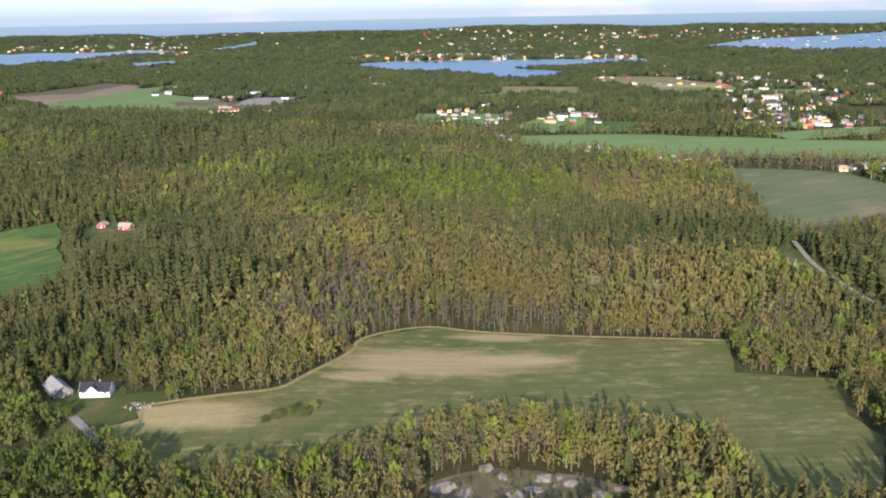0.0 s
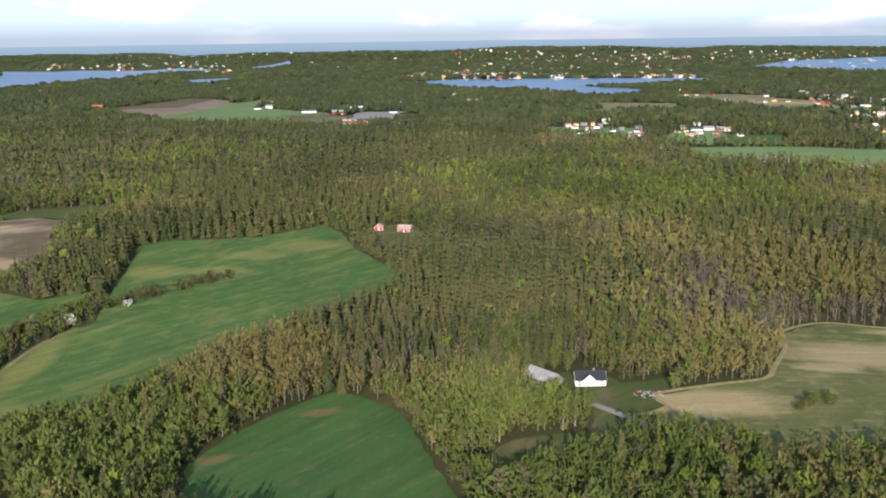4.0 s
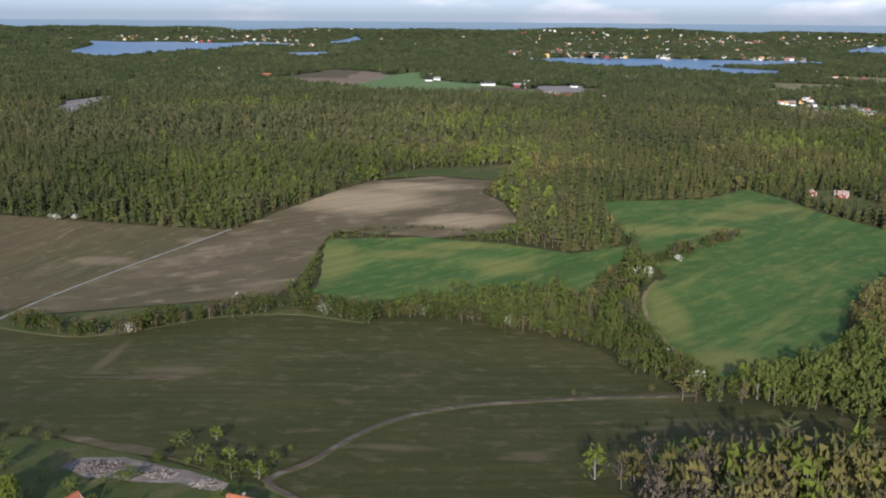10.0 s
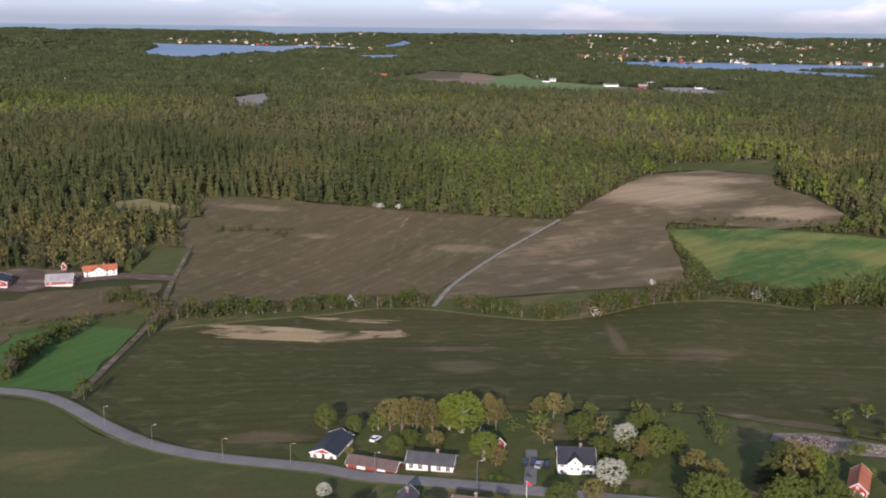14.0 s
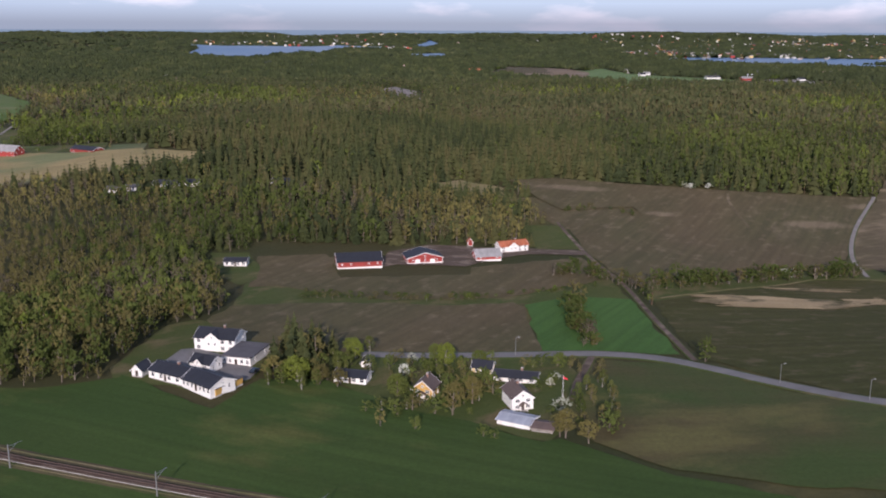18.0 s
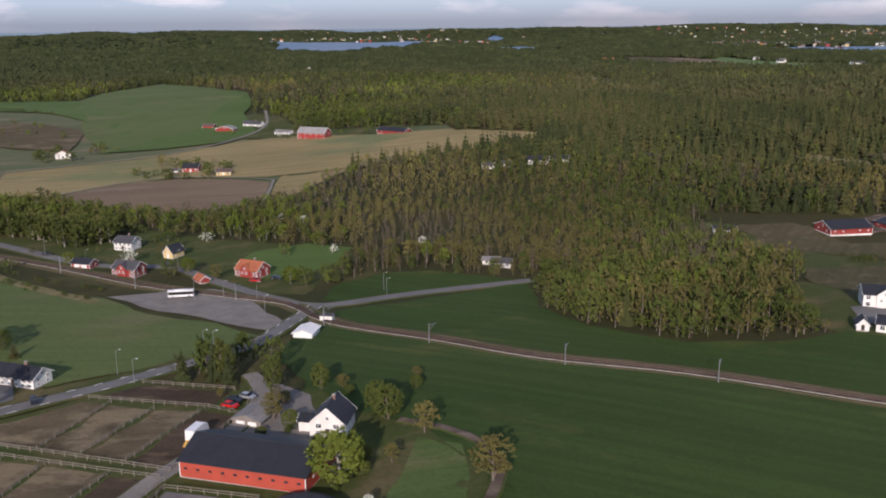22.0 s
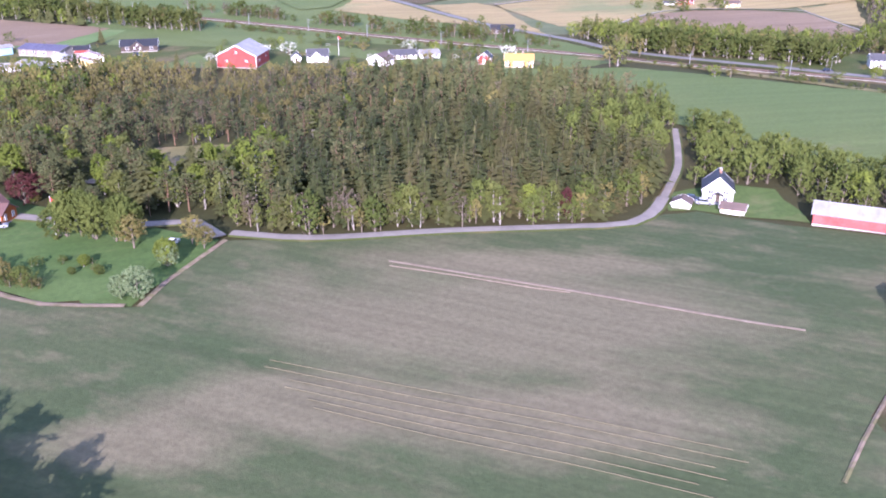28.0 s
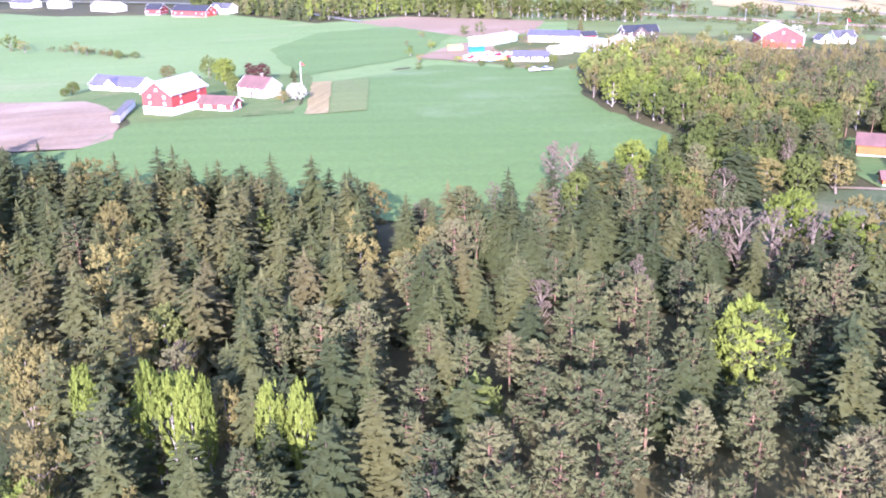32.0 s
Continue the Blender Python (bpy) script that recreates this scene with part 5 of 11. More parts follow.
class Shape:
    """Triangles of one tree about 1 m high units: verts, faces and material numbers (0 leaves, 1 trunk)."""

    def __init__(self):
        self.v, self.f, self.m = [], [], []

    def tri(self, a, b, c, mat=0):
        k = len(self.v)
        self.v += [tuple(a), tuple(b), tuple(c)]
        self.f.append((k, k + 1, k + 2))
        self.m.append(mat)

    def stem(self, a, b, ra, rb, sides=3, mat=1):
        a, b = Vector(a), Vector(b)
        d = (b - a).normalized()
        u = d.orthogonal().normalized()
        w = d.cross(u)
        k = len(self.v)
        for p, r in ((a, ra), (b, rb)):
            for s in range(sides):
                an = 6.2832 * s / sides
                self.v.append(tuple(p + u * (r * math.cos(an)) + w * (r * math.sin(an))))
        for s in range(sides):
            t = (s + 1) % sides
            self.f += [(k + s, k + t, k + sides + t), (k + s, k + sides + t, k + sides + s)]
            self.m += [mat, mat]


def spruce_shape(rnd, whorls, arms, hgt=1.0, wide=0.17, low=0.12):
    """A spruce: ragged whorls of needle fans round a straight stem."""
    s = Shape()
    s.stem((0, 0, -0.03), (0, 0, hgt * 0.86), 0.014, 0.003, 3 if whorls < 9 else 5)
    for i in range(whorls):
        f = i / (whorls - 1)
        z = hgt * (low + (0.93 - low) * f)
        r = wide * (1 - f) ** (0.56 if whorls > 16 else 0.75) + 0.012
        n = max(3, int(arms * (1 - 0.5 * f)))
        turn = rnd.random() * 6.28
        for k in range(n):
            if whorls > 16:
                an, rr = turn + 6.2832 * k / n + rnd.uniform(-0.45, 0.45), r * rnd.uniform(0.55, 1.2)
                z = hgt * (low + (0.93 - low) * min(1.0, max(0.0, f + rnd.uniform(-0.6, 0.6) / whorls)))
                droop = rr * rnd.uniform(-0.2, 0.32)
                ca, sa = math.cos(an), math.sin(an)
                for q in (0.2, 0.36, 0.52, 0.68, 0.84, 1.0) if whorls > 18 else (0.26, 0.5, 0.74, 1.0):
                    u, wq = rr * q, rr * (0.20 - 0.09 * q) * (1.3 if whorls > 18 else 1.8) * rnd.uniform(0.6, 1.4) + 0.005
                    zc = z + 0.012 - droop * q * q + rnd.uniform(-0.006, 0.006)
                    s.tri((ca * (u + rr * 0.2), sa * (u + rr * 0.2), zc - rr * rnd.uniform(0.02, 0.2)), (ca * (u - rr * 0.16) - sa * wq, sa * (u - rr * 0.16) + ca * wq, zc - rr * rnd.uniform(-0.05, 0.12)), (ca * (u - rr * 0.16) + sa * wq, sa * (u - rr * 0.16) - ca * wq, zc - rr * rnd.uniform(-0.05, 0.12)))
                continue
            an = turn + 6.2832 * k / n + rnd.uniform(-0.3, 0.3)
            rr = r * rnd.uniform(0.7, 1.2)
            da = (1.0 if n > 5 else 1.5) * 3.1 / n * rnd.uniform(0.7, 1.0)
            droop = rr * rnd.uniform(0.2, 0.6)
            c = (0, 0, z + rr * 0.55 + 0.02)
            p = (rr * math.cos(an - da), rr * math.sin(an - da), z - droop)
            q = (rr * math.cos(an + da), rr * math.sin(an + da), z - droop * rnd.uniform(0.5, 1.3))
            s.tri(c, p, q)
            if whorls >= 9:
                s.tri((0.25 * rr * math.cos(an), 0.25 * rr * math.sin(an), z + 0.03), (1.15 * rr * math.cos(an - da * 0.3), 1.15 * rr * math.sin(an - da * 0.3), z - droop * 1.3), (1.1 * rr * math.cos(an + da * 0.5), 1.1 * rr * math.sin(an + da * 0.5), z - droop * 0.6))
    s.tri((0, 0, hgt), (0.02, 0.01, hgt * 0.87), (-0.02, 0.012, hgt * 0.87))
    return s


def leafy_shape(rnd, clumps, per, hgt=1.0, wide=0.25, low=0.3, leafsize=0.1, limbs=0, lobes=5, sides=3, fill=0, plume=0.55):
    """A broadleaf tree or pine: limbs that carry uneven clumps of leaves, with gaps between them."""
    s = Shape()
    lean = (rnd.uniform(-0.04, 0.04), rnd.uniform(-0.04, 0.04))
    s.stem((0, 0, -0.03), (lean[0], lean[1], hgt * 0.75), 0.02, 0.007, sides)
    heads = []
    for i in range(lobes):
        f = (i + 0.5) / lobes
        an = i * 2.4 + rnd.uniform(-0.6, 0.6)
        z = hgt * (low + (0.92 - low) * f)
        r = wide * math.sin(math.pi * (0.2 + 0.72 * f)) * rnd.uniform(0.45, 0.8)
        heads.append((lean[0] + r * math.cos(an), lean[1] + r * math.sin(an), z, wide * rnd.uniform(0.42, 0.62) * (0.8 if lobes > 8 else 1.0)))
        if i < limbs:
            s.stem((lean[0] * 0.5, lean[1] * 0.5, z - hgt * 0.2), heads[-1][:3], 0.009, 0.003, 3)
    for c in range(clumps):
        hx, hy, hz, hr = heads[c % lobes]
        d = Vector((rnd.gauss(0, 1), rnd.gauss(0, 1), rnd.gauss(0.25, 0.8))).normalized()
        if c % 5 < fill:
            p = Vector((lean[0] + d.x * wide * 0.98, lean[1] + d.y * wide * 0.98, hgt * (low + 0.97) / 2 + d.z * hgt * (0.97 - low) / 2)) * 1.0
            p = Vector((lean[0], lean[1], hgt * (low + 0.9) / 2)).lerp(p, rnd.uniform(0.8, 1.04))
        else:
            p = None
        p = p or Vector((hx, hy, hz)) + Vector((d.x * hr, d.y * hr, d.z * hr * 0.8)) * rnd.uniform(0.55, 1.05)
        for k in range(per):
            nrm = (d + Vector((rnd.gauss(0, 1), rnd.gauss(0, 1), rnd.gauss(0.3, 1))) * 0.4).normalized()
            z = leafsize * rnd.uniform(0.6, 1.3)
            o = p + Vector((rnd.gauss(0, 1), rnd.gauss(0, 1), rnd.gauss(0, 0.9))) * leafsize * (0.6 if per > 1 else 0)
            if rnd.random() < plume:
                u = Vector((d.x * 0.45 + rnd.gauss(0, 0.28), d.y * 0.45 + rnd.gauss(0, 0.28), 1)).normalized()
                w = nrm.cross(u)
                w = w.normalized() if w.length > 0.05 else u.orthogonal().normalized()
                s.tri(o + u * z * 1.35, o - u * z * 0.75 + w * z * 0.5, o - u * z * 0.6 - w * z * 0.55)
                continue
            u = nrm.orthogonal().normalized()
            u.rotate(Matrix.Rotation(rnd.random() * 6.28, 3, nrm))
            w = nrm.cross(u)
            s.tri(o + u * z, o - u * z * 0.6 + w * z * 0.7, o - u * z * 0.5 - w * z * 0.75)
    return s


def pine_shape(rnd, boughs, tufts, per, size, sides):
    """A pine: a bare stem, level boughs and tufts of needles at their ends, under a rounded top."""
    s = Shape()
    low, wide = rnd.uniform(0.28, 0.46), rnd.uniform(0.17, 0.22)
    s.stem((0, 0, -0.03), (rnd.uniform(-0.02, 0.02), rnd.uniform(-0.02, 0.02), 0.95), 0.015, 0.004, sides)
    for i in range(boughs):
        f = (i + rnd.random()) / boughs
        an, z = i * 2.4 + rnd.uniform(-0.5, 0.5), low + (0.97 - low) * f
        r = wide * math.sin(math.pi * (0.22 + 0.72 * f)) ** 0.7 * rnd.uniform(0.55, 1.15)
        ca, sa = math.cos(an), math.sin(an)
        if sides > 3:
            s.stem((0, 0, z - 0.02), (ca * r * 0.8, sa * r * 0.8, z), 0.005, 0.002, 3)
        for k in range(tufts):
            q = r * (1.0 if tufts == 1 else 0.45 + 0.6 * k / (tufts - 1))
            side = rnd.gauss(0, 0.3) * r
            c = Vector((ca * q - sa * side, sa * q + ca * side, z + rnd.gauss(0, 0.35) * size))
            for _ in range(per):
                d = Vector((ca * 0.7 + rnd.gauss(0, 0.5), sa * 0.7 + rnd.gauss(0, 0.5), 0.55 + rnd.gauss(0, 0.45))).normalized()
                w = d.cross(Vector((rnd.gauss(0, 1), rnd.gauss(0, 1), rnd.gauss(0, 1)))).normalized()
                o, u = c + Vector((rnd.gauss(0, 1), rnd.gauss(0, 1), rnd.gauss(0, 0.6))) * size * 0.45, size * rnd.uniform(0.6, 1.3)
                s.tri(o + d * u, o - d * u * 0.6 + w * u * 0.42, o - d * u * 0.6 - w * u * 0.42)
    return s


def clump_shape(rnd, n, wide=0.55):
    """A group of far crowns: an uneven cap of a few tilted faces."""
    s = Shape()
    for k in range(n):
        an, r = rnd.random() * 6.28, wide * math.sqrt(rnd.random()) * 0.8
        x, y, z = r * math.cos(an), r * math.sin(an), rnd.uniform(0.72, 1.0)
        q = rnd.uniform(0.2, 0.34)
        t = rnd.random() * 6.28
        pts = [(x + q * math.cos(t + i * 2.094), y + q * math.sin(t + i * 2.094), z - rnd.uniform(0.3, 0.7)) for i in range(3)]
        for i in range(3):
            s.tri((x, y, z), pts[i], pts[(i + 1) % 3])
    return s


KINDS = ["spruce", "pine", "fresh", "brown", "green", "bloom", "purple", "pale", "bare", "birchleaf"]
TRUNK = {"spruce": "sprucebark", "pine": "pinebark", "fresh": "birch", "brown": "bark", "green": "bark", "bloom": "bark", "purple": "bark", "pale": "bark", "bare": "bark", "birchleaf": "birch"}


def shapes_for(kind, lod):
    """Five variants of a kind at a level of detail, 0 the finest."""
    out = []
    for i in range(5):
        rnd = random.Random(KINDS.index(kind) * 100 + lod * 10 + i)
        if lod == 4:
            out.append(clump_shape(rnd, 5))
        elif kind in ("pine", "spruce") and lod != 3:
            w, a = ((22, 10), (9, 5), (6, 5), None, None, (18, 7))[lod]
            if kind == "pine":
                out.append(pine_shape(rnd, *((40, 5, 5, 0.030, 5), (22, 2, 1, 0.085, 4), (22, 1, 1, 0.105, 3), None, None, (26, 2, 4, 0.046, 4))[lod]))
            else:
                out.append(spruce_shape(rnd, w, a, 1.0, rnd.uniform(0.19, 0.26), rnd.uniform(0.05, 0.18)))
        elif kind == "spruce":
            out.append(spruce_shape(rnd, 4, 4, 1.0, rnd.uniform(0.19, 0.26), rnd.uniform(0.05, 0.18)))
        elif kind == "bare":
            n, per, ls = ((150, 5, 0.017), (34, 2, 0.034), (30, 1, 0.05), (12, 1, 0.11), None, (72, 3, 0.023))[lod]
            out.append(leafy_shape(rnd, n, per, 1.0, rnd.uniform(0.18, 0.25), 0.32, ls, limbs=(12, 7, 3, 0, 0, 9)[lod], lobes=(12, 9, 6, 4, 0, 10)[lod], sides=(5, 4, 3, 3, 0, 4)[lod], plume=1.0))
        else:
            n, per, ls = ((190, 8, 0.029), (40, 2, 0.082), (27, 1, 0.125), (13, 1, 0.17), None, (84, 3, 0.052), (250, 9, 0.028))[lod]
            thin = {"brown": 0.72, "pine": 0.85}.get(kind, 1.0)
            shape = {"birchleaf": (0.20, 0.14), "pine": (0.20, 0.34), "fresh": (0.25, 0.14), "brown": (0.24, 0.27), "green": (0.28, 0.10), "bloom": (0.36, 0.16), "purple": (0.32, 0.16), "pale": (0.36, 0.1)}[kind]
            out.append(leafy_shape(rnd, int(n * thin), per, 1.0, shape[0] * rnd.uniform(0.9, 1.15), shape[1], ls * {"brown": 0.85, "pine": 0.85, "birchleaf": 0.95}.get(kind, 1.0), limbs=(8, 5, 2, 0, 0, 7, 10)[lod], lobes=(12, 8, 6, 4, 0, 10, 13)[lod], sides=(6, 4, 3, 3, 0, 4, 6)[lod], fill={"brown": 1, "pine": 0, "birchleaf": 3}.get(kind, 4) if lod in (0, 1, 5, 6) else 0))
    return out


SHAPES = {}


def arrays_for(kind, lod):
    if (kind, lod) not in SHAPES:
        SHAPES[kind, lod] = [(np.array(s.v), np.array(s.f), np.array(s.m)) for s in shapes_for(kind, lod)]
    return SHAPES[kind, lod]


def wood(name, label, lod, spots, category="trees"):
    """One object of many trees: spots holds arrays x, y, height, width factor, kind number and tint."""
    x, y, hgt, fat, kind, tint = spots
    z = land(x, y)
    rs = np.random.RandomState(len(x) + lod)
    turn, pick = rs.rand(len(x)) * 6.2832, rs.randint(0, 5, len(x))
    V, F, I, T, base = [], [], [], [], 0
    used = sorted(set(kind.tolist()))
    mats = [M[KINDS[k]] for k in used] + [M["bark"], M["birch"], M["pinebark"], M["sprucebark"]]
    trunk_slot = {"bark": len(used), "birch": len(used) + 1, "pinebark": len(used) + 2, "sprucebark": len(used) + 3}
    for slot, k in enumerate(used):
        for j, (sv, sf, sm) in enumerate(arrays_for(KINDS[k], lod)):
            w = np.nonzero((kind == k) & (pick == j))[0]
            if not len(w):
                continue
            c, s = np.cos(turn[w])[:, None], np.sin(turn[w])[:, None]
            hw = (hgt[w] * fat[w])[:, None]
            vx = (sv[None, :, 0] * c - sv[None, :, 1] * s) * hw + x[w][:, None]
            vy = (sv[None, :, 0] * s + sv[None, :, 1] * c) * hw + y[w][:, None]
            vz = sv[None, :, 2] * hgt[w][:, None] + z[w][:, None]
            V.append(np.stack([vx, vy, vz], -1).reshape(-1, 3))
            F.append((sf[None] + (np.arange(len(w)) * len(sv))[:, None, None]).reshape(-1, 3) + base)
            I.append(np.tile(np.where(sm == 0, slot, trunk_slot[TRUNK[KINDS[k]]]), len(w)))
            T.append(np.repeat(tint[w], len(sv)))
            base += len(w) * len(sv)
    V, F, I, T = np.concatenate(V), np.concatenate(F), np.concatenate(I), np.concatenate(T)
    me = bpy.data.meshes.new(name)
    me.vertices.add(len(V))
    me.vertices.foreach_set("co", V.astype(np.float32).ravel())
    me.loops.add(F.size)
    me.loops.foreach_set("vertex_index", F.astype(np.int32).ravel())
    me.polygons.add(len(F))
    me.polygons.foreach_set("loop_start", np.arange(0, F.size, 3, dtype=np.int32))
    for m in mats:
        me.materials.append(m)
    me.polygons.foreach_set("material_index", I.astype(np.int32))
    me.attributes.new("tint", "FLOAT", "POINT").data.foreach_set("value", T.astype(np.float32))
    me.update(calc_edges=True)
    return tagged(new(name, me), label, category, kind="stuff")


def inside(px, py, poly):
    hit = np.zeros(len(px), bool)
    for (x0, y0), (x1, y1) in zip(poly, np.roll(poly, -1, 0)):
        if y0 != y1:
            hit ^= ((y0 > py) != (y1 > py)) & (px < (x1 - x0) * (py - y0) / (y1 - y0) + x0)
    return hit


def blocked(x, y, margin):
    """Whether a tree at x, y would stand on open land, a road or the railway."""
    bad = np.zeros(len(x), bool)
    for poly in OPEN:
        lo, hi = poly.min(0) - margin, poly.max(0) + margin
        w = np.nonzero((x > lo[0]) & (x < hi[0]) & (y > lo[1]) & (y < hi[1]) & ~bad)[0]
        if len(w):
            b = np.zeros(len(w), bool)
            for ox, oy in ((0, 0), (margin, 0), (-margin, 0), (0, margin), (0, -margin)):
                b |= inside(x[w] + ox, y[w] + oy, poly)
            bad[w] |= b
    for line, reach in WAYS:
        lo, hi = line.min(0) - reach, line.max(0) + reach
        w = np.nonzero((x > lo[0]) & (x < hi[0]) & (y > lo[1]) & (y < hi[1]) & ~bad)[0]
        for a, b in zip(line[:-1], line[1:]):
            if len(w):
                d = b - a
                t = np.clip(((x[w] - a[0]) * d[0] + (y[w] - a[1]) * d[1]) / max(d @ d, 1e-6), 0, 1)
                bad[w] |= (x[w] - a[0] - t * d[0]) ** 2 + (y[w] - a[1] - t * d[1]) ** 2 < (reach + margin * 0.5) ** 2
    return bad


# where a kind of tree prevails: x, y, radius, kind, weight
STANDS = [
    (-20, 345, 70, "brown", 2.5), (60, 340, 60, "brown", 2.0), (-150, 330, 60, "spruce", 2.2), (-110, 390, 60, "pine", 2.0), (20, 420, 80, "spruce", 1.2),
    (-60, 500, 120, "fresh", 0.75), (-60, 500, 120, "green", 0.6), (-200, 270, 40, "brown", 3.0), (-215, 225, 30, "fresh", 1.0), (-20, 190, 60, "brown", 1.9), (-20, 190, 60, "fresh", 1.6), (-10, 185, 30, "pine", 1.5),
    (-120, 200, 40, "green", 1.6), (-120, 200, 40, "fresh", 0.7), (-330, 470, 60, "fresh", 1.0), (-520, 460, 90, "green", 2.0), (-680, 430, 90, "spruce", 1.6), (-640, 340, 40, "brown", 1.2),
    (-720, 320, 60, "green", 1.7), (-700, 330, 40, "brown", 1.5), (-735, 200, 40, "brown", 1.9), (-735, 190, 25, "fresh", 1.2), (-735, 200, 40, "green", 1.9), (-800, 300, 60, "brown", 1.2), (-850, 270, 40, "fresh", 1.0),
    (-1000, 120, 30, "spruce", 2.5), (-1060, 180, 40, "brown", 2.0), (-1045, 125, 18, "fresh", 1.6), (-1060, 150, 50, "pine", 2.2), (-1110, 165, 30, "green", 1.0), (-1112, 150, 30, "fresh", 1.5), (-1112, 150, 30, "brown", 0.9), (-1052, 44, 20, "fresh", 3.4), (-1040, 36, 16, "fresh", 2.5), (-1124, 102, 24, "green", 3.6), (-1142, 108, 26, "fresh", 3.0), (-1142, 108, 26, "brown", 2.6), (-1108, 128, 14, "green", 2.0), (-1110, 120, 14, "brown", 2.2), (-1170, 30, 9, "fresh", 1.2), (-1150, 80, 16, "brown", 0.9), (-1110, 60, 60, "pine", 1.0), (-1128, 24, 22, "pine", 2.4), (-1120, 50, 60, "spruce", 1.5), (-1125, 72, 18, "brown", 1.6), (-1085, 50, 22, "brown", 1.2), (-1140, 60, 40, "brown", 0.4), (-1030, 8, 14, "fresh", 3.0),
    (-290, 155, 45, "brown", 1.7), (-290, 155, 45, "fresh", 1.7), (-290, 155, 45, "pine", 0.6), (-222, 225, 28, "green", 2.6), (-222, 225, 24, "spruce", 1.4), (-266, 258, 28, "green", 2.6), (-266, 258, 24, "spruce", 1.4), (-242, 210, 28, "green", 2.6), (-242, 210, 24, "spruce", 1.4), (-905, 85, 30, "brown", 1.8), (-905, 85, 30, "fresh", 1.5), (-945, 150, 25, "green", 3.0), (-925, 125, 22, "green", 3.0), (-925, 125, 22, "fresh", 1.0), (-942, 266, 26, "fresh", 0.9), (-942, 266, 26, "brown", 1.2), (-942, 266, 26, "green", 2.0), (-914, 253, 26, "fresh", 0.9), (-914, 253, 26, "brown", 1.2), (-914, 253, 26, "green", 2.0), (-887, 263, 26, "fresh", 0.9), (-887, 263, 26, "brown", 1.2), (-887, 263, 26, "green", 2.0), (-779, 295, 40, "spruce", 0.5), (-779, 295, 40, "green", 1.15), (-779, 295, 40, "fresh", 0.9), (-779, 295, 40, "brown", 1.1), (-820, 262, 26, "brown", 2.6), (-770, 236, 22, "brown", 2.6), (-835, 275, 20, "fresh", 2.0), (-790, 262, 24, "brown", 1.6), (-760, 300, 30, "brown", 1.4), (-800, 330, 30, "brown", 1.8), (-743, 258, 40, "spruce", 0.5), (-743, 258, 40, "green", 1.15), (-743, 258, 40, "fresh", 0.9), (-743, 258, 40, "brown", 1.1), (-739, 215, 40, "spruce", 0.5), (-739, 215, 40, "green", 1.15), (-739, 215, 40, "fresh", 0.9), (-739, 215, 40, "brown", 1.1), (-600, 430, 110, "spruce", 2.0), (-650, 520, 120, "spruce", 1.8), (-540, 640, 120, "pine", 1.8), (-190, 500, 70, "spruce", 1.6), (-110, 360, 50, "spruce", 1.6),
]


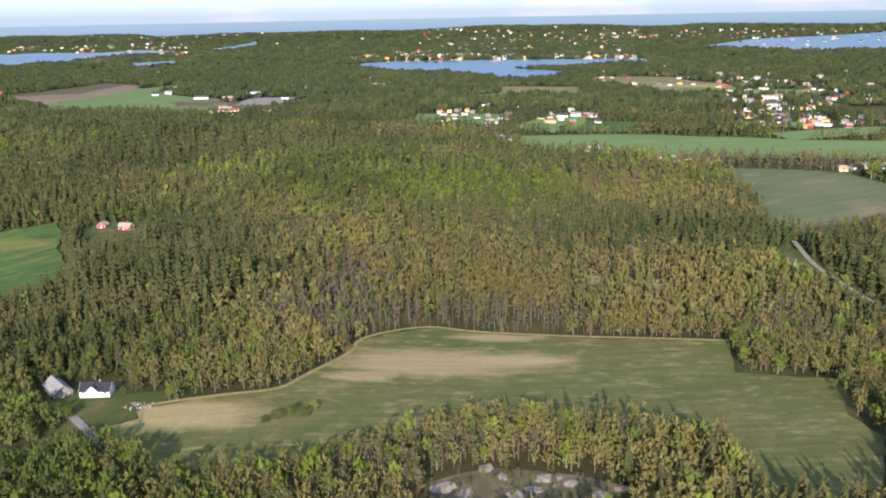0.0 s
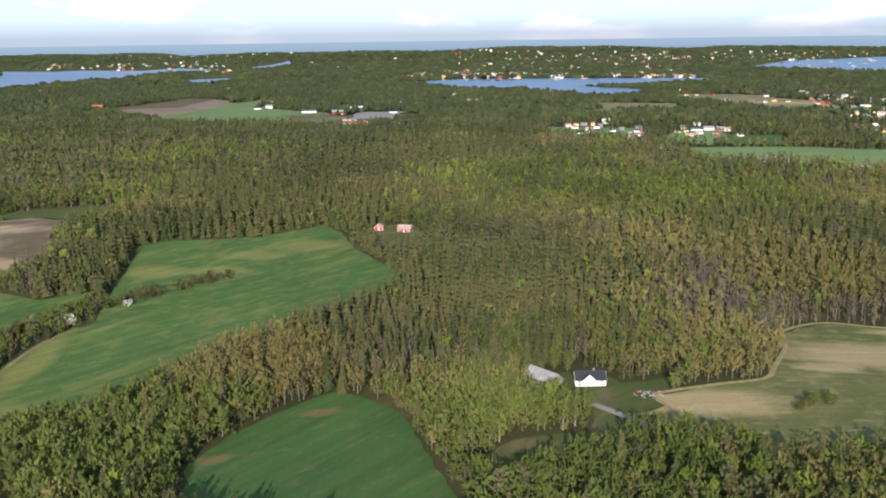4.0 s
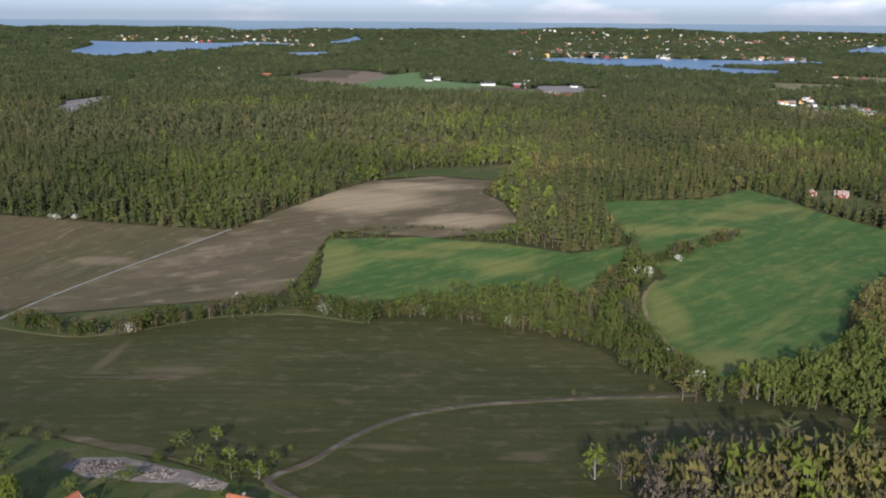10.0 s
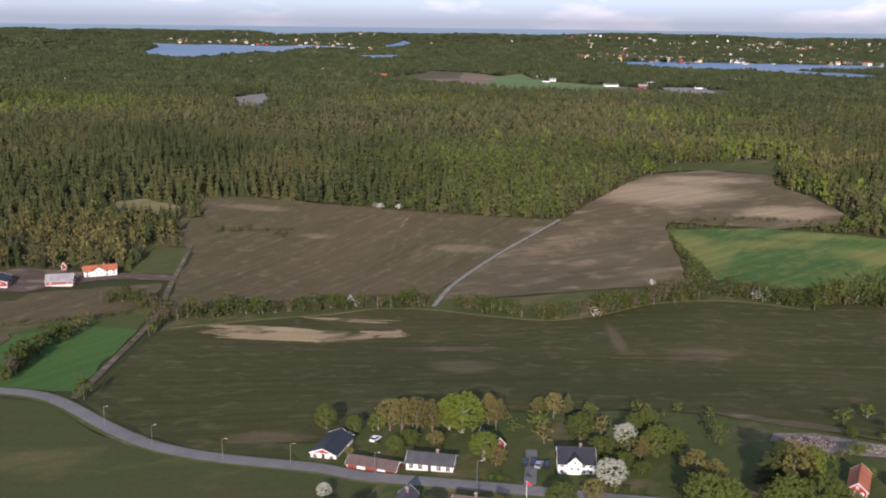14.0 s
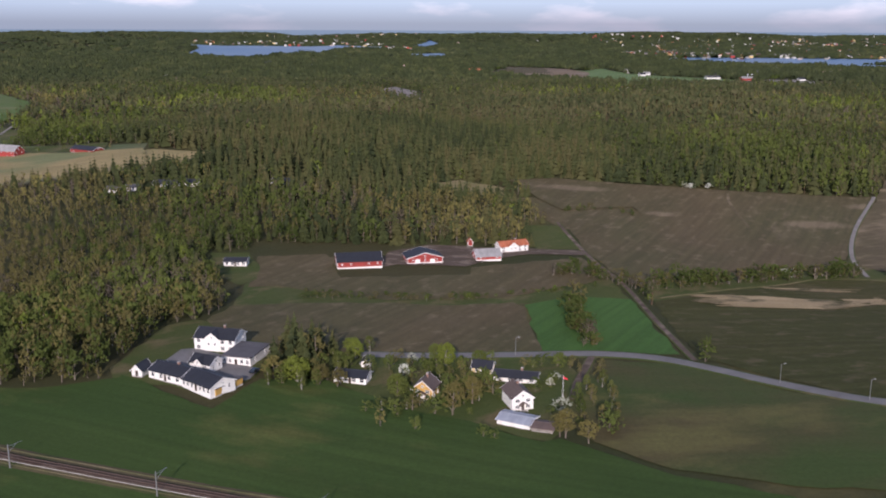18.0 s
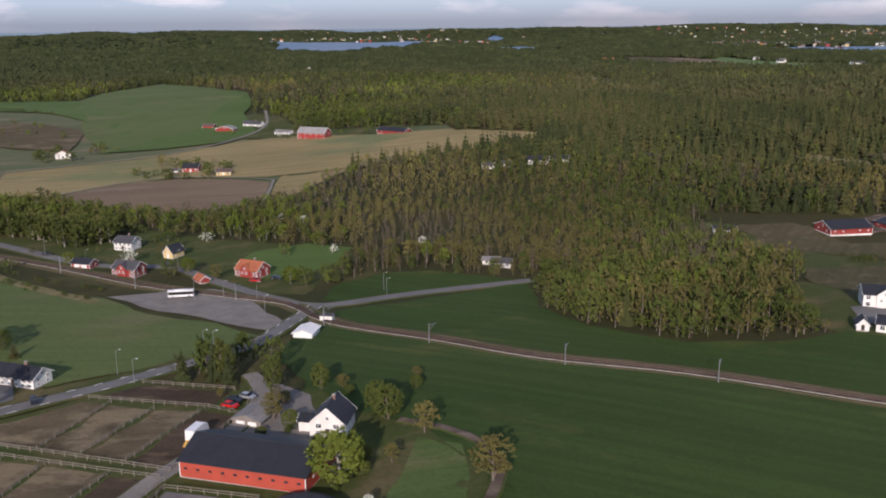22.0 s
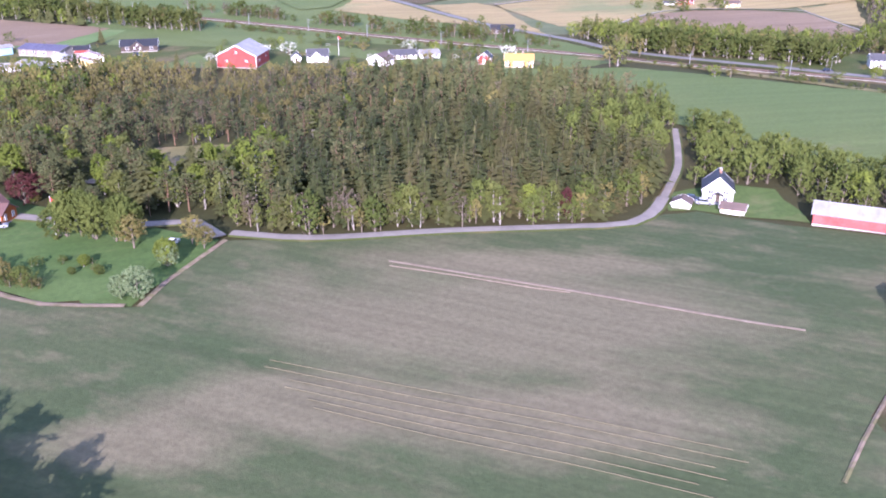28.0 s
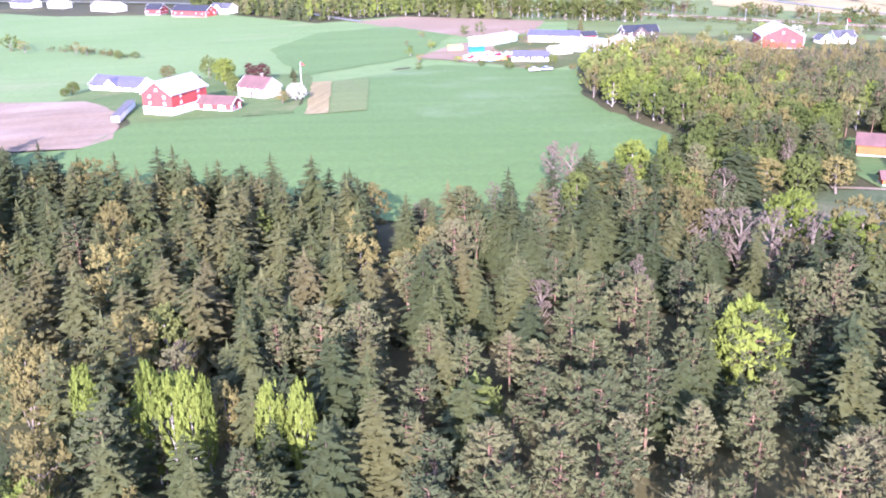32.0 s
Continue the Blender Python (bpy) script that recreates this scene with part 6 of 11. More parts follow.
def choose(x, y, seed):
    """Kind, height, width factor and tint for trees at x, y."""
    rs = np.random.RandomState(seed)
    n = len(x)
    w = np.zeros((n, 5))
    w[:, 0] = 0.25 + 1.3 * value_noise(x + 900, y, 90, 1) ** 2
    w[:, 1] = 0.15 + 1.1 * value_noise(x, y + 500, 110, 2) ** 2
    w[:, 2] = 0.12 + 1.0 * value_noise(x, y, 70, 3) ** 2
    w[:, 3] = 0.20 + 1.2 * value_noise(x + 300, y, 80, 4) ** 2
    w[:, 4] = 0.25 + 1.2 * value_noise(x, y + 200, 85, 5) ** 2
    for cx, cy, r, kind, a in STANDS:
        w[:, KINDS.index(kind)] += a * np.exp(-((x - cx) ** 2 + (y - cy) ** 2) / r ** 2)
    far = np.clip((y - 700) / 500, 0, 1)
    w[:, 0] += 1.6 * far
    w[:, 1] += 1.5 * far
    w[:, 2:4] *= (1 - 0.6 * far)[:, None]
    w[:, 3] *= np.where((x < -1000) & (y < 110), 0.6, 1.0)
    w = np.cumsum(w ** 3.4, 1)
    kind = (rs.rand(n)[:, None] * w[:, -1:] > w).sum(1)
    hgt = np.array([9.5, 8.5, 7.5, 7.5, 7.2])[kind] * rs.uniform(0.72, 1.15, n) * (0.85 + 0.3 * value_noise(x, y, 60, 6)) * np.where(y < 90, 1.05, 1.0) * (1 - 0.3 * np.exp(-((x + 930) ** 2 + (y - 135) ** 2) / 900.0)) * (1 - 0.36 * np.exp(-((x + 1050) ** 2 + (y - 175) ** 2) / 5200.0))
    fat = np.array([1.0, 1.05, 1.05, 1.0, 1.05])[kind] * rs.uniform(0.75, 1.1, n) * np.where(y < 90, 1.16, 1.1)
    hgt = hgt * (1 - 0.45 * np.exp(-((x + 1061) / 18) ** 2 - ((y - 208) / 28) ** 2))
    hgt = hgt * (1 - 0.25 * np.exp(-((x + 905) / 60) ** 2 - ((y - 262) / 22) ** 2))
    hgt = hgt * (1 + 0.85 * np.exp(-((x + 288) / 45) ** 2 - ((y - 152) / 25) ** 2))
    hgt = hgt * (1 - 0.46 * np.exp(-((x + 790) / 85) ** 2 - ((y - 285) / 90) ** 2))
    tall = 1.0 + 0.2 * np.clip((x + 620) / 120, 0, 1)
    hgt, fat = hgt * tall, fat * np.where(x > -930, 0.92, 1.0) / tall ** 0.7
    # belts between fields stay low and bushy
    for style, width, line in BELTS:
        if style in ("mixed", "low"):
            pts = np.array(line)
            w = np.nonzero((x > pts[:, 0].min() - 16) & (x < pts[:, 0].max() + 16) & (y > pts[:, 1].min() - 16) & (y < pts[:, 1].max() + 16))[0]
            if len(w):
                w = w[((x[w][:, None] - pts[:, 0]) ** 2 + (y[w][:, None] - pts[:, 1]) ** 2).min(1) < 13 ** 2]
                hgt[w], fat[w], kind[w] = hgt[w] * 0.55, fat[w] * 1.5, np.where(kind[w] < 2, 4, kind[w])
    veil = (kind == 3) & (value_noise(x + 40, y, 38, 11) + rs.uniform(-0.25, 0.25, n) > np.where(x < -1000, 0.84, np.where((x > -340) & (y < 200) & (x < -240), 0.52, 0.74)))
    kind = np.where(veil, KINDS.index("bare"), kind)
    kind = np.where((kind == 2) & (rs.rand(n) < np.where((x < -1000) & (y < 110), 0.15, 0.45)), KINDS.index("birchleaf"), kind)
    # painted into the tint: darkening with distance, cloud shade on the wood at -720
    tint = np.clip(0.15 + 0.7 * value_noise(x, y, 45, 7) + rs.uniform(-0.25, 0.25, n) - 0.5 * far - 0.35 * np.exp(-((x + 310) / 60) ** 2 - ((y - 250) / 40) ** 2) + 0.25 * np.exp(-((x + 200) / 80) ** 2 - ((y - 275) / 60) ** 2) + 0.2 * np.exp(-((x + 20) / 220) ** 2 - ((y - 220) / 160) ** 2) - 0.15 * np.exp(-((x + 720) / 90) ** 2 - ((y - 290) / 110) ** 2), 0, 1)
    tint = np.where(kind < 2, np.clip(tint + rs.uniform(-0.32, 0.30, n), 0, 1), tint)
    return hgt, fat, kind, tint


def scatter(x0, x1, y0, y1, step, seed, margin):
    """Jittered places for trees in the part of a block that the flight sees, off the open land."""
    rs = np.random.RandomState(seed)
    X, Y = np.meshgrid(np.arange(x0, x1, step), np.arange(y0, y1, step))
    x, y = X.ravel() + rs.uniform(-0.48, 0.48, X.size) * step, Y.ravel() + rs.uniform(-0.48, 0.48, X.size) * step
    near = np.interp(x, [-1250, -1150, -1120, -1070, -1035, -1012, -1000, -960, -880, -700, -500, -300, 0, 300], [12, 11, 6, 2, -16, -16, 18, 30, 45, 66, 84, 105, 140, 150])
    keep = (y > near) & (x < 0.53 * y + 25) & (x > np.where(y < 420, -1170 - 0.52 * y, -900 - 0.54 * y))
    x, y = x[keep], y[keep]
    ok = ~blocked(x, y, margin)
    return x[ok], y[ok]


def grow_woods():
    plan = ((-16, 78, 3.9, 0, 1.2, 1.0), (78, 300, 3.1, 1, 1.2, 1.0), (300, 560, 3.6, 2, 1.2, 1.0), (560, 1000, 5.6, 3, 2.5, 1.1), (1000, 2000, 11.6, 4, 4, 1.05), (2000, 4800, 26, 4, 8, 1.0))
    for k, (y0, y1, step, lod, margin, grow) in enumerate(plan):
        x, y = scatter(-1260 if y0 < 1000 else -3600, 420 if y0 < 600 else 2700, y0, y1, step, 50 + k, margin)
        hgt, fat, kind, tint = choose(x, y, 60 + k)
        if y0 < 560:
            rim = blocked(x, y, margin + 3.6)
            rs = np.random.RandomState(90 + k)
            hgt, fat = np.where(rim, hgt * rs.uniform(0.45, 1.0, len(x)), hgt), np.where(rim, fat * 1.25, fat)
        if lod == 4:
            hgt, fat = hgt * (0.9 if y0 < 2000 else 1.2), fat * step / 12.5 * 1.5 / (1.0 if y0 < 2000 else 1.2)
        if y0 == 78:
            w = (x < -1040) & (y < 122)
            wood("woodland", "mixed spring woodland of spruce, pine and budding birch", 0, (x[w], y[w], hgt[w], fat[w] * 1.1, kind[w], tint[w]))
            x, y, hgt, fat, kind, tint = x[~w], y[~w], hgt[~w], fat[~w], kind[~w], tint[~w]
            w = (y < 168) & ((x < -880) | (y < 118))
            wood("woodland", "mixed spring woodland of spruce, pine and budding birch", 5, (x[w], y[w], hgt[w], fat[w] * 1.03, kind[w], tint[w]))
            x, y, hgt, fat, kind, tint = x[~w], y[~w], hgt[~w], fat[~w], kind[~w], tint[~w]
        for a in range(2 if y0 in (78, 300) else 1):
            w = (x < -520) == bool(a) if y0 in (78, 300) else np.ones(len(x), bool)
            if w.any():
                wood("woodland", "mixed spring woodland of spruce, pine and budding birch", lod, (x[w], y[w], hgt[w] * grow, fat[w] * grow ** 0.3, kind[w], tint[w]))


def grow_hedges():
    for k, (style, width, line) in enumerate(BELTS):
        rs = np.random.RandomState(200 + k)
        pts = np.array(line)
        n = int(len(pts) * 6.0 / 2.0 * (0.9 if style == "edge" else 3.4 if style == "row" else 1.3 * max(1.0, width / 2.2)))
        i = rs.uniform(0, len(pts) - 1.001, n)
        a, b = pts[i.astype(int)], pts[i.astype(int) + 1]
        p = a + (b - a) * (i % 1)[:, None] + rs.normal(0, width * 0.36, (n, 2))
        kind = rs.choice(5, n, p={"mixed": (0, 0, 0.04, 0.56, 0.40), "low": (0, 0, 0.04, 0.46, 0.5), "bush": (0, 0, 0.2, 0.2, 0.6), "birch": (0, 0, 0.75, 0.05, 0.2), "edge": (0.3, 0.1, 0.3, 0.1, 0.2), "row": (0.72, 0, 0.1, 0.03, 0.15)}[style])
        kind = np.where((kind == 2) & (style in ("birch", "mixed")), KINDS.index("birchleaf"), kind)
        kind = np.where((kind == 3) & (style == "mixed") & (rs.rand(n) < 0.5), KINDS.index("bare"), kind)
        hgt = rs.uniform(*{"mixed": (2.4, 5.8), "low": (1.1, 2.4), "bush": (0.7, 1.6), "birch": (5.5, 8.5), "edge": (7.5, 10.5), "row": (1.9, 2.9)}[style], n)
        lod = 0 if style == "edge" else 5 if style == "row" else 1 if p[:, 1].mean() < 330 else 2
        wood("hedgerow", "uneven hedgerow of budding shrubs and small trees", lod, (p[:, 0], p[:, 1], hgt, rs.uniform(1.0, 1.7, n) * (1.0 if style in ("birch", "edge") else 1.25), kind, rs.uniform(0.0, 0.3, n) + (0.35 if style == "row" else 0.0)), "hedge")


# ---- building blocks ----
def part(name, bm, material, parent, label="", smooth=False):
    """Links a bmesh (or mesh) as one mesh object under a thing or a part."""
    me = bm
    if isinstance(bm, bmesh.types.BMesh):
        me = bpy.data.meshes.new(name)
        bmesh.ops.recalc_face_normals(bm, faces=bm.faces[:])
        bm.to_mesh(me)
        bm.free()
        me.materials.append(material)
        if smooth:
            me.polygons.foreach_set("use_smooth", [True] * len(me.polygons))
    ob = new(name, me)
    ob.parent = parent
    if label:
        ob["label"] = label
    return ob


def thing(name, label, category, x, y, z, turn=0.0, group=""):
    ob = new(name)
    ob.empty_display_size = 0.5
    ob.matrix_basis = pose(x, y, z, 0, 0, turn)
    return tagged(ob, label, category, group)


def boxes(*dims):
    """A bmesh of boxes (x0, x1, y0, y1, z0, z1)."""
    bm = bmesh.new()
    for x0, x1, y0, y1, z0, z1 in dims:
        v = [bm.verts.new(p) for p in ((x0, y0, z0), (x1, y0, z0), (x1, y1, z0), (x0, y1, z0), (x0, y0, z1), (x1, y0, z1), (x1, y1, z1), (x0, y1, z1))]
        for f in ((3, 2, 1, 0), (4, 5, 6, 7), (0, 1, 5, 4), (1, 2, 6, 5), (2, 3, 7, 6), (3, 0, 4, 7)):
            bm.faces.new([v[i] for i in f])
    return bm


def prism(bm, outline, axis, a, b):
    """A closed prism: outline holds (u, z) points, pushed along axis 'x' or 'y' from a to b."""
    put = (lambda u, z, s: (s, u, z)) if axis == "x" else (lambda u, z, s: (u, s, z))
    lo, hi = [[bm.verts.new(put(u, z, s)) for u, z in outline] for s in (a, b)]
    n = len(outline)
    bm.faces.new(lo)
    bm.faces.new(hi[::-1])
    for i in range(n):
        bm.faces.new((lo[i], lo[(i + 1) % n], hi[(i + 1) % n], hi[i]))
    return bm


def pipe(bm, a, b, ra, rb, sides=8):
    a, b = Vector(a), Vector(b)
    d = (b - a).normalized()
    u = d.orthogonal().normalized()
    w = d.cross(u)
    ring = [[bm.verts.new(p + u * (r * math.cos(6.2832 * s / sides)) + w * (r * math.sin(6.2832 * s / sides))) for s in range(sides)] for p, r in ((a, ra), (b, rb))]
    for s in range(sides):
        t = (s + 1) % sides
        bm.faces.new((ring[0][s], ring[0][t], ring[1][t], ring[1][s]))
    bm.faces.new(ring[0][::-1])
    bm.faces.new(ring[1])
    return bm


def roof_mat(name, base, step=6.0, rough=0.7, metal=0.0, across=False, worn=0.25):
    """Roofing with courses or ribs of the given number to the metre, streaks and stains."""
    m, n, l, p = nodes_of(name)
    stain = ramp_node(n, l, noise_node(n, l, 0.5, 6, 0.65), [(0.3, 1 - worn), (0.7, 1.12)])
    streak = ramp_node(n, l, noise_node(n, l, 1.6, 3, 0.6, (1, 0.15, 0.3)), [(0.3, 1 - worn * 0.6), (0.7, 1.05)])
    c = mix_node(n, l, 1.0, mix_node(n, l, 1.0, base, stain, "MULTIPLY"), streak, "MULTIPLY")
    l.new(c, p.inputs["Base Color"])
    p.inputs["Roughness"].default_value, p.inputs["Metallic"].default_value = rough, metal
    co, wv = n.new("ShaderNodeTexCoord"), n.new("ShaderNodeTexWave")
    wv.bands_direction = "Z" if across else "X"
    wv.inputs["Scale"].default_value, wv.inputs["Distortion"].default_value = step / 6.2832 * 2, 0.4
    l.new(co.outputs["Object"], wv.inputs["Vector"])
    bump_node(n, l, p, wv.outputs[0], 0.5, 0.03)
    return m


M.update({
    "white": plain("white_painted_boards", (0.78, 0.77, 0.72), 0.6, 0.12, 0.8, spread=0.05),
    "red": plain("red_painted_boards", (0.34, 0.045, 0.035), 0.75, 0.25, 0.7, spread=0.12),
    "redfaded": plain("faded_red_boards", (0.50, 0.10, 0.09), 0.8, 0.4, 0.5),
    "redorange": plain("orange_red_boards", (0.45, 0.07, 0.04), 0.7, 0.2, 0.6),
    "orange": plain("orange_stained_boards", (0.34, 0.088, 0.012), 0.65, 0.2, 0.8),
    "ochre": plain("ochre_painted_boards", (0.55, 0.33, 0.08), 0.65, 0.18, 0.8),
    "yellow": plain("pale_yellow_boards", (0.70, 0.52, 0.22), 0.65, 0.15, 0.8),
    "cyan": plain("pale_blue_sheet", (0.32, 0.55, 0.70), 0.5, 0.15, 0.6),
    "bluewall": plain("blue_grey_boards", (0.30, 0.40, 0.50), 0.6, 0.2, 0.6),
    "greywood": plain("weathered_grey_boards", (0.28, 0.25, 0.22), 0.9, 0.4, 0.9),
    "brownwood": plain("dark_brown_boards", (0.07, 0.05, 0.04), 0.8, 0.3, 0.9),
    "canvas": plain("white_canvas", (0.82, 0.82, 0.80), 0.6, 0.08, 0.8),
    "concrete": plain("pale_concrete", (0.45, 0.43, 0.40), 0.9, 0.3, 0.8),
    "brick": plain("chimney_brick", (0.30, 0.17, 0.13), 0.9, 0.3, 2.0),
    "trim": plain("white_trim", (0.80, 0.79, 0.76), 0.55, 0.08, 1.0),
    "glass": plain("dark_window_glass", (0.03, 0.04, 0.05), 0.08, 0.1, 0.5),
    "black": roof_mat("black_roofing", (0.022, 0.024, 0.030), 5, 0.6, across=True),
    "darkroof": roof_mat("dark_grey_roofing", (0.075, 0.075, 0.08), 5, 0.7, across=True),
    "brownroof": roof_mat("brown_roofing", (0.12, 0.085, 0.07), 5, 0.75, across=True),
    "greyroof": roof_mat("grey_slate", (0.25, 0.245, 0.235), 5, 0.85, across=True, worn=0.35),
    "metal": roof_mat("grey_sheet_roof", (0.31, 0.305, 0.295), 6, 0.75, 0.0),
    "whitemetal": roof_mat("white_sheet_roof", (0.75, 0.76, 0.78), 6, 0.45, 0.1, worn=0.1),
    "blueroof": roof_mat("blue_grey_sheet_roof", (0.33, 0.36, 0.40), 6, 0.65, 0.0),
    "violetroof": roof_mat("violet_grey_sheet_roof", (0.085, 0.085, 0.135), 6, 0.9, 0.0),
    "flatroof": plain("roofing_felt", (0.10, 0.095, 0.10), 0.9, 0.25, 0.5),
    "tile": roof_mat("orange_tile", (0.42, 0.13, 0.06), 6, 0.8, across=True),
    "pinktile": roof_mat("pink_red_tile", (0.125, 0.066, 0.056), 6, 0.8, across=True),
    "pinkroof": roof_mat("pale_pink_roof", (0.42, 0.30, 0.26), 6, 0.8, across=True),
    "oldsheet": roof_mat("old_pale_sheet_roof", (0.36, 0.345, 0.325), 5, 0.85, 0.0, worn=0.42),
    "rust": roof_mat("rusty_sheet_roof", (0.30, 0.105, 0.05), 6, 0.85, 0.0, worn=0.5),
    "fencewood": plain("silvered_fence_wood", (0.27, 0.24, 0.19), 0.85, 0.35, 1.5),
    "railsteel": plain("rusty_rail", (0.16, 0.11, 0.085), 0.6, 0.3, 1.0, metal=0.4),
    "steel": plain("galvanised_steel", (0.35, 0.36, 0.36), 0.5, 0.2, 1.0, metal=0.6),
    "paleboard": plain("pale_fence_wood", (0.42, 0.36, 0.29), 0.85, 0.3, 1.5),
    "tyre": plain("tyre_rubber", (0.02, 0.02, 0.02), 0.9, 0.1, 2.0),
    "cardark": plain("dark_car_paint", (0.02, 0.025, 0.035), 0.25, 0.05, 1.0),
    "carred": plain("red_car_paint", (0.55, 0.02, 0.02), 0.25, 0.05, 1.0),
    "carpale": plain("silver_car_paint", (0.42, 0.44, 0.47), 0.3, 0.05, 1.0, metal=0.4),
    "carwhite": plain("white_car_paint", (0.80, 0.80, 0.80), 0.3, 0.05, 1.0),
    "tarp": plain("blue_tarpaulin", (0.02, 0.16, 0.60), 0.4, 0.3, 1.2, bump=0.05),
    "flagred": plain("red_cloth", (0.60, 0.03, 0.04), 0.8, 0.1, 1.0),
    "lampglass": plain("lamp_glass", (0.7, 0.7, 0.66), 0.3, 0.05, 1.0),
    "line": plain("road_paint", (0.70, 0.70, 0.68), 0.8, 0.2, 1.0),
    "stone": plain("grey_rock", (0.37, 0.31, 0.25), 0.95, 0.4, 0.5, bump=0.1),
})
KEPT, SOLID = {}, []


def kept(key, make):
    """The mesh made once for a key."""
    if key not in KEPT:
        KEPT[key] = make()
    return KEPT[key]


def mesh_from(bm, name, mat, smooth=False):
    me = bpy.data.meshes.new(name)
    bmesh.ops.recalc_face_normals(bm, faces=bm.faces[:])
    bm.to_mesh(me)
    bm.free()
    me.materials.append(mat)
    if smooth:
        me.polygons.foreach_set("use_smooth", [True] * len(me.polygons))
    return me


def frame_bm(w, hgt):
    """A casing with a mullion and a transom round an opening, front towards -y."""
    t = 0.07
    return boxes((-w / 2 - t, w / 2 + t, -0.05, 0.02, -hgt / 2 - t, -hgt / 2), (-w / 2 - t, w / 2 + t, -0.05, 0.02, hgt / 2, hgt / 2 + t), (-w / 2 - t, -w / 2, -0.05, 0.02, -hgt / 2, hgt / 2), (w / 2, w / 2 + t, -0.05, 0.02, -hgt / 2, hgt / 2), (-0.02, 0.02, -0.035, 0.02, -hgt / 2, hgt / 2), (-w / 2, -0.02, -0.035, 0.02, hgt * 0.12, hgt * 0.18), (0.02, w / 2, -0.035, 0.02, hgt * 0.12, hgt * 0.18))


def window(parent, x, y, z, w, hgt, turn):
    w, hgt = round(w * 5) / 5, round(hgt * 5) / 5
    fr = part("window", kept(("frame", w, hgt), lambda: mesh_from(frame_bm(w, hgt), "window", M["trim"])), None, parent)
    fr.matrix_basis = pose(x, y, z, 0, 0, turn)
    part("pane", kept(("pane", w, hgt), lambda: mesh_from(boxes((-w / 2, w / 2, -0.015, 0.015, -hgt / 2, hgt / 2)), "pane", M["glass"])), None, fr)


def slab_roof(bm, half, rise, a, b, axis, z, over=0.3, thick=0.1):
    """Two roof slabs over a span of 2 x half, along axis from a to b, eaves at height z."""
    k = rise / half
    for s in (-1, 1):
        e = half + over
        prism(bm, [(0, z + rise), (s * e, z - over * k), (s * e, z - over * k + thick), (0, z + rise + thick * 1.1)], axis, a - over, b + over)
    return bm


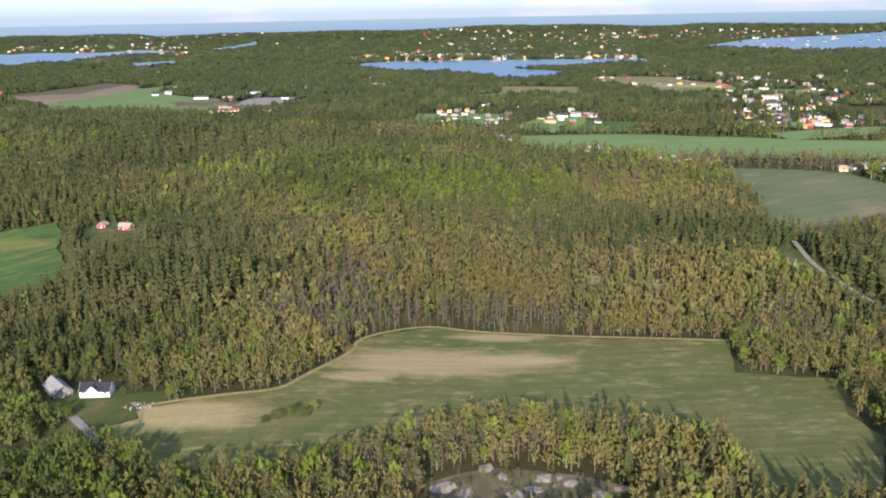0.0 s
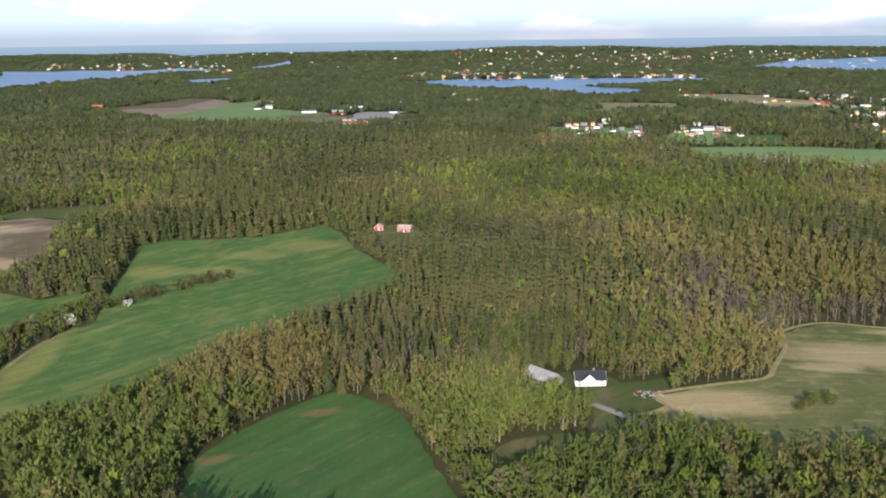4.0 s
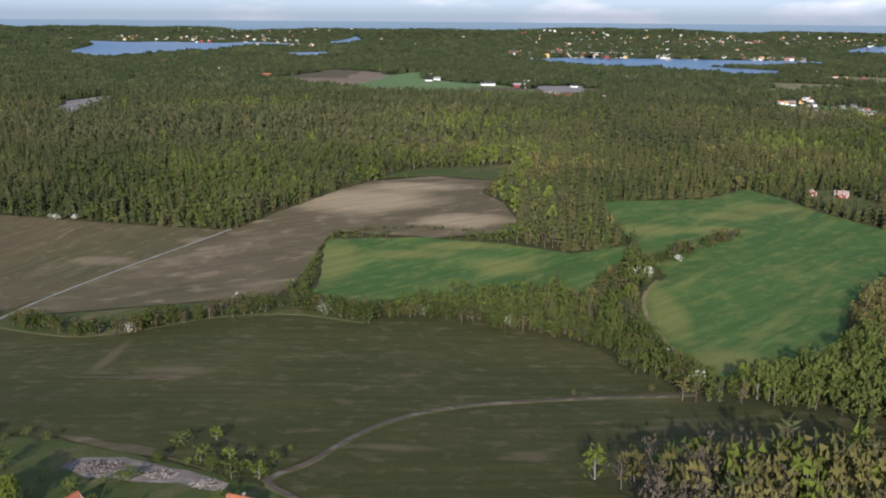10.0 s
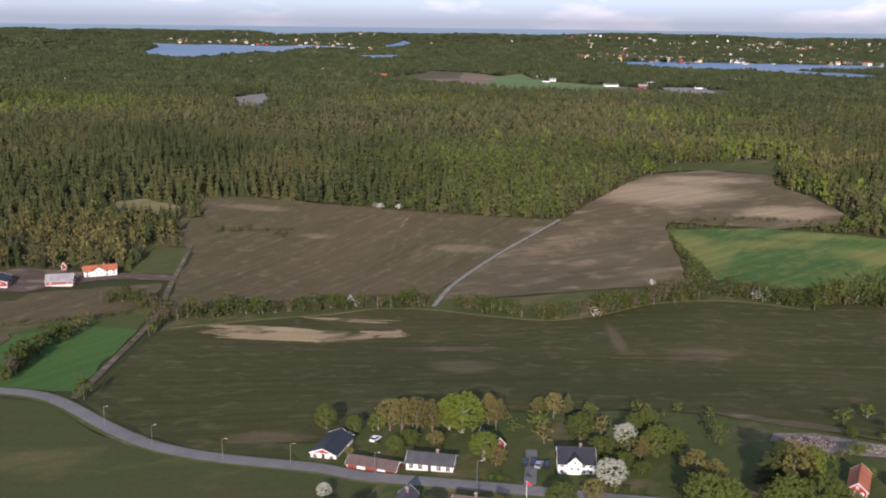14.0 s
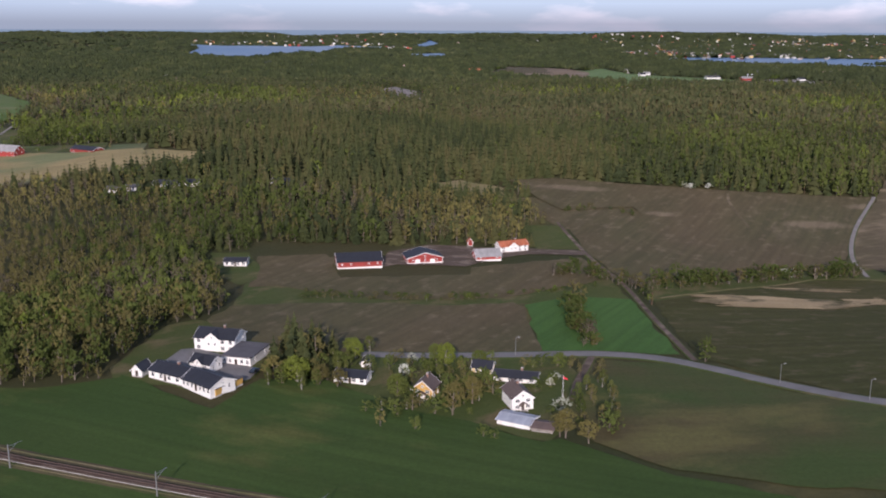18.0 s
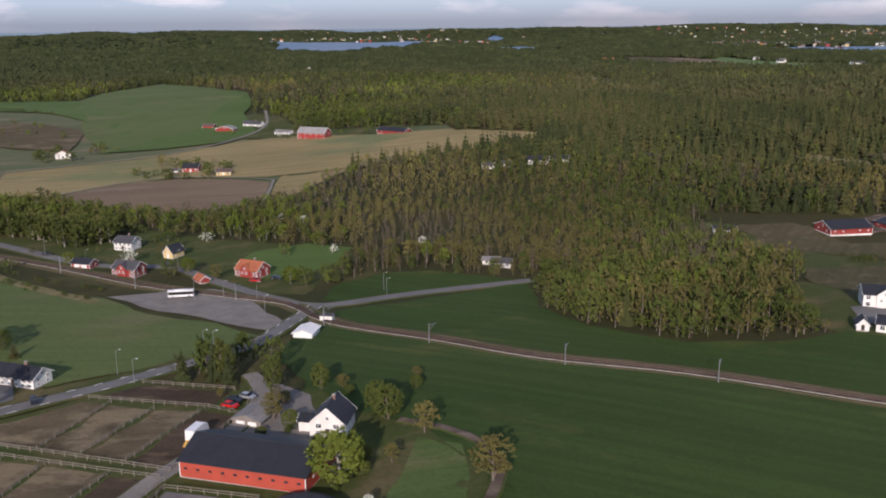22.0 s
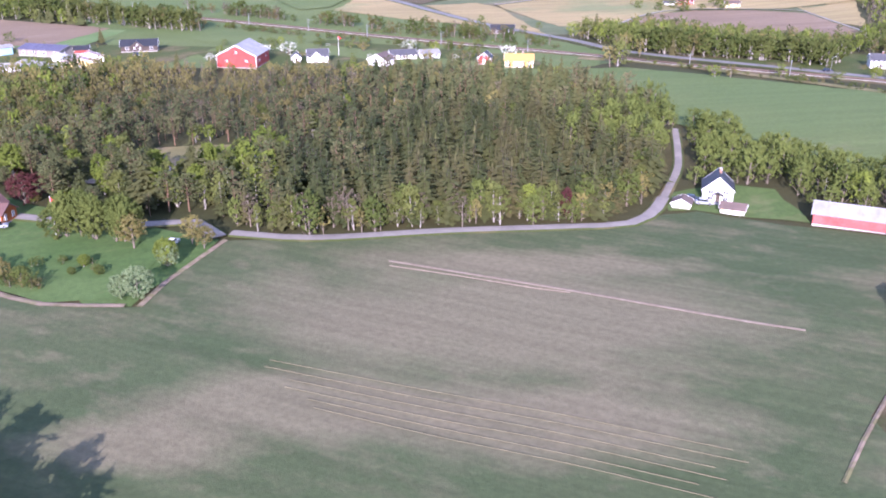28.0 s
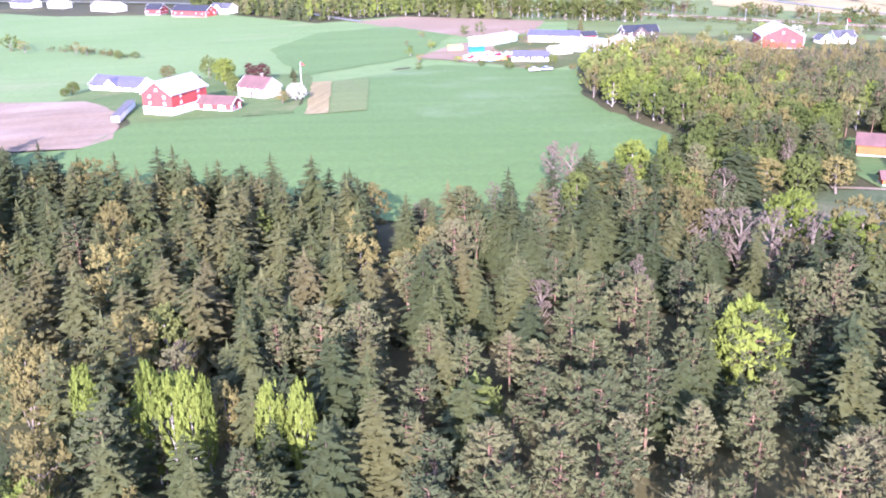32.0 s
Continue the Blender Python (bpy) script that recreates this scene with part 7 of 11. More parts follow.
def house(name, label, p0, p1, depth, wh, rh, ridge, wall, roof, cols, rows, flags):
    """A wooden building on its front base line p0-p1: ridge 'x' along the front, 'y' across it, 'lean' or 'flat'."""
    w = math.hypot(p1[0] - p0[0], p1[1] - p0[1])
    turn = math.degrees(math.atan2(p1[1] - p0[1], p1[0] - p0[0]))
    nx_, ny_ = -(p1[1] - p0[1]) / w, (p1[0] - p0[0]) / w
    cx, cy = (p0[0] + p1[0]) / 2 + nx_ * depth / 2, (p0[1] + p1[1]) / 2 + ny_ * depth / 2
    z = min(float(land(x, y)) for x, y in (p0, p1, (p0[0] + nx_ * depth, p0[1] + ny_ * depth), (p1[0] + nx_ * depth, p1[1] + ny_ * depth), (cx, cy)))
    z += 0.12 + max(0.0, cy - 450) * 0.0012
    category = {"station_house": "station", "stable": "stable"}.get(name, name)
    root = thing(name, label, category, cx, cy, z, turn)
    OPEN.append(np.array([(cx + a * (p1[0] - p0[0]) / w * (w / 2 + 1.2) + b * nx_ * (depth / 2 + 1.2), cy + a * (p1[1] - p0[1]) / w * (w / 2 + 1.2) + b * ny_ * (depth / 2 + 1.2)) for a, b in ((-1, -1), (1, -1), (1, 1), (-1, 1))]))
    SOLID.append((cx, cy, math.hypot(w, depth) / 2 + 0.4))
    hw, hd, far = w / 2, depth / 2, cy > 700
    foot = wh * 0.4 if "tallplinth" in flags else 0.55 if "plinth" in flags else 0.22
    part("foundation", boxes((-hw - 0.03, hw + 0.03, -hd - 0.03, hd + 0.03, -6.0 if cy > 600 else -0.9, foot)), M["white" if "plinth" in flags else "concrete"], root)
    bm = bmesh.new()
    if ridge == "x":
        prism(bm, [(-hd, foot), (hd, foot), (hd, wh), (0, wh + rh - 0.02), (-hd, wh)], "x", -hw, hw)
    elif ridge == "y":
        prism(bm, [(-hw, foot), (hw, foot), (hw, wh), (0, wh + rh - 0.02), (-hw, wh)], "y", -hd, hd)
    elif ridge == "lean":
        prism(bm, [(-hd + 0.5, foot), (hd, foot), (hd, wh + rh), (-hd + 0.5, wh)], "x", -hw, hw)
    else:
        prism(bm, [(-hd, foot), (hd, foot), (hd, wh), (-hd, wh)], "x", -hw, hw)
    part("wall", bm, M[wall], root)
    bm = bmesh.new()
    if ridge in "xy":
        slab_roof(bm, hd if ridge == "x" else hw, rh, -(hw if ridge == "x" else hd), hw if ridge == "x" else hd, ridge, wh)
    elif ridge == "lean":
        prism(bm, [(-hd - 0.5, wh - 0.05), (hd + 0.2, wh + rh + 0.05), (hd + 0.2, wh + rh + 0.15), (-hd - 0.5, wh + 0.05)], "x", -hw - 0.2, hw + 0.2)
    else:
        boxes_at = boxes((-hw - 0.1, hw + 0.1, -hd - 0.1, hd + 0.1, wh, wh + rh))
        bm.free()
        bm = boxes_at
    part("roof", bm, M[roof], root)
    if far:
        return root
    if ridge in "xy":
        span, run = (hd, hw) if ridge == "x" else (hw, hd)
        for s in (-1, 1):
            bm = bmesh.new()
            e = span + 0.32
            k = rh / span
            prism(bm, [(0, wh + rh + 0.13), (e, wh - 0.32 * k + 0.13), (e, wh - 0.32 * k - 0.06), (0, wh + rh - 0.08), (-e, wh - 0.32 * k - 0.06), (-e, wh - 0.32 * k + 0.13)], ridge, s * (run + 0.31) - 0.02, s * (run + 0.31) + 0.02)
            part("bargeboard", bm, M[{"greywood": "greywood", "orange": "pinktile", "brownwood": "trim", "redfaded": "metal", "redorange": "black"}.get(wall, "trim")], root)
        part("ridge_cap", boxes((-run - 0.3, run + 0.3, -0.09, 0.09, wh + rh + 0.06, wh + rh + 0.15) if ridge == "x" else (-0.09, 0.09, -run - 0.3, run + 0.3, wh + rh + 0.06, wh + rh + 0.15)), M[roof], root)
        if wall in ("white", "red", "yellow", "ochre", "redorange") and "tallplinth" not in flags:
            for a in (-hw, hw):
                part("corner_board", boxes((a - 0.06, a + 0.06, -hd - 0.03, -hd + 0.06, foot, wh - 0.05)), M["trim"], root)
    if "redtop" in flags:
        part("gable_panel", prism(bmesh.new(), [(-hw + 0.1, wh + 0.05), (hw - 0.1, wh + 0.05), (0, wh + rh - 0.12)], "y", -hd - 0.04, -hd), M["red"], root, "red gable panel")
    if "chimney" in flags:
        at = (hw * 0.25, 0.15) if ridge == "x" else (0.15, hd * 0.2)
        ch = part("chimney", boxes((at[0] - 0.2, at[0] + 0.2, at[1] - 0.2, at[1] + 0.2, wh + rh * 0.6, wh + rh + 0.65)), M["brick"], root)
        part("chimney_cap", boxes((at[0] - 0.26, at[0] + 0.26, at[1] - 0.26, at[1] + 0.26, wh + rh + 0.65, wh + rh + 0.75)), M["concrete"], ch)
    if "crossdoors" in flags:
        for s, (z0, z1) in ((-1, (1.25, 2.75)), (1, (1.25, 2.75))):
            x0, x1 = (s * 0.6 - 0.5, s * 0.6 + 0.5)
            d = part("barn_door", boxes((x0, x1, -hd - 0.07, -hd - 0.01, z0, z1)), M["red"], root)
            bm = boxes((x0, x1, -hd - 0.11, -hd - 0.072, z0, z0 + 0.12), (x0, x1, -hd - 0.11, -hd - 0.072, z1 - 0.12, z1), (x0, x0 + 0.12, -hd - 0.11, -hd - 0.072, z0 + 0.12, z1 - 0.12), (x1 - 0.12, x1, -hd - 0.11, -hd - 0.072, z0 + 0.12, z1 - 0.12))
            pipe(bm, (x0 + 0.1, -hd - 0.1, z0 + 0.1), (x1 - 0.1, -hd - 0.1, z1 - 0.1), 0.07, 0.07, 4)
            pipe(bm, (x0 + 0.1, -hd - 0.1, z1 - 0.1), (x1 - 0.1, -hd - 0.1, z0 + 0.1), 0.07, 0.07, 4)
            part("lattice", bm, M["trim"], d, "white crossed boards")
    elif "doors" in flags:
        for s in (-1, 1):
            d = part("gate", boxes((s * hw * 0.42 - min(0.8, hw * 0.3), s * hw * 0.42 + min(0.8, hw * 0.3), -hd - 0.06, -hd - 0.005, 0.05, wh * 0.8)), M["trim"], root)
    elif rows and name not in ("barn", "stable", "shed"):
        dr = part("door", boxes((-0.32, 0.32, -hd - 0.06, -hd - 0.005, foot, min(foot + 1.35, wh - 0.1))), M["brownwood" if wall == "white" else "trim"], root)
    if "cross" in flags and "crossdoors" not in flags:
        cw = min(w * 0.2, 1.7)
        cx0 = -hw * 0.1
        top = wh + min(rh * 0.95, cw * 1.05)
        dm = part("dormer", prism(bmesh.new(), [(cx0 - cw, foot + 0.1), (cx0 + cw, foot + 0.1), (cx0 + cw, wh + 0.1), (cx0, top), (cx0 - cw, wh + 0.1)], "y", -hd - 0.35, 0), M[wall], root)
        bm = bmesh.new()
        for s in (-1, 1):
            prism(bm, [(cx0, top + 0.02), (cx0 + s * (cw + 0.25), wh - 0.1), (cx0 + s * (cw + 0.25), wh + 0.02), (cx0, top + 0.14)], "y", -hd - 0.6, 0.1)
        part("dormer_roof", bm, M[roof], dm)
        for s in (-1, 1):
            window(root, cx0 + s * cw * 0.45, -hd - 0.36, wh * 0.62, 0.5, 0.6, 0)
        window(root, cx0, -hd - 0.36, wh + 0.25, 0.5, 0.5, 0)
    if "porch" in flags:
        po = part("porch", boxes((-0.8, 0.8, -hd - 1.0, -hd - 0.04, -0.3, 0.22)), M["concrete"], root)
        part("porch_roof", slab_roof(bmesh.new(), 0.8, 0.5, -hd - 1.0, -hd - 0.3, "y", 1.45, 0.12, 0.08), M[roof], po)
        for s in (-1, 1):
            part("post", boxes((s * 0.72 - 0.05, s * 0.72 + 0.05, -hd - 0.98, -hd - 0.88, 0.22, 1.45)), M["trim"], po)
    ww, wz = min(0.8, w / max(cols, 1) * 0.45), min(0.8, wh / max(rows, 1) * 0.5)
    if name in ("barn", "stable", "shed"):
        ww, wz = (0.2, 0.2) if name == "stable" else (min(ww, 0.4), 0.4)
    for r in range(rows):
        zz = foot + (wh - foot) * (r + 0.55) / rows
        for c in range(cols):
            x = -hw + w * (c + 0.5) / cols
            skip = ("cross" in flags and abs(x + hw * 0.1) < min(w * 0.2, 1.7) + 0.3) or (r == 0 and abs(x) < 0.6 and "doors" not in flags)
            if name == "stable":
                part("window", kept("stable_window", lambda: mesh_from(boxes((-0.24, 0.24, -0.05, 0.02, -0.15, 0.15)), "window", M["glass"])), None, root, "small dark window").matrix_basis = pose(x, -hd - 0.01, zz, 0, 0, 0)
            elif not skip:
                window(root, x, -hd - 0.01, zz, ww, wz, 0)
        if rows and depth > 3:
            for s in (-1, 1):
                for q in (-0.25, 0.25):
                    window(root, s * (hw + 0.01), q * depth, zz, 0.5, wz, 90 * s)
    if ridge == "y" and rows and rh > 1.1 and "redtop" not in flags:
        window(root, 0, -hd - 0.01, wh + rh * 0.3, 0.5, 0.5, 0)
    if ridge == "x" and rows and rh > 1.1:
        for s in (-1, 1):
            window(root, s * (hw + 0.01), 0, wh + rh * 0.25, 0.5, 0.5, 90 * s)
    return root


def hamlet(x0, x1, y0, y1, n):
    """Scattered far houses with pale walls."""
    rnd = random.Random(int(x0 + y0))
    y0, y1 = min(y0, 4000), min(y1, 4300)
    for i in range(n):
        x, y = rnd.uniform(x0, x1), rnd.uniform(y0, y1)
        k = 0.8 if y < 1000 else 1.0 if y < 2200 else 1.2
        w, a = rnd.uniform(6, 10) * k, rnd.uniform(-0.5, 0.5)
        house("house", rnd.choice(("distant white house with a pitched roof", "distant pale house among trees", "distant cottage with light walls")), (x, y), (x + w * math.cos(a), y + w * math.sin(a)), 5.0 * k, 2.6 * k, 2.0 * k, "x", rnd.choice(("white", "white", "white", "white", "yellow", "red")), rnd.choice(("darkroof", "black", "greyroof", "metal", "brownroof", "pinkroof")), 0, 0, "")


def town(label, quad, n, seed):
    """Very many far houses as one mass: pale walls under pitched roofs, spread over the four corners given."""
    rnd, V, F, I = random.Random(seed), [], [], []
    a, b, c, d = [Vector((*q, 0)) for q in quad]
    lakes = [p for p in OPEN if len(p) > 3 and p[:, 1].min() > 1400]
    for i in range(n):
        u, v = rnd.random(), rnd.random()
        p = (a * (1 - u) + b * u) * (1 - v) + (d * (1 - u) + c * u) * v
        if any(inside(np.array([p.x]), np.array([p.y]), k)[0] for k in lakes):
            continue
        big = 1.0 if p.y < 1800 else 1.35
        if p.y < 1800:
            OPEN.append(np.array([(p.x - 7, p.y - 20), (p.x + 7, p.y - 20), (p.x + 7, p.y + 5), (p.x - 7, p.y + 5)]))
        w, dep, hgt, rise = big * rnd.uniform(4, 7.5), big * rnd.uniform(3.2, 5), big * rnd.uniform(1.3, 2.4), big * rnd.uniform(1.0, 1.8)
        m = pose(p.x, p.y, float(land(p.x, p.y)) + max(0.0, p.y - 450) * 0.0012 + (3.6 if p.y > 1800 else 0.4), 0, 0, rnd.uniform(-30, 30))
        k = len(V)
        V += [tuple(m @ Vector(q)) for q in ((-w / 2, -dep / 2, -9), (w / 2, -dep / 2, -9), (w / 2, dep / 2, -9), (-w / 2, dep / 2, -9), (-w / 2, -dep / 2, hgt), (w / 2, -dep / 2, hgt), (w / 2, dep / 2, hgt), (-w / 2, dep / 2, hgt), (-w / 2, 0, hgt + rise), (w / 2, 0, hgt + rise))]
        F += [tuple(k + j for j in f) for f in ((0, 1, 5, 4), (1, 2, 6, 9, 5), (2, 3, 7, 6), (3, 0, 4, 8, 7), (4, 5, 9, 8), (6, 7, 8, 9))]
        wall, roof = rnd.choice((0, 0, 1, 5, 6)), rnd.choice((2, 2, 3, 4))
        I += [wall] * 4 + [roof] * 2
    tagged(new("distant_town", mesh_of("distant_town", V, F, [M[m] for m in ("white", "yellow", "darkroof", "greyroof", "tile", "greywood", "red")], I)), label, "houses", kind="stuff")


TREE_LABEL = {"fresh": "birch with fresh yellow-green leaves", "brown": "bare-looking tree with brown budding twigs", "green": "bushy tree with dark green leaves", "bloom": "shrub covered in white blossom", "spruce": "dark green spruce with drooping boughs", "pine": "grey-green pine with an open crown", "purple": "copper-leaved tree with dark purple foliage", "pale": "round bush with pale green leaves", "birchleaf": "slender birch with thin olive leaves and a white trunk", "bare": "leafless tree with a veil of pale grey twigs"}


def split_meshes(kind, lod, j):
    sv, sf, sm = arrays_for(kind, lod)[j]
    out = []
    for which, mat in ((1, M[TRUNK[kind]]), (0, M[kind])):
        f = sf[sm == which]
        used, inv = np.unique(f, return_inverse=True)
        me = mesh_of("crown" if which == 0 else "trunk", sv[used].tolist(), inv.reshape(-1, 3).tolist(), [mat])
        me.attributes.new("tint", "FLOAT", "POINT").data.foreach_set("value", [0.35 + 0.12 * j] * len(used))
        out.append(me)
    return out


def tree(kind, x, y, hgt, fat):
    rnd = random.Random(int(x * 10) + int(y * 7))
    lod, j = 1 if y > 230 else 6 if y < 185 and kind not in ("spruce", "pine", "bare") else 0, rnd.randrange(5)
    trunk, crown = kept(("tree", kind, lod, j), lambda: split_meshes(kind, lod, j))
    root = thing("shrub" if kind in ("bloom", "pale") else "tree", TREE_LABEL[kind], "shrub" if kind in ("bloom", "pale") else "tree", x, y, float(land(x, y)), rnd.uniform(0, 360))
    root.scale = (hgt * fat, hgt * fat, hgt)
    part("trunk", trunk, None, root)
    part("crown", crown, None, root)


def shrubbery(x0, x1, y0, y1, n, seed, kinds="green green brown fresh brown green brown green bloom", low=1.2, high=4.2):
    """Garden trees and shrubs, clear of houses and roads."""
    rnd, k, far = random.Random(seed), 0, []
    for i in range(n * 4):
        x, y = rnd.uniform(x0, x1), rnd.uniform(y0, y1)
        hgt, fat = rnd.uniform(low, high), rnd.uniform(1.3, 2.2)
        if k < n and all(math.hypot(x - a, y - b) > r + hgt * 0.2 for a, b, r in SOLID) and all(((ln - (x, y)) ** 2).sum(1).min() > (reach + 1.2) ** 2 for ln, reach in WAYS):
            kind = rnd.choice(kinds.split())
            if y0 > 135:
                far.append((x, y, hgt, fat, KINDS.index(kind), rnd.uniform(0.2, 0.8)))
            else:
                tree(kind, x, y, hgt, fat)
            k += 1
    if far:
        x, y, hgt, fat, kind, tint = np.array(far).T
        wood("shrubbery", "mixed garden shrubs and small trees round houses", 1, (x, y, hgt, fat, kind.astype(int), tint), "shrubs")


def fence(pts):
    """Post-and-rail fence of pale wood along a line."""
    x0, y0 = pts[0]
    root = thing("fence", "pale weathered wooden post-and-rail paddock fence", "fence", x0, y0, float(land(x0, y0)), 0, "paddock fences")
    post = kept("fence_post", lambda: mesh_from(boxes((-0.04, 0.04, -0.04, 0.04, -0.4, 0.8)), "post", M["fencewood"]))
    spots = []
    for (a, b), (c, d) in zip(pts, pts[1:]):
        n = max(1, round(math.hypot(c - a, d - b) / 1.9))
        spots += [(a + (c - a) * i / n, b + (d - b) * i / n) for i in range(n)]
    spots.append(pts[-1])
    zs = [float(land(x, y)) + 0.2 for x, y in spots]
    for (x, y), z in zip(spots, zs):
        part("post", post, None, root).matrix_basis = pose(x - x0, y - y0, z - float(land(x0, y0)))
    rail = kept("fence_rail", lambda: mesh_from(boxes((0, 1, -0.025, 0.025, -0.038, 0.038)), "rail", M["fencewood"]))
    for k in (0.38, 0.72):
        for (p, z), (q, zz) in zip(zip(spots, zs), zip(spots[1:], zs[1:])):
            run = math.hypot(q[0] - p[0], q[1] - p[1])
            ob = part("rail", rail, None, root)
            ob.matrix_basis = pose(p[0] - x0, p[1] - y0, z + k - float(land(x0, y0)), 0, -math.degrees(math.atan2(zz - z, run)), math.degrees(math.atan2(q[1] - p[1], q[0] - p[0]))) @ Matrix.Diagonal((run + 0.03, 1, 1, 1))


def street_lamp(x, y):
    root = thing("street_lamp", "grey steel street lamp with a short arm", "street lamp", x, y, float(land(x, y)), 0, "street lamps")
    part("pole", kept("lamp_pole", lambda: mesh_from(pipe(bmesh.new(), (0, 0, -0.3), (0, 0, 4.6), 0.06, 0.035), "pole", M["steel"])), None, root)
    part("arm", kept("lamp_arm", lambda: mesh_from(pipe(bmesh.new(), (0, 0, 4.55), (0.7, 0, 4.75), 0.04, 0.03, 6), "arm", M["steel"])), None, root)
    part("head", kept("lamp_head", lambda: mesh_from(boxes((0.6, 0.95, -0.07, 0.07, 4.69, 4.78)), "head", M["lampglass"])), None, root)


def wheel_set(root, spots, r):
    ty = kept(("tyre", r), lambda: mesh_from(pipe(bmesh.new(), (0, -0.08, 0), (0, 0.08, 0), r, r, 12), "tyre", M["tyre"]))
    rm = kept(("rim", r), lambda: mesh_from(pipe(bmesh.new(), (0, -0.09, 0), (0, 0.09, 0), r * 0.55, r * 0.55, 10), "rim", M["steel"]))
    for x, y in spots:
        wh = part("wheel", ty, None, root)
        wh.matrix_basis = pose(x, y, r)
        part("rim", rm, None, wh)


def car(x, y, turn, colour):
    what = {"dark": "dark", "red": "bright red", "pale": "silver", "white": "white"}[colour]
    root = thing("car", what + " parked car with dark windows", "car", x, y, float(land(x, y)) + 0.42, turn)
    bm = prism(bmesh.new(), [(-1.35, 0.22), (1.35, 0.22), (1.37, 0.5), (1.0, 0.58), (-1.2, 0.62), (-1.37, 0.55)], "y", -0.55, 0.55)
    part("body", bm, M["car" + colour], root)
    part("cabin", prism(bmesh.new(), [(-1.15, 0.6), (0.65, 0.58), (0.25, 0.92), (-0.85, 0.94)], "y", -0.48, 0.48), M["glass"], root, "dark glass cabin")
    part("roof", boxes((-0.82, 0.22, -0.46, 0.46, 0.93, 0.97)), M["car" + colour], root)
    wheel_set(root, [(-0.85, -0.5), (-0.85, 0.5), (0.85, -0.5), (0.85, 0.5)], 0.22)


def trailer(x, y, turn):
    root = thing("horse_trailer", "white horse trailer with a rounded front on gravel", "trailer", x, y, float(land(x, y)) + 0.3, turn, "parked trailers")
    root.scale = (0.8, 0.72, 0.85)
    part("body", prism(bmesh.new(), [(-1.1, 0.25), (1.0, 0.25), (1.15, 0.7), (0.9, 1.35), (-1.1, 1.4)], "y", -0.55, 0.55), M["carwhite"], root)
    part("drawbar", pipe(bmesh.new(), (1.0, 0, 0.3), (1.8, 0, 0.3), 0.05, 0.05, 6), M["steel"], root)
    part("ramp", boxes((-1.14, -1.1, -0.5, 0.5, 0.28, 1.3)), M["steel"], root)
    wheel_set(root, [(-0.2, -0.52), (-0.2, 0.52)], 0.2)


def heap(label, cx, cy, r, n, mats, seed, size=0.5, category="rubble"):
    """A low heap of broken pieces, as one mass."""
    rnd = random.Random(seed)
    V, F, I = [], [], []
    for i in range(n):
        a, d = rnd.uniform(0, 6.28), r * math.sqrt(rnd.random())
        x, y = cx + d * math.cos(a) * 1.5, cy + d * math.sin(a)
        z = float(land(x, y)) + 0.2 + rnd.random() * max(0.0, (1 - d / r)) * size * 1.6
        s = [rnd.uniform(0.4, 1.3) * size, rnd.uniform(0.12, 0.45) * size, rnd.uniform(0.1, 0.35) * size]
        m = pose(x, y, z, rnd.uniform(-25, 25), rnd.uniform(-25, 25), rnd.uniform(0, 360))
        k = len(V)
        V += [tuple(m @ Vector((sx * s[0], sy * s[1], sz * s[2] * 0.5))) for sz in (-1, 1) for sx, sy in ((-1, -1), (1, -1), (1, 1), (-1, 1))]
        q = [(3, 2, 1, 0), (4, 5, 6, 7), (0, 1, 5, 4), (1, 2, 6, 5), (2, 3, 7, 6), (3, 0, 4, 7)]
        F += [tuple(k + j for j in f) for f in q]
        I += [i % len(mats)] * 6
    tagged(new("rubble", mesh_of("rubble", V, F, [M[m] for m in mats], I)), label, category, kind="stuff")


def rock(x, y, size, seed):
    """A low bare rock with a broken, lichen-grey surface."""
    bm = bmesh.new()
    bmesh.ops.create_icosphere(bm, subdivisions=3, radius=1.0)
    for v in bm.verts:
        k = 1 + 0.45 * noise.noise(v.co * 1.3 + Vector((seed, 0, 0))) + 0.2 * noise.noise(v.co * 3.1 + Vector((0, seed, 0)))
        v.co = Vector((v.co.x * size * k, v.co.y * size * 0.7 * k, v.co.z * size * 0.13 * k))
    me = mesh_from(bm, "rock", M["stone"])
    ob = tagged(new("rock", me), "bare grey rock outcrop among trees", "rock")
    ob.matrix_basis = pose(x, y, float(land(x, y)) + 0.1, 0, 0, seed * 37)
    OPEN.append(np.array([(x + size * 0.8 * math.cos(a), y + size * 0.8 * math.sin(a)) for a in (0, 1.05, 2.09, 3.14, 4.19, 5.24)]))


def flagpole(x, y, hgt=6.0):
    root = thing("flagpole", "white flagpole with a small red pennant", "flagpole", x, y, float(land(x, y)))
    part("pole", pipe(bmesh.new(), (0, 0, -0.3), (0, 0, hgt), 0.06, 0.035), M["trim"], root)
    part("pennant", prism(bmesh.new(), [(0.04, hgt - 0.2), (0.9, hgt - 0.75), (0.95, hgt - 0.95), (0.04, hgt - 0.8)], "y", -0.012, 0.012), M["flagred"], root)


def clear(pts):
    OPEN.append(np.array(pts))


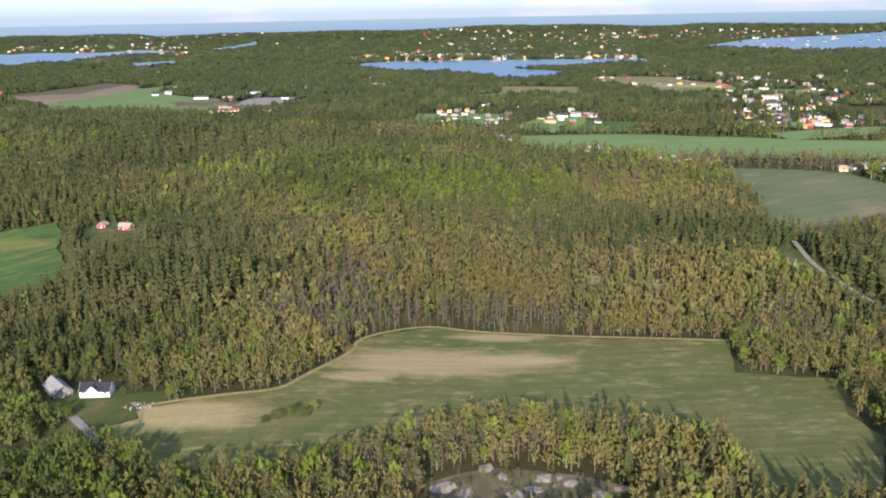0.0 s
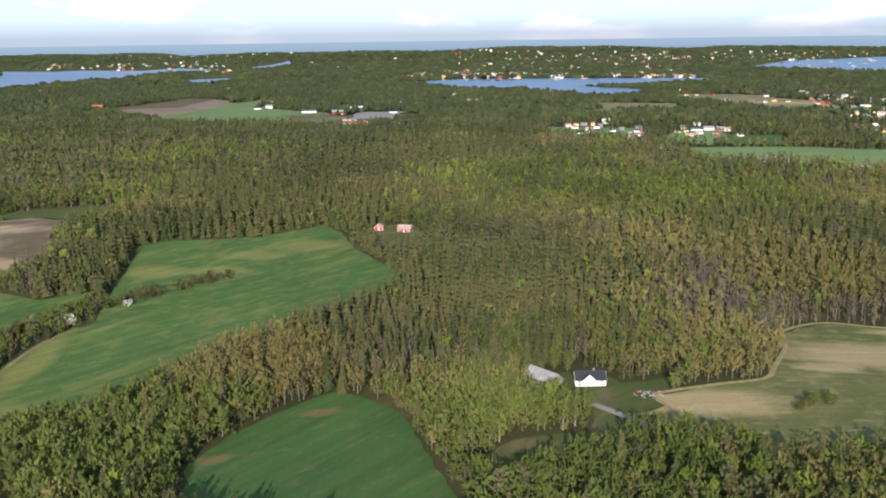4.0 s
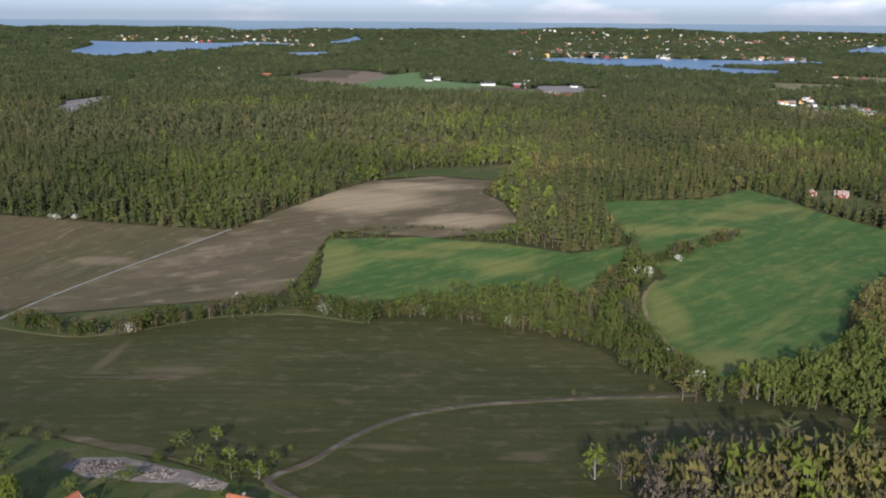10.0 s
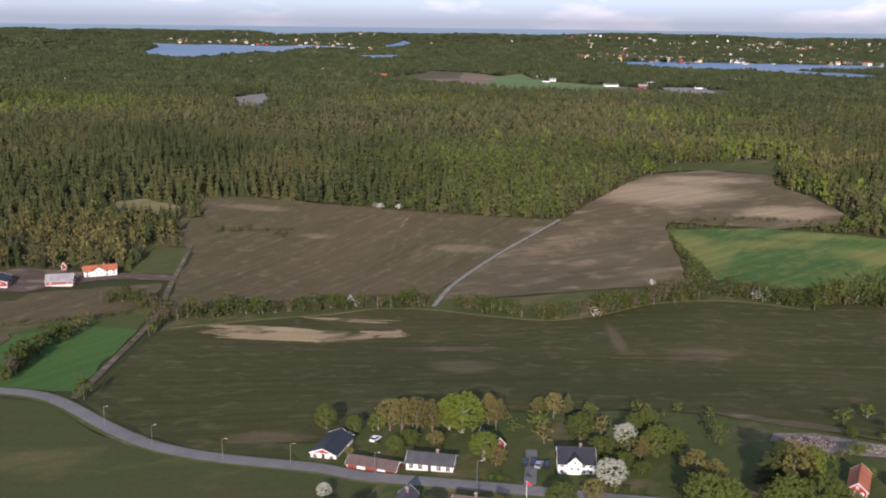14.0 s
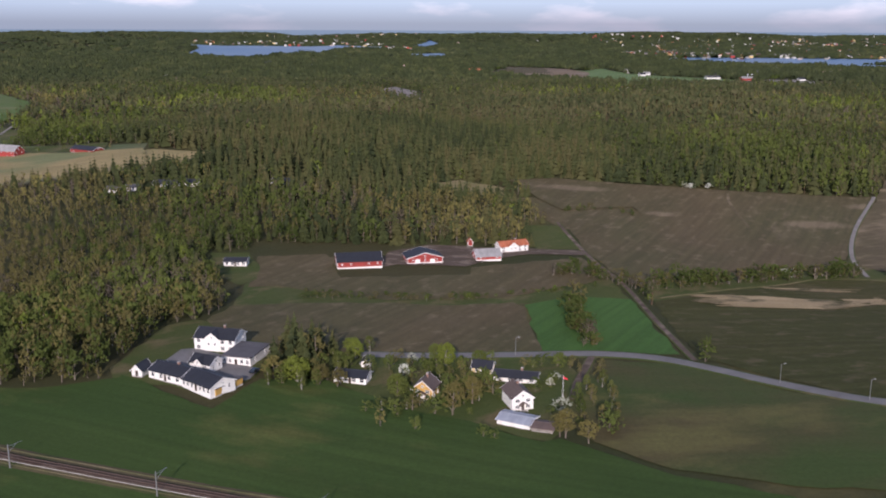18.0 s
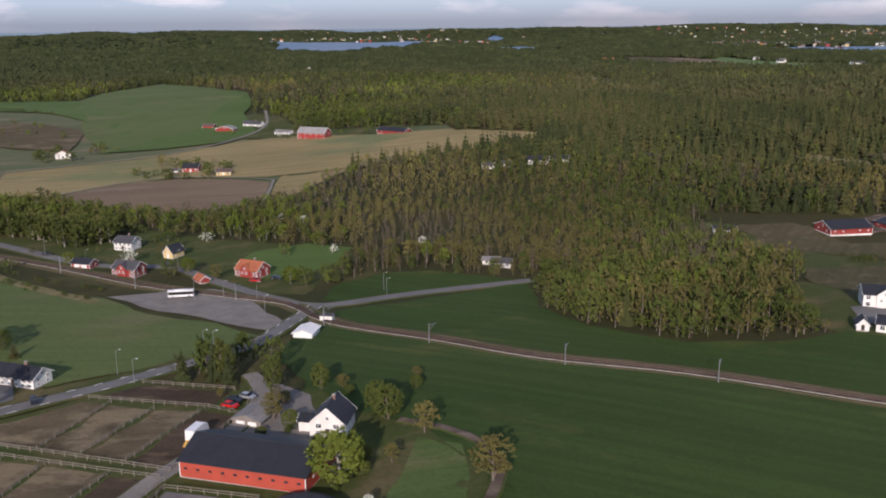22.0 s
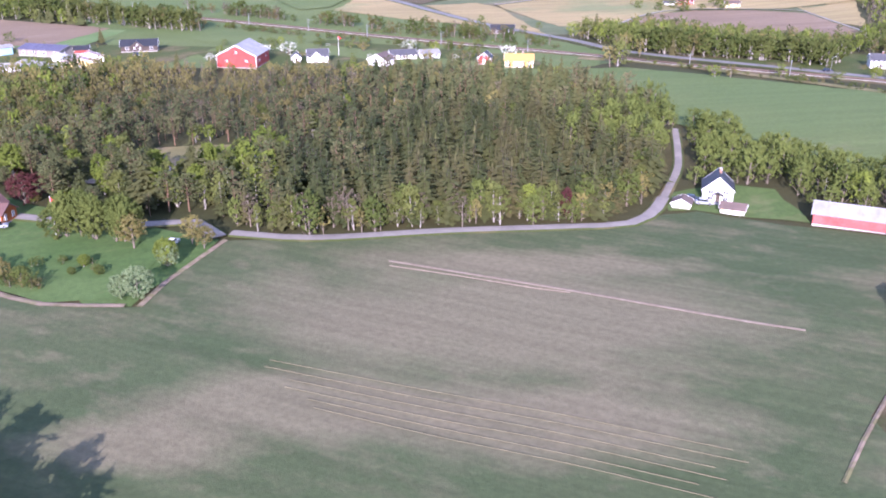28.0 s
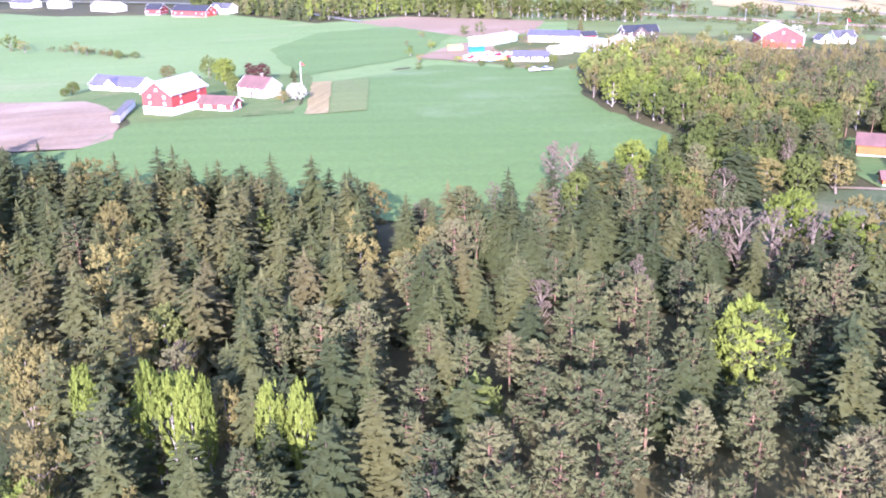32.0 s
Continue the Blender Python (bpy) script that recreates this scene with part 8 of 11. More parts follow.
def streaks(label, mat, cx, cy, rx, ry, n, seed):
    """A patch of bare soil that frays into long thin streaks along x."""
    rnd, V, F = random.Random(seed), [], []
    for i in range(n):
        y = cy + max(-1.6, min(1.6, rnd.gauss(0, 0.55))) * ry
        far = min(1.0, abs(y - cy) / (1.6 * ry))
        run, wide = rx * rnd.uniform(0.25, 1.0) * (1 - 0.55 * far), ry * rnd.uniform(0.10, 0.34)
        x = cx + rnd.uniform(-1, 1) * (rx - run * 0.7)
        k, m = len(V), 14
        for j in range(m + 1):
            u = j / m
            w = wide * math.sin(math.pi * u) ** 0.6 * rnd.uniform(0.5, 1.3) + 0.02
            px, py = x + (2 * u - 1) * run, y + rnd.uniform(-0.15, 0.15) * wide
            lift = 0.30 + 0.004 * i
            V += [(px, py - w, float(land(px, py - w)) + lift), (px, py + w, float(land(px, py + w)) + lift)]
        F += [(k + 2 * j, k + 2 * j + 2, k + 2 * j + 3, k + 2 * j + 1) for j in range(m)]
    tagged(new("bare_patch", mesh_of("bare_patch", V, F, [M[mat]])), label, "bare patch", kind="structure")

# ---- buildings, trees, fences, lamps and cars, each at its place ----
house("house", "white house with a red gable and black roof beside the road", (-524, 152.8), (-519.1, 151.5), 9.0, 1.6, 1.0, "y", "white", "black", 3, 1, "redtop")
house("garage", "long low red garage with a brown roof", (-516.4, 147.5), (-507.2, 144.8), 3.2, 1.3, 0.9, "x", "red", "brownroof", 0, 0, "doors")
house("house", "white bungalow with a dark grey roof and a chimney", (-505.3, 146.6), (-496.8, 145.3), 4.5, 1.8, 1.1, "x", "white", "darkroof", 5, 1, "chimney")
house("house", "red wooden house with white trim and a grey roof", (-506.2, 126.7), (-503.1, 126.4), 6.0, 2.4, 1.5, "y", "red", "darkroof", 2, 2, "chimney porch")
house("house", "white house with a brown roof and a dark carport", (-496.7, 127.7), (-491, 126.8), 4.5, 1.9, 1.3, "x", "white", "brownroof", 4, 1, "chimney")
house("house", "white villa with steep black roofs and a front gable", (-477.6, 144.8), (-471.1, 144.6), 5.0, 2.5, 1.9, "x", "white", "black", 5, 2, "cross chimney")
house("barn", "narrow red barn with an orange tile roof and white edges", (-427.8, 139.3), (-425, 137.9), 8.0, 1.9, 1.3, "y", "red", "tile", 1, 1, "doors")
house("house", "large white villa with a grey roof and a front gable", (-419.3, 133.9), (-410.1, 133.7), 6.0, 2.6, 2.0, "x", "white", "darkroof", 6, 2, "cross chimney")
house("house", "small red house with an orange roof and a white porch", (-396, 146.1), (-391.3, 144.5), 4.0, 1.8, 1.5, "x", "red", "tile", 2, 1, "porch chimney")
house("barn", "dark red barn half hidden behind a yellow-green tree", (-489.3, 152.3), (-487, 154.1), 5.0, 2.4, 1.6, "y", "red", "black", 1, 1, "")
house("house", "long low white wing with a black roof and many windows", (-701.5, 165.7), (-693.6, 161.5), 5.5, 1.9, 1.1, "x", "white", "black", 4, 1, "chimney")
house("house", "long white front wing with a black roof and vents", (-693.4, 161.2), (-686.4, 156.0), 6.2, 2.1, 1.3, "x", "white", "black", 7, 1, "plinth")
house("house", "tall white main house with a black roof and front gable", (-697.0, 183.6), (-687.6, 181.6), 6.0, 3.2, 1.5, "x", "white", "black", 5, 2, "cross chimney")
house("hall", "white flat-roofed hall with tall dark windows", (-688.9, 175.1), (-682.3, 173.4), 9.5, 2.0, 0.25, "flat", "white", "flatroof", 5, 1, "")
house("house", "tiny white outbuilding with a black roof", (-705.2, 166.2), (-703.0, 165.6), 3.6, 1.5, 1.1, "y", "white", "black", 1, 1, "")
house("container", "yellow freight container beside a white house", (-685.5, 156.8), (-681.8, 163.6), 1.5, 1.5, 0.1, "flat", "ochre", "flatroof", 0, 0, "")
house("house", "white link building with a dark dormer roof", (-694.4, 170.4), (-689.6, 168.2), 4.0, 2.1, 1.2, "x", "white", "black", 2, 1, "cross")
house("house", "white bungalow with a black roof behind bare trees", (-663.7, 167.6), (-657, 166.1), 4.0, 1.6, 0.8, "x", "white", "black", 4, 1, "")
house("garage", "small garage with a black roof", (-658.9, 176.5), (-657, 176.4), 3.0, 1.2, 0.8, "y", "white", "black", 0, 0, "doors")
house("house", "ochre wooden house with a brown roof", (-647.1, 160.5), (-643.1, 159.3), 4.6, 2.3, 1.7, "y", "ochre", "brownroof", 2, 2, "chimney porch")
house("house", "pale yellow house with a black roof", (-634.9, 176.3), (-630.8, 175.2), 3.5, 1.4, 1.1, "x", "yellow", "black", 2, 1, "")
house("house", "long low house with a black roof", (-630.4, 171.5), (-621.4, 169.6), 3.5, 1.3, 0.9, "x", "white", "black", 4, 1, "chimney")
house("house", "tall white house with a grey-brown roof", (-627.5, 154.9), (-623.4, 156.1), 6.0, 2.7, 1.5, "y", "white", "brownroof", 2, 2, "chimney porch")
house("garage", "white garage with a pale blue metal roof", (-630.7, 148.6), (-624.9, 145.8), 4.5, 1.1, 0.5, "x", "white", "blueroof", 0, 0, "doors")
house("shed", "low shed with a brown roof", (-624.6, 145.3), (-620.8, 144.2), 3.5, 0.9, 0.4, "x", "greywood", "brownroof", 0, 0, "")
house("barn", "red barn with a black roof and a white foot", (-674.8, 263.3), (-661.2, 266.2), 9.0, 2.3, 1.8, "x", "red", "black", 5, 1, "plinth")
house("barn", "red barn with a low black gable roof and white doors", (-653.5, 270.9), (-642.4, 273.6), 8.0, 2.0, 1.7, "y", "red", "black", 3, 1, "doors plinth")
house("barn", "red barn with a pale grey sheet roof", (-631.4, 277.1), (-623.4, 278.9), 6.0, 1.6, 1.8, "x", "red", "metal", 3, 1, "plinth")
house("house", "long white farmhouse with a red tile roof", (-623.1, 288), (-613.6, 292.3), 4.0, 2.3, 1.3, "x", "white", "tile", 5, 2, "cross chimney")
house("house", "white bungalow with a dark roof at the wood's edge", (-710, 263.4), (-703.1, 263.4), 4.0, 1.6, 0.8, "x", "white", "black", 4, 1, "")
house("shed", "tiny red shed with a red roof", (-633.9, 295.2), (-632.4, 295.4), 2.0, 1.6, 1, "y", "red", "tile", 0, 0, "")
house("house", "white farmhouse with a dark roof behind tall birches", (-865.6, 130.4), (-857.2, 128.0), 4.5, 2.0, 1.3, "x", "white", "black", 6, 2, "chimney")
house("station_house", "red wooden station house with white windows", (-874.7, 206), (-868.4, 204.4), 5.0, 2.3, 1.5, "x", "red", "darkroof", 4, 2, "cross chimney")
house("shed", "red railway shed with a black roof", (-888.1, 212.5), (-882.8, 211.2), 3.5, 1.5, 0.9, "x", "red", "black", 1, 1, "doors")
house("house", "white house with a grey roof above the road", (-884.9, 233.2), (-879.7, 232.1), 5.0, 2.5, 1.3, "x", "white", "darkroof", 4, 2, "chimney")
house("house", "yellow house with a steep black roof", (-868.2, 225.5), (-865.5, 224.5), 5.0, 1.9, 1.7, "y", "yellow", "black", 1, 2, "")
house("house", "red house with an orange tile roof and dormer", (-844.4, 210.2), (-838.2, 207.6), 5.4, 2.3, 1.7, "x", "red", "tile", 4, 2, "cross chimney")
house("shed", "small red shed with an orange roof", (-853.2, 203.9), (-850.9, 201.3), 2.5, 1.0, 0.9, "x", "red", "tile", 0, 0, "")
house("tent", "white tent hall beside the railway crossing", (-819.6, 160.8), (-815.7, 160.2), 5.0, 1.3, 0.6, "y", "canvas", "canvas", 0, 0, "")
house("kiosk", "small white flat-roofed kiosk", (-816.3, 173.1), (-813.6, 172.8), 2.0, 1.4, 0.1, "flat", "white", "flatroof", 0, 0, "")
house("hall", "grey gabled shed beside the stables", (-819.8, 115.3), (-815.2, 114), 5.0, 1.1, 0.8, "y", "greywood", "greyroof", 0, 0, "doors")
house("barn", "big red barn with white crossed doors and a black roof", (-882.3, 120.6), (-875.3, 117.4), 12.8, 2.6, 1.9, "y", "red", "black", 3, 2, "crossdoors")
house("shed", "low red shed with a broad black roof joined to a barn", (-889.0, 117.8), (-883.6, 116.4), 5.6, 1.1, 0.9, "lean", "red", "black", 0, 0, "")
house("shed", "red shed with a black roof and white edges before a barn", (-884.9, 106.8), (-877.8, 107.1), 4.8, 1.3, 1.0, "x", "red", "black", 2, 1, "")
house("house", "ruined white house with a rust-red roof", (-914.0, 94.4), (-907.4, 91.2), 4.6, 1.9, 1.1, "x", "white", "rust", 4, 1, "")
house("shed", "low white shed with a black lean-to roof", (-915.8, 92.6), (-911.8, 90.2), 1.9, 0.8, 0.35, "lean", "white", "black", 0, 0, "")
house("house", "low dark bungalow with white gables in a wood", (-764.0, 364.0), (-754.0, 362.0), 5.0, 2.0, 1.2, "x", "white", "black", 5, 1, "")
house("house", "small dark cottage with a white gable in a wood", (-751.0, 366.0), (-745.5, 365.0), 4.0, 1.8, 1.2, "x", "white", "black", 2, 1, "")
house("house", "low white cottage with a dark roof among trees", (-716.0, 371.0), (-708.0, 369.5), 4.5, 1.7, 1.1, "x", "white", "black", 3, 1, "")
house("house", "low white bungalow with a grey roof under bare trees", (-779.0, 224.4), (-773.6, 223.4), 3.6, 1.4, 0.8, "x", "white", "darkroof", 3, 1, "")
house("stable", "long red stable with a black roof and small windows", (-822.3, 97.8), (-804.3, 93.3), 10.0, 2.6, 1.8, "x", "redorange", "black", 10, 1, "")
house("house", "white house with a steep black roof behind a big tree", (-806.9, 110.8), (-801.6, 110.2), 6.0, 2.5, 2.4, "y", "white", "black", 2, 2, "chimney")
house("shed", "small white porch wing beside a white house", (-808.9, 112.6), (-807.0, 112.4), 2.6, 1.9, 0.6, "x", "white", "black", 1, 1, "")
house("barn", "red barn with a grey sheet roof on the hill", (-875.7, 453.2), (-860.9, 447.7), 7.0, 3.7, 2.6, "x", "red", "metal", 5, 2, "")
house("barn", "red barn with a black roof at the wood's edge", (-834.8, 454), (-820.1, 445.9), 7.0, 1.9, 1.4, "x", "red", "black", 3, 1, "")
house("house", "white house with a grey roof beside a red barn", (-892.2, 474.3), (-883.8, 470.5), 4.0, 2.0, 0.9, "x", "white", "greyroof", 4, 1, "")
house("barn", "red barn with a pale roof", (-930.4, 495.5), (-919.6, 492.5), 5.0, 2.0, 1.6, "y", "red", "metal", 1, 1, "")
house("shed", "red shed on the hill", (-942.3, 510.9), (-935.7, 509.5), 4.0, 1.6, 1.2, "x", "red", "brownroof", 1, 1, "")
house("house", "white farmhouse with a dark roof", (-919.5, 514), (-908.2, 508), 4.0, 2.0, 1.4, "x", "white", "darkroof", 4, 1, "chimney")
house("house", "white house with a reddish roof below the green field", (-982.1, 408), (-975.7, 410), 4.0, 2.2, 1.6, "y", "white", "tile", 2, 2, "")
house("house", "red house with a black roof on a ploughed rise", (-909.3, 370.3), (-902.5, 370.4), 4.0, 2.2, 1.6, "x", "red", "black", 3, 1, "")
house("house", "cream house with a brown roof", (-891.8, 360.2), (-885.9, 360.4), 4.0, 1.8, 1.0, "x", "yellow", "brownroof", 3, 1, "")
house("shed", "small white hut with a dark roof", (-914.8, 369.8), (-911, 369.2), 2.5, 1.2, 0.6, "x", "white", "darkroof", 0, 0, "")
house("house", "white house with a black roof beside the forest road", (-960.5, 114.8), (-956, 113.7), 5.0, 2.3, 2.0, "y", "white", "black", 2, 2, "porch chimney")
house("shed", "small yellow shed with a brown roof", (-966, 112.1), (-963.4, 111.1), 2.4, 0.9, 0.7, "y", "yellow", "brownroof", 1, 1, "")
house("shed", "pale yellow garden shed with a dark roof", (-959, 109.4), (-955.7, 108), 2.0, 1.0, 0.6, "x", "yellow", "brownroof", 0, 0, "doors")
house("barn", "long faded red barn with a grey sheet roof", (-946.7, 103.8), (-930.6, 96.7), 5.2, 1.9, 1.1, "x", "redfaded", "metal", 0, 0, "")
house("shed", "open-fronted shed with a blue-grey sheet roof", (-943.6, 71.4), (-936, 79.4), 3.6, 1.5, 0.35, "lean", "red", "blueroof", 0, 0, "")
house("barn", "red shed with a grey slate roof", (-924, 75.4), (-913.9, 68.9), 5.5, 1.4, 1.4, "x", "red", "greyroof", 0, 0, "")
house("hall", "shed with a bright white metal roof", (-948.9, 42.8), (-944.5, 48.8), 5.6, 1.5, 1.1, "x", "white", "whitemetal", 2, 1, "")
house("barn", "red barn with a white metal roof behind a wood", (-1067, 224.7), (-1055.9, 223.6), 12.0, 3.4, 2.8, "y", "red", "metal", 2, 1, "")
house("house", "white house with a grey roof behind the wood", (-1043.5, 233.5), (-1037.7, 234.2), 5.0, 2.0, 1.5, "x", "white", "darkroof", 4, 2, "cross")
house("house", "small white house behind the wood", (-1047.8, 233), (-1045.4, 233.4), 4.0, 1.5, 1, "y", "white", "darkroof", 1, 1, "")
house("house", "white house with a brown roof among trees", (-1026.2, 232), (-1020.9, 229.2), 5.0, 1.8, 1.5, "y", "white", "brownroof", 2, 1, "")
house("house", "low white house with a dark roof", (-1020.2, 241.1), (-1012.9, 242.6), 5.0, 1.4, 1.0, "x", "white", "darkroof", 4, 1, "")
house("house", "low house with a grey roof", (-1011.6, 242.8), (-1006.2, 244.1), 5.0, 1.4, 0.9, "x", "white", "greyroof", 3, 1, "")
house("house", "small red house with a black roof", (-995, 235.2), (-991.7, 234.5), 4.0, 2.0, 1.3, "y", "red", "black", 1, 1, "")
house("house", "yellow house with a pale pink roof", (-987.6, 230.5), (-979.8, 229.9), 5.0, 2.1, 1.3, "x", "ochre", "ochre", 4, 2, "chimney")
house("house", "dark brown cottage beside the station road", (-989.7, 294.8), (-981.7, 294.3), 5.0, 1.6, 1.2, "x", "brownwood", "black", 2, 1, "")
house("barn", "red barn with a blue-grey roof far up the road", (-1135.8, 440.8), (-1114.9, 435.8), 6.0, 2.2, 1.4, "x", "red", "blueroof", 3, 1, "")
house("house", "white house near a red barn", (-1116.1, 470.9), (-1106.1, 471.1), 5.0, 2.0, 1.3, "x", "white", "darkroof", 3, 1, "")
house("house", "orange wooden house with a broad front gable and pink tile roof", (-1074.4, 97.0), (-1070.4, 96.4), 8.0, 2.2, 1.9, "y", "orange", "pinktile", 3, 1, "chimney")
house("house", "low orange wing with a pink tile roof", (-1078.2, 98.6), (-1074.5, 98.0), 5.0, 2.0, 1.5, "x", "orange", "pinktile", 2, 1, "")
house("house", "small orange porch wing with a pink tile roof", (-1070.0, 99.4), (-1067.6, 99.0), 3.6, 1.8, 1.1, "x", "orange", "pinktile", 2, 1, "")
house("garage", "orange garage with a pink tile roof", (-1087.5, 107.0), (-1083.6, 105.4), 4.6, 1.8, 1.2, "x", "orange", "pinktile", 0, 0, "")
house("shed", "low orange garden hut with a pink roof", (-1090.2, 91.0), (-1086.0, 90.4), 2.2, 1.1, 0.7, "x", "orange", "pinktile", 0, 0, "")
house("barn", "tall red barn on a high white stone foot", (-1209.6, 142.0), (-1203.2, 139.6), 11.0, 4.2, 2.3, "y", "red", "metal", 2, 2, "tallplinth")
house("garage", "red garage with a pink tile roof", (-1200.1, 145.8), (-1193, 143.8), 4.0, 1.4, 1.1, "x", "red", "pinktile", 2, 1, "doors")
house("house", "white house with a pink-red tile roof", (-1195.9, 161.7), (-1189.5, 157.9), 5.0, 2.3, 1.8, "x", "white", "pinktile", 4, 2, "chimney")
house("house", "white bungalow with grey-violet gables", (-1232.8, 173.9), (-1220.2, 169), 6.0, 1.4, 1.6, "x", "white", "violetroof", 5, 1, "cross")
house("shed", "small shed with a black roof", (-1212.4, 176.3), (-1209.1, 176), 3.0, 1.5, 0.7, "x", "greywood", "black", 0, 0, "")
house("container", "white freight container beside a barn", (-1211.7, 134.4), (-1214, 149.8), 1.4, 1.3, 0.1, "flat", "white", "flatroof", 0, 0, "")
house("hall", "pale blue warehouse with a white roof", (-1143.1, 232.7), (-1132.6, 244), 5.0, 2.3, 0.5, "x", "cyan", "metal", 0, 0, "doors")
house("hall", "large hall with a blue-violet sheet roof", (-1129.6, 241.2), (-1115.6, 237.1), 8.0, 2.0, 0.9, "x", "greywood", "violetroof", 4, 1, "")
house("house", "low white building with a grey-violet roof", (-1135.6, 207.6), (-1126.4, 206.4), 5.0, 1.3, 1.0, "x", "white", "violetroof", 4, 1, "")
house("shed", "blue-grey workshop with a grey roof", (-1121.9, 223.5), (-1112.5, 218.6), 4.0, 1.2, 0.7, "x", "bluewall", "greyroof", 3, 1, "")
house("house", "cream house with a pinkish roof", (-1107.4, 218.1), (-1098.9, 221.2), 5.0, 1.8, 1.3, "y", "yellow", "pinkroof", 1, 1, "")
house("shed", "small white shed with a pale roof in a works yard", (-1124.5, 216.5), (-1119.0, 218.5), 3.2, 1.3, 0.8, "x", "white", "metal", 2, 1, "")
house("house", "low white house with a pinkish roof beside the works", (-1106.5, 226.5), (-1100.0, 229.0), 4.0, 1.7, 1.3, "y", "white", "pinkroof", 2, 1, "")
house("shed", "small red shed with a black roof beside the works", (-1113.5, 242.0), (-1109.5, 243.0), 3.0, 1.3, 0.9, "x", "red", "black", 0, 0, "")
house("container", "blue freight container in a works yard", (-1146.5, 222.5), (-1142.5, 224.0), 1.5, 1.5, 0.1, "flat", "tarp", "tarp", 0, 0, "")
house("container", "orange freight container in a works yard", (-1152.5, 227.5), (-1148.5, 228.5), 1.5, 1.4, 0.1, "flat", "ochre", "ochre", 0, 0, "")
house("barn", "red barn with a dark roof beyond green fields", (-1278.8, 350), (-1272.4, 348.3), 6.0, 2.2, 1.8, "x", "red", "black", 3, 1, "")
house("barn", "long red barn with a black roof beyond green fields", (-1265, 340.5), (-1249.7, 334.6), 7.0, 2.4, 1.8, "x", "red", "black", 5, 1, "")
house("house", "white farmhouse beside a long red barn", (-1251.3, 346.2), (-1242.8, 342), 6.0, 2.4, 1.6, "x", "white", "darkroof", 4, 2, "cross")
house("house", "white house on a distant road", (-1358.5, 399.9), (-1346.5, 394.5), 6.0, 2.2, 1.5, "x", "white", "darkroof", 4, 1, "")
house("house", "small white house on a distant road", (-1338, 392.4), (-1328.9, 387.6), 5.0, 2.2, 1.5, "x", "white", "greyroof", 3, 1, "")
house("house", "white house with a pale roof on a distant road", (-1310.5, 373.3), (-1296.8, 365.2), 6.0, 2.2, 1.6, "x", "white", "metal", 4, 1, "")
house("shed", "white shed beside a blue-grey workshop", (-1115.7, 231.8), (-1109.8, 227.1), 4.0, 1.3, 0.8, "x", "white", "blueroof", 3, 1, "")
house("house", "black house with white gable edges", (-1100.7, 245), (-1090.5, 247.3), 5.0, 1.8, 1.5, "x", "brownwood", "black", 3, 1, "cross")
house("house", "white house with a black roof below a birch wood", (-104.8, 240.9), (-96.4, 240.8), 4.5, 2.1, 1.7, "x", "white", "black", 4, 2, "cross chimney")
house("barn", "grey barn with a pale sheet roof", (-118.4, 248.7), (-111.8, 240.9), 5.0, 1.6, 2.0, "x", "greywood", "metal", 1, 1, "")
house("house", "small red house with a pale roof in a clearing", (-175.6, 448.8), (-171.8, 448.4), 4.0, 2.2, 1.5, "y", "red", "pinkroof", 1, 2, "")
house("house", "red wooden house with a pinkish roof", (-163.9, 445.3), (-157.9, 443.4), 4.0, 2.3, 1.5, "x", "red", "pinkroof", 3, 2, "chimney")
house("house", "white house beside a country lane", (139.9, 372.2), (145.6, 370.3), 4.0, 2.2, 1.4, "x", "white", "darkroof", 3, 2, "")
house("shed", "small white shed beside a lane", (135.7, 382.4), (138.6, 382.3), 3.0, 1.2, 0.8, "x", "white", "darkroof", 0, 0, "")
house("barn", "far red barn with a pale roof", (-277.7, 1157.9), (-262.1, 1159.9), 9.0, 3, 2, "x", "red", "metal", 4, 1, "")
house("hall", "far white farm hall with a pale roof", (-258.2, 1209.7), (-241.2, 1222.3), 10.0, 3, 2, "x", "white", "whitemetal", 3, 1, "")
house("house", "far white house with a dark pitched roof", (-318.1, 1172.2), (-300.1, 1174.4), 8.0, 3, 2, "x", "white", "darkroof", 3, 1, "")
house("house", "far white house beside a red barn", (-211.8, 1329.2), (-193.8, 1331.9), 9.0, 3, 2, "x", "white", "darkroof", 3, 1, "")
house("barn", "bright orange-red barn near a bare field", (-617.7, 1256.2), (-602.2, 1255.8), 12.0, 4, 3, "x", "orange", "tile", 0, 0, "")
house("house", "white house with a red roof in the woods", (-472.1, 936.2), (-457.3, 937.2), 8.0, 2.5, 1.8, "x", "white", "tile", 3, 1, "")
house("house", "far white house with a dark pitched roof", (-278.8, 960.4), (-261, 963.1), 8.0, 2.5, 1.8, "x", "white", "darkroof", 3, 1, "")
house("house", "far white house with a red roof", (-246.5, 999.5), (-221.6, 1003.8), 8.0, 2.5, 1.8, "x", "white", "tile", 4, 1, "")
house("house", "far white farm buildings beside a meadow", (-1062.4, 1172), (-1044.9, 1171.7), 8.0, 2, 1.5, "x", "white", "darkroof", 3, 1, "")
house("house", "far white house on a meadow", (-1000.7, 1143.3), (-991.3, 1142.9), 8.0, 3, 2, "y", "white", "metal", 1, 1, "")
house("house", "far white house with a dark pitched roof", (113.2, 933.1), (124.5, 932.1), 7.0, 2.4, 1.8, "x", "white", "darkroof", 3, 1, "")
house("house", "far white house with a dark pitched roof", (128.7, 941.8), (138.9, 940.8), 7.0, 2.4, 1.8, "x", "white", "metal", 3, 1, "")
house("house", "white cottage in the wood", (-781, 356.6), (-776.4, 356.5), 4.0, 1.6, .8, "x", "white", "darkroof", 2, 1, "")
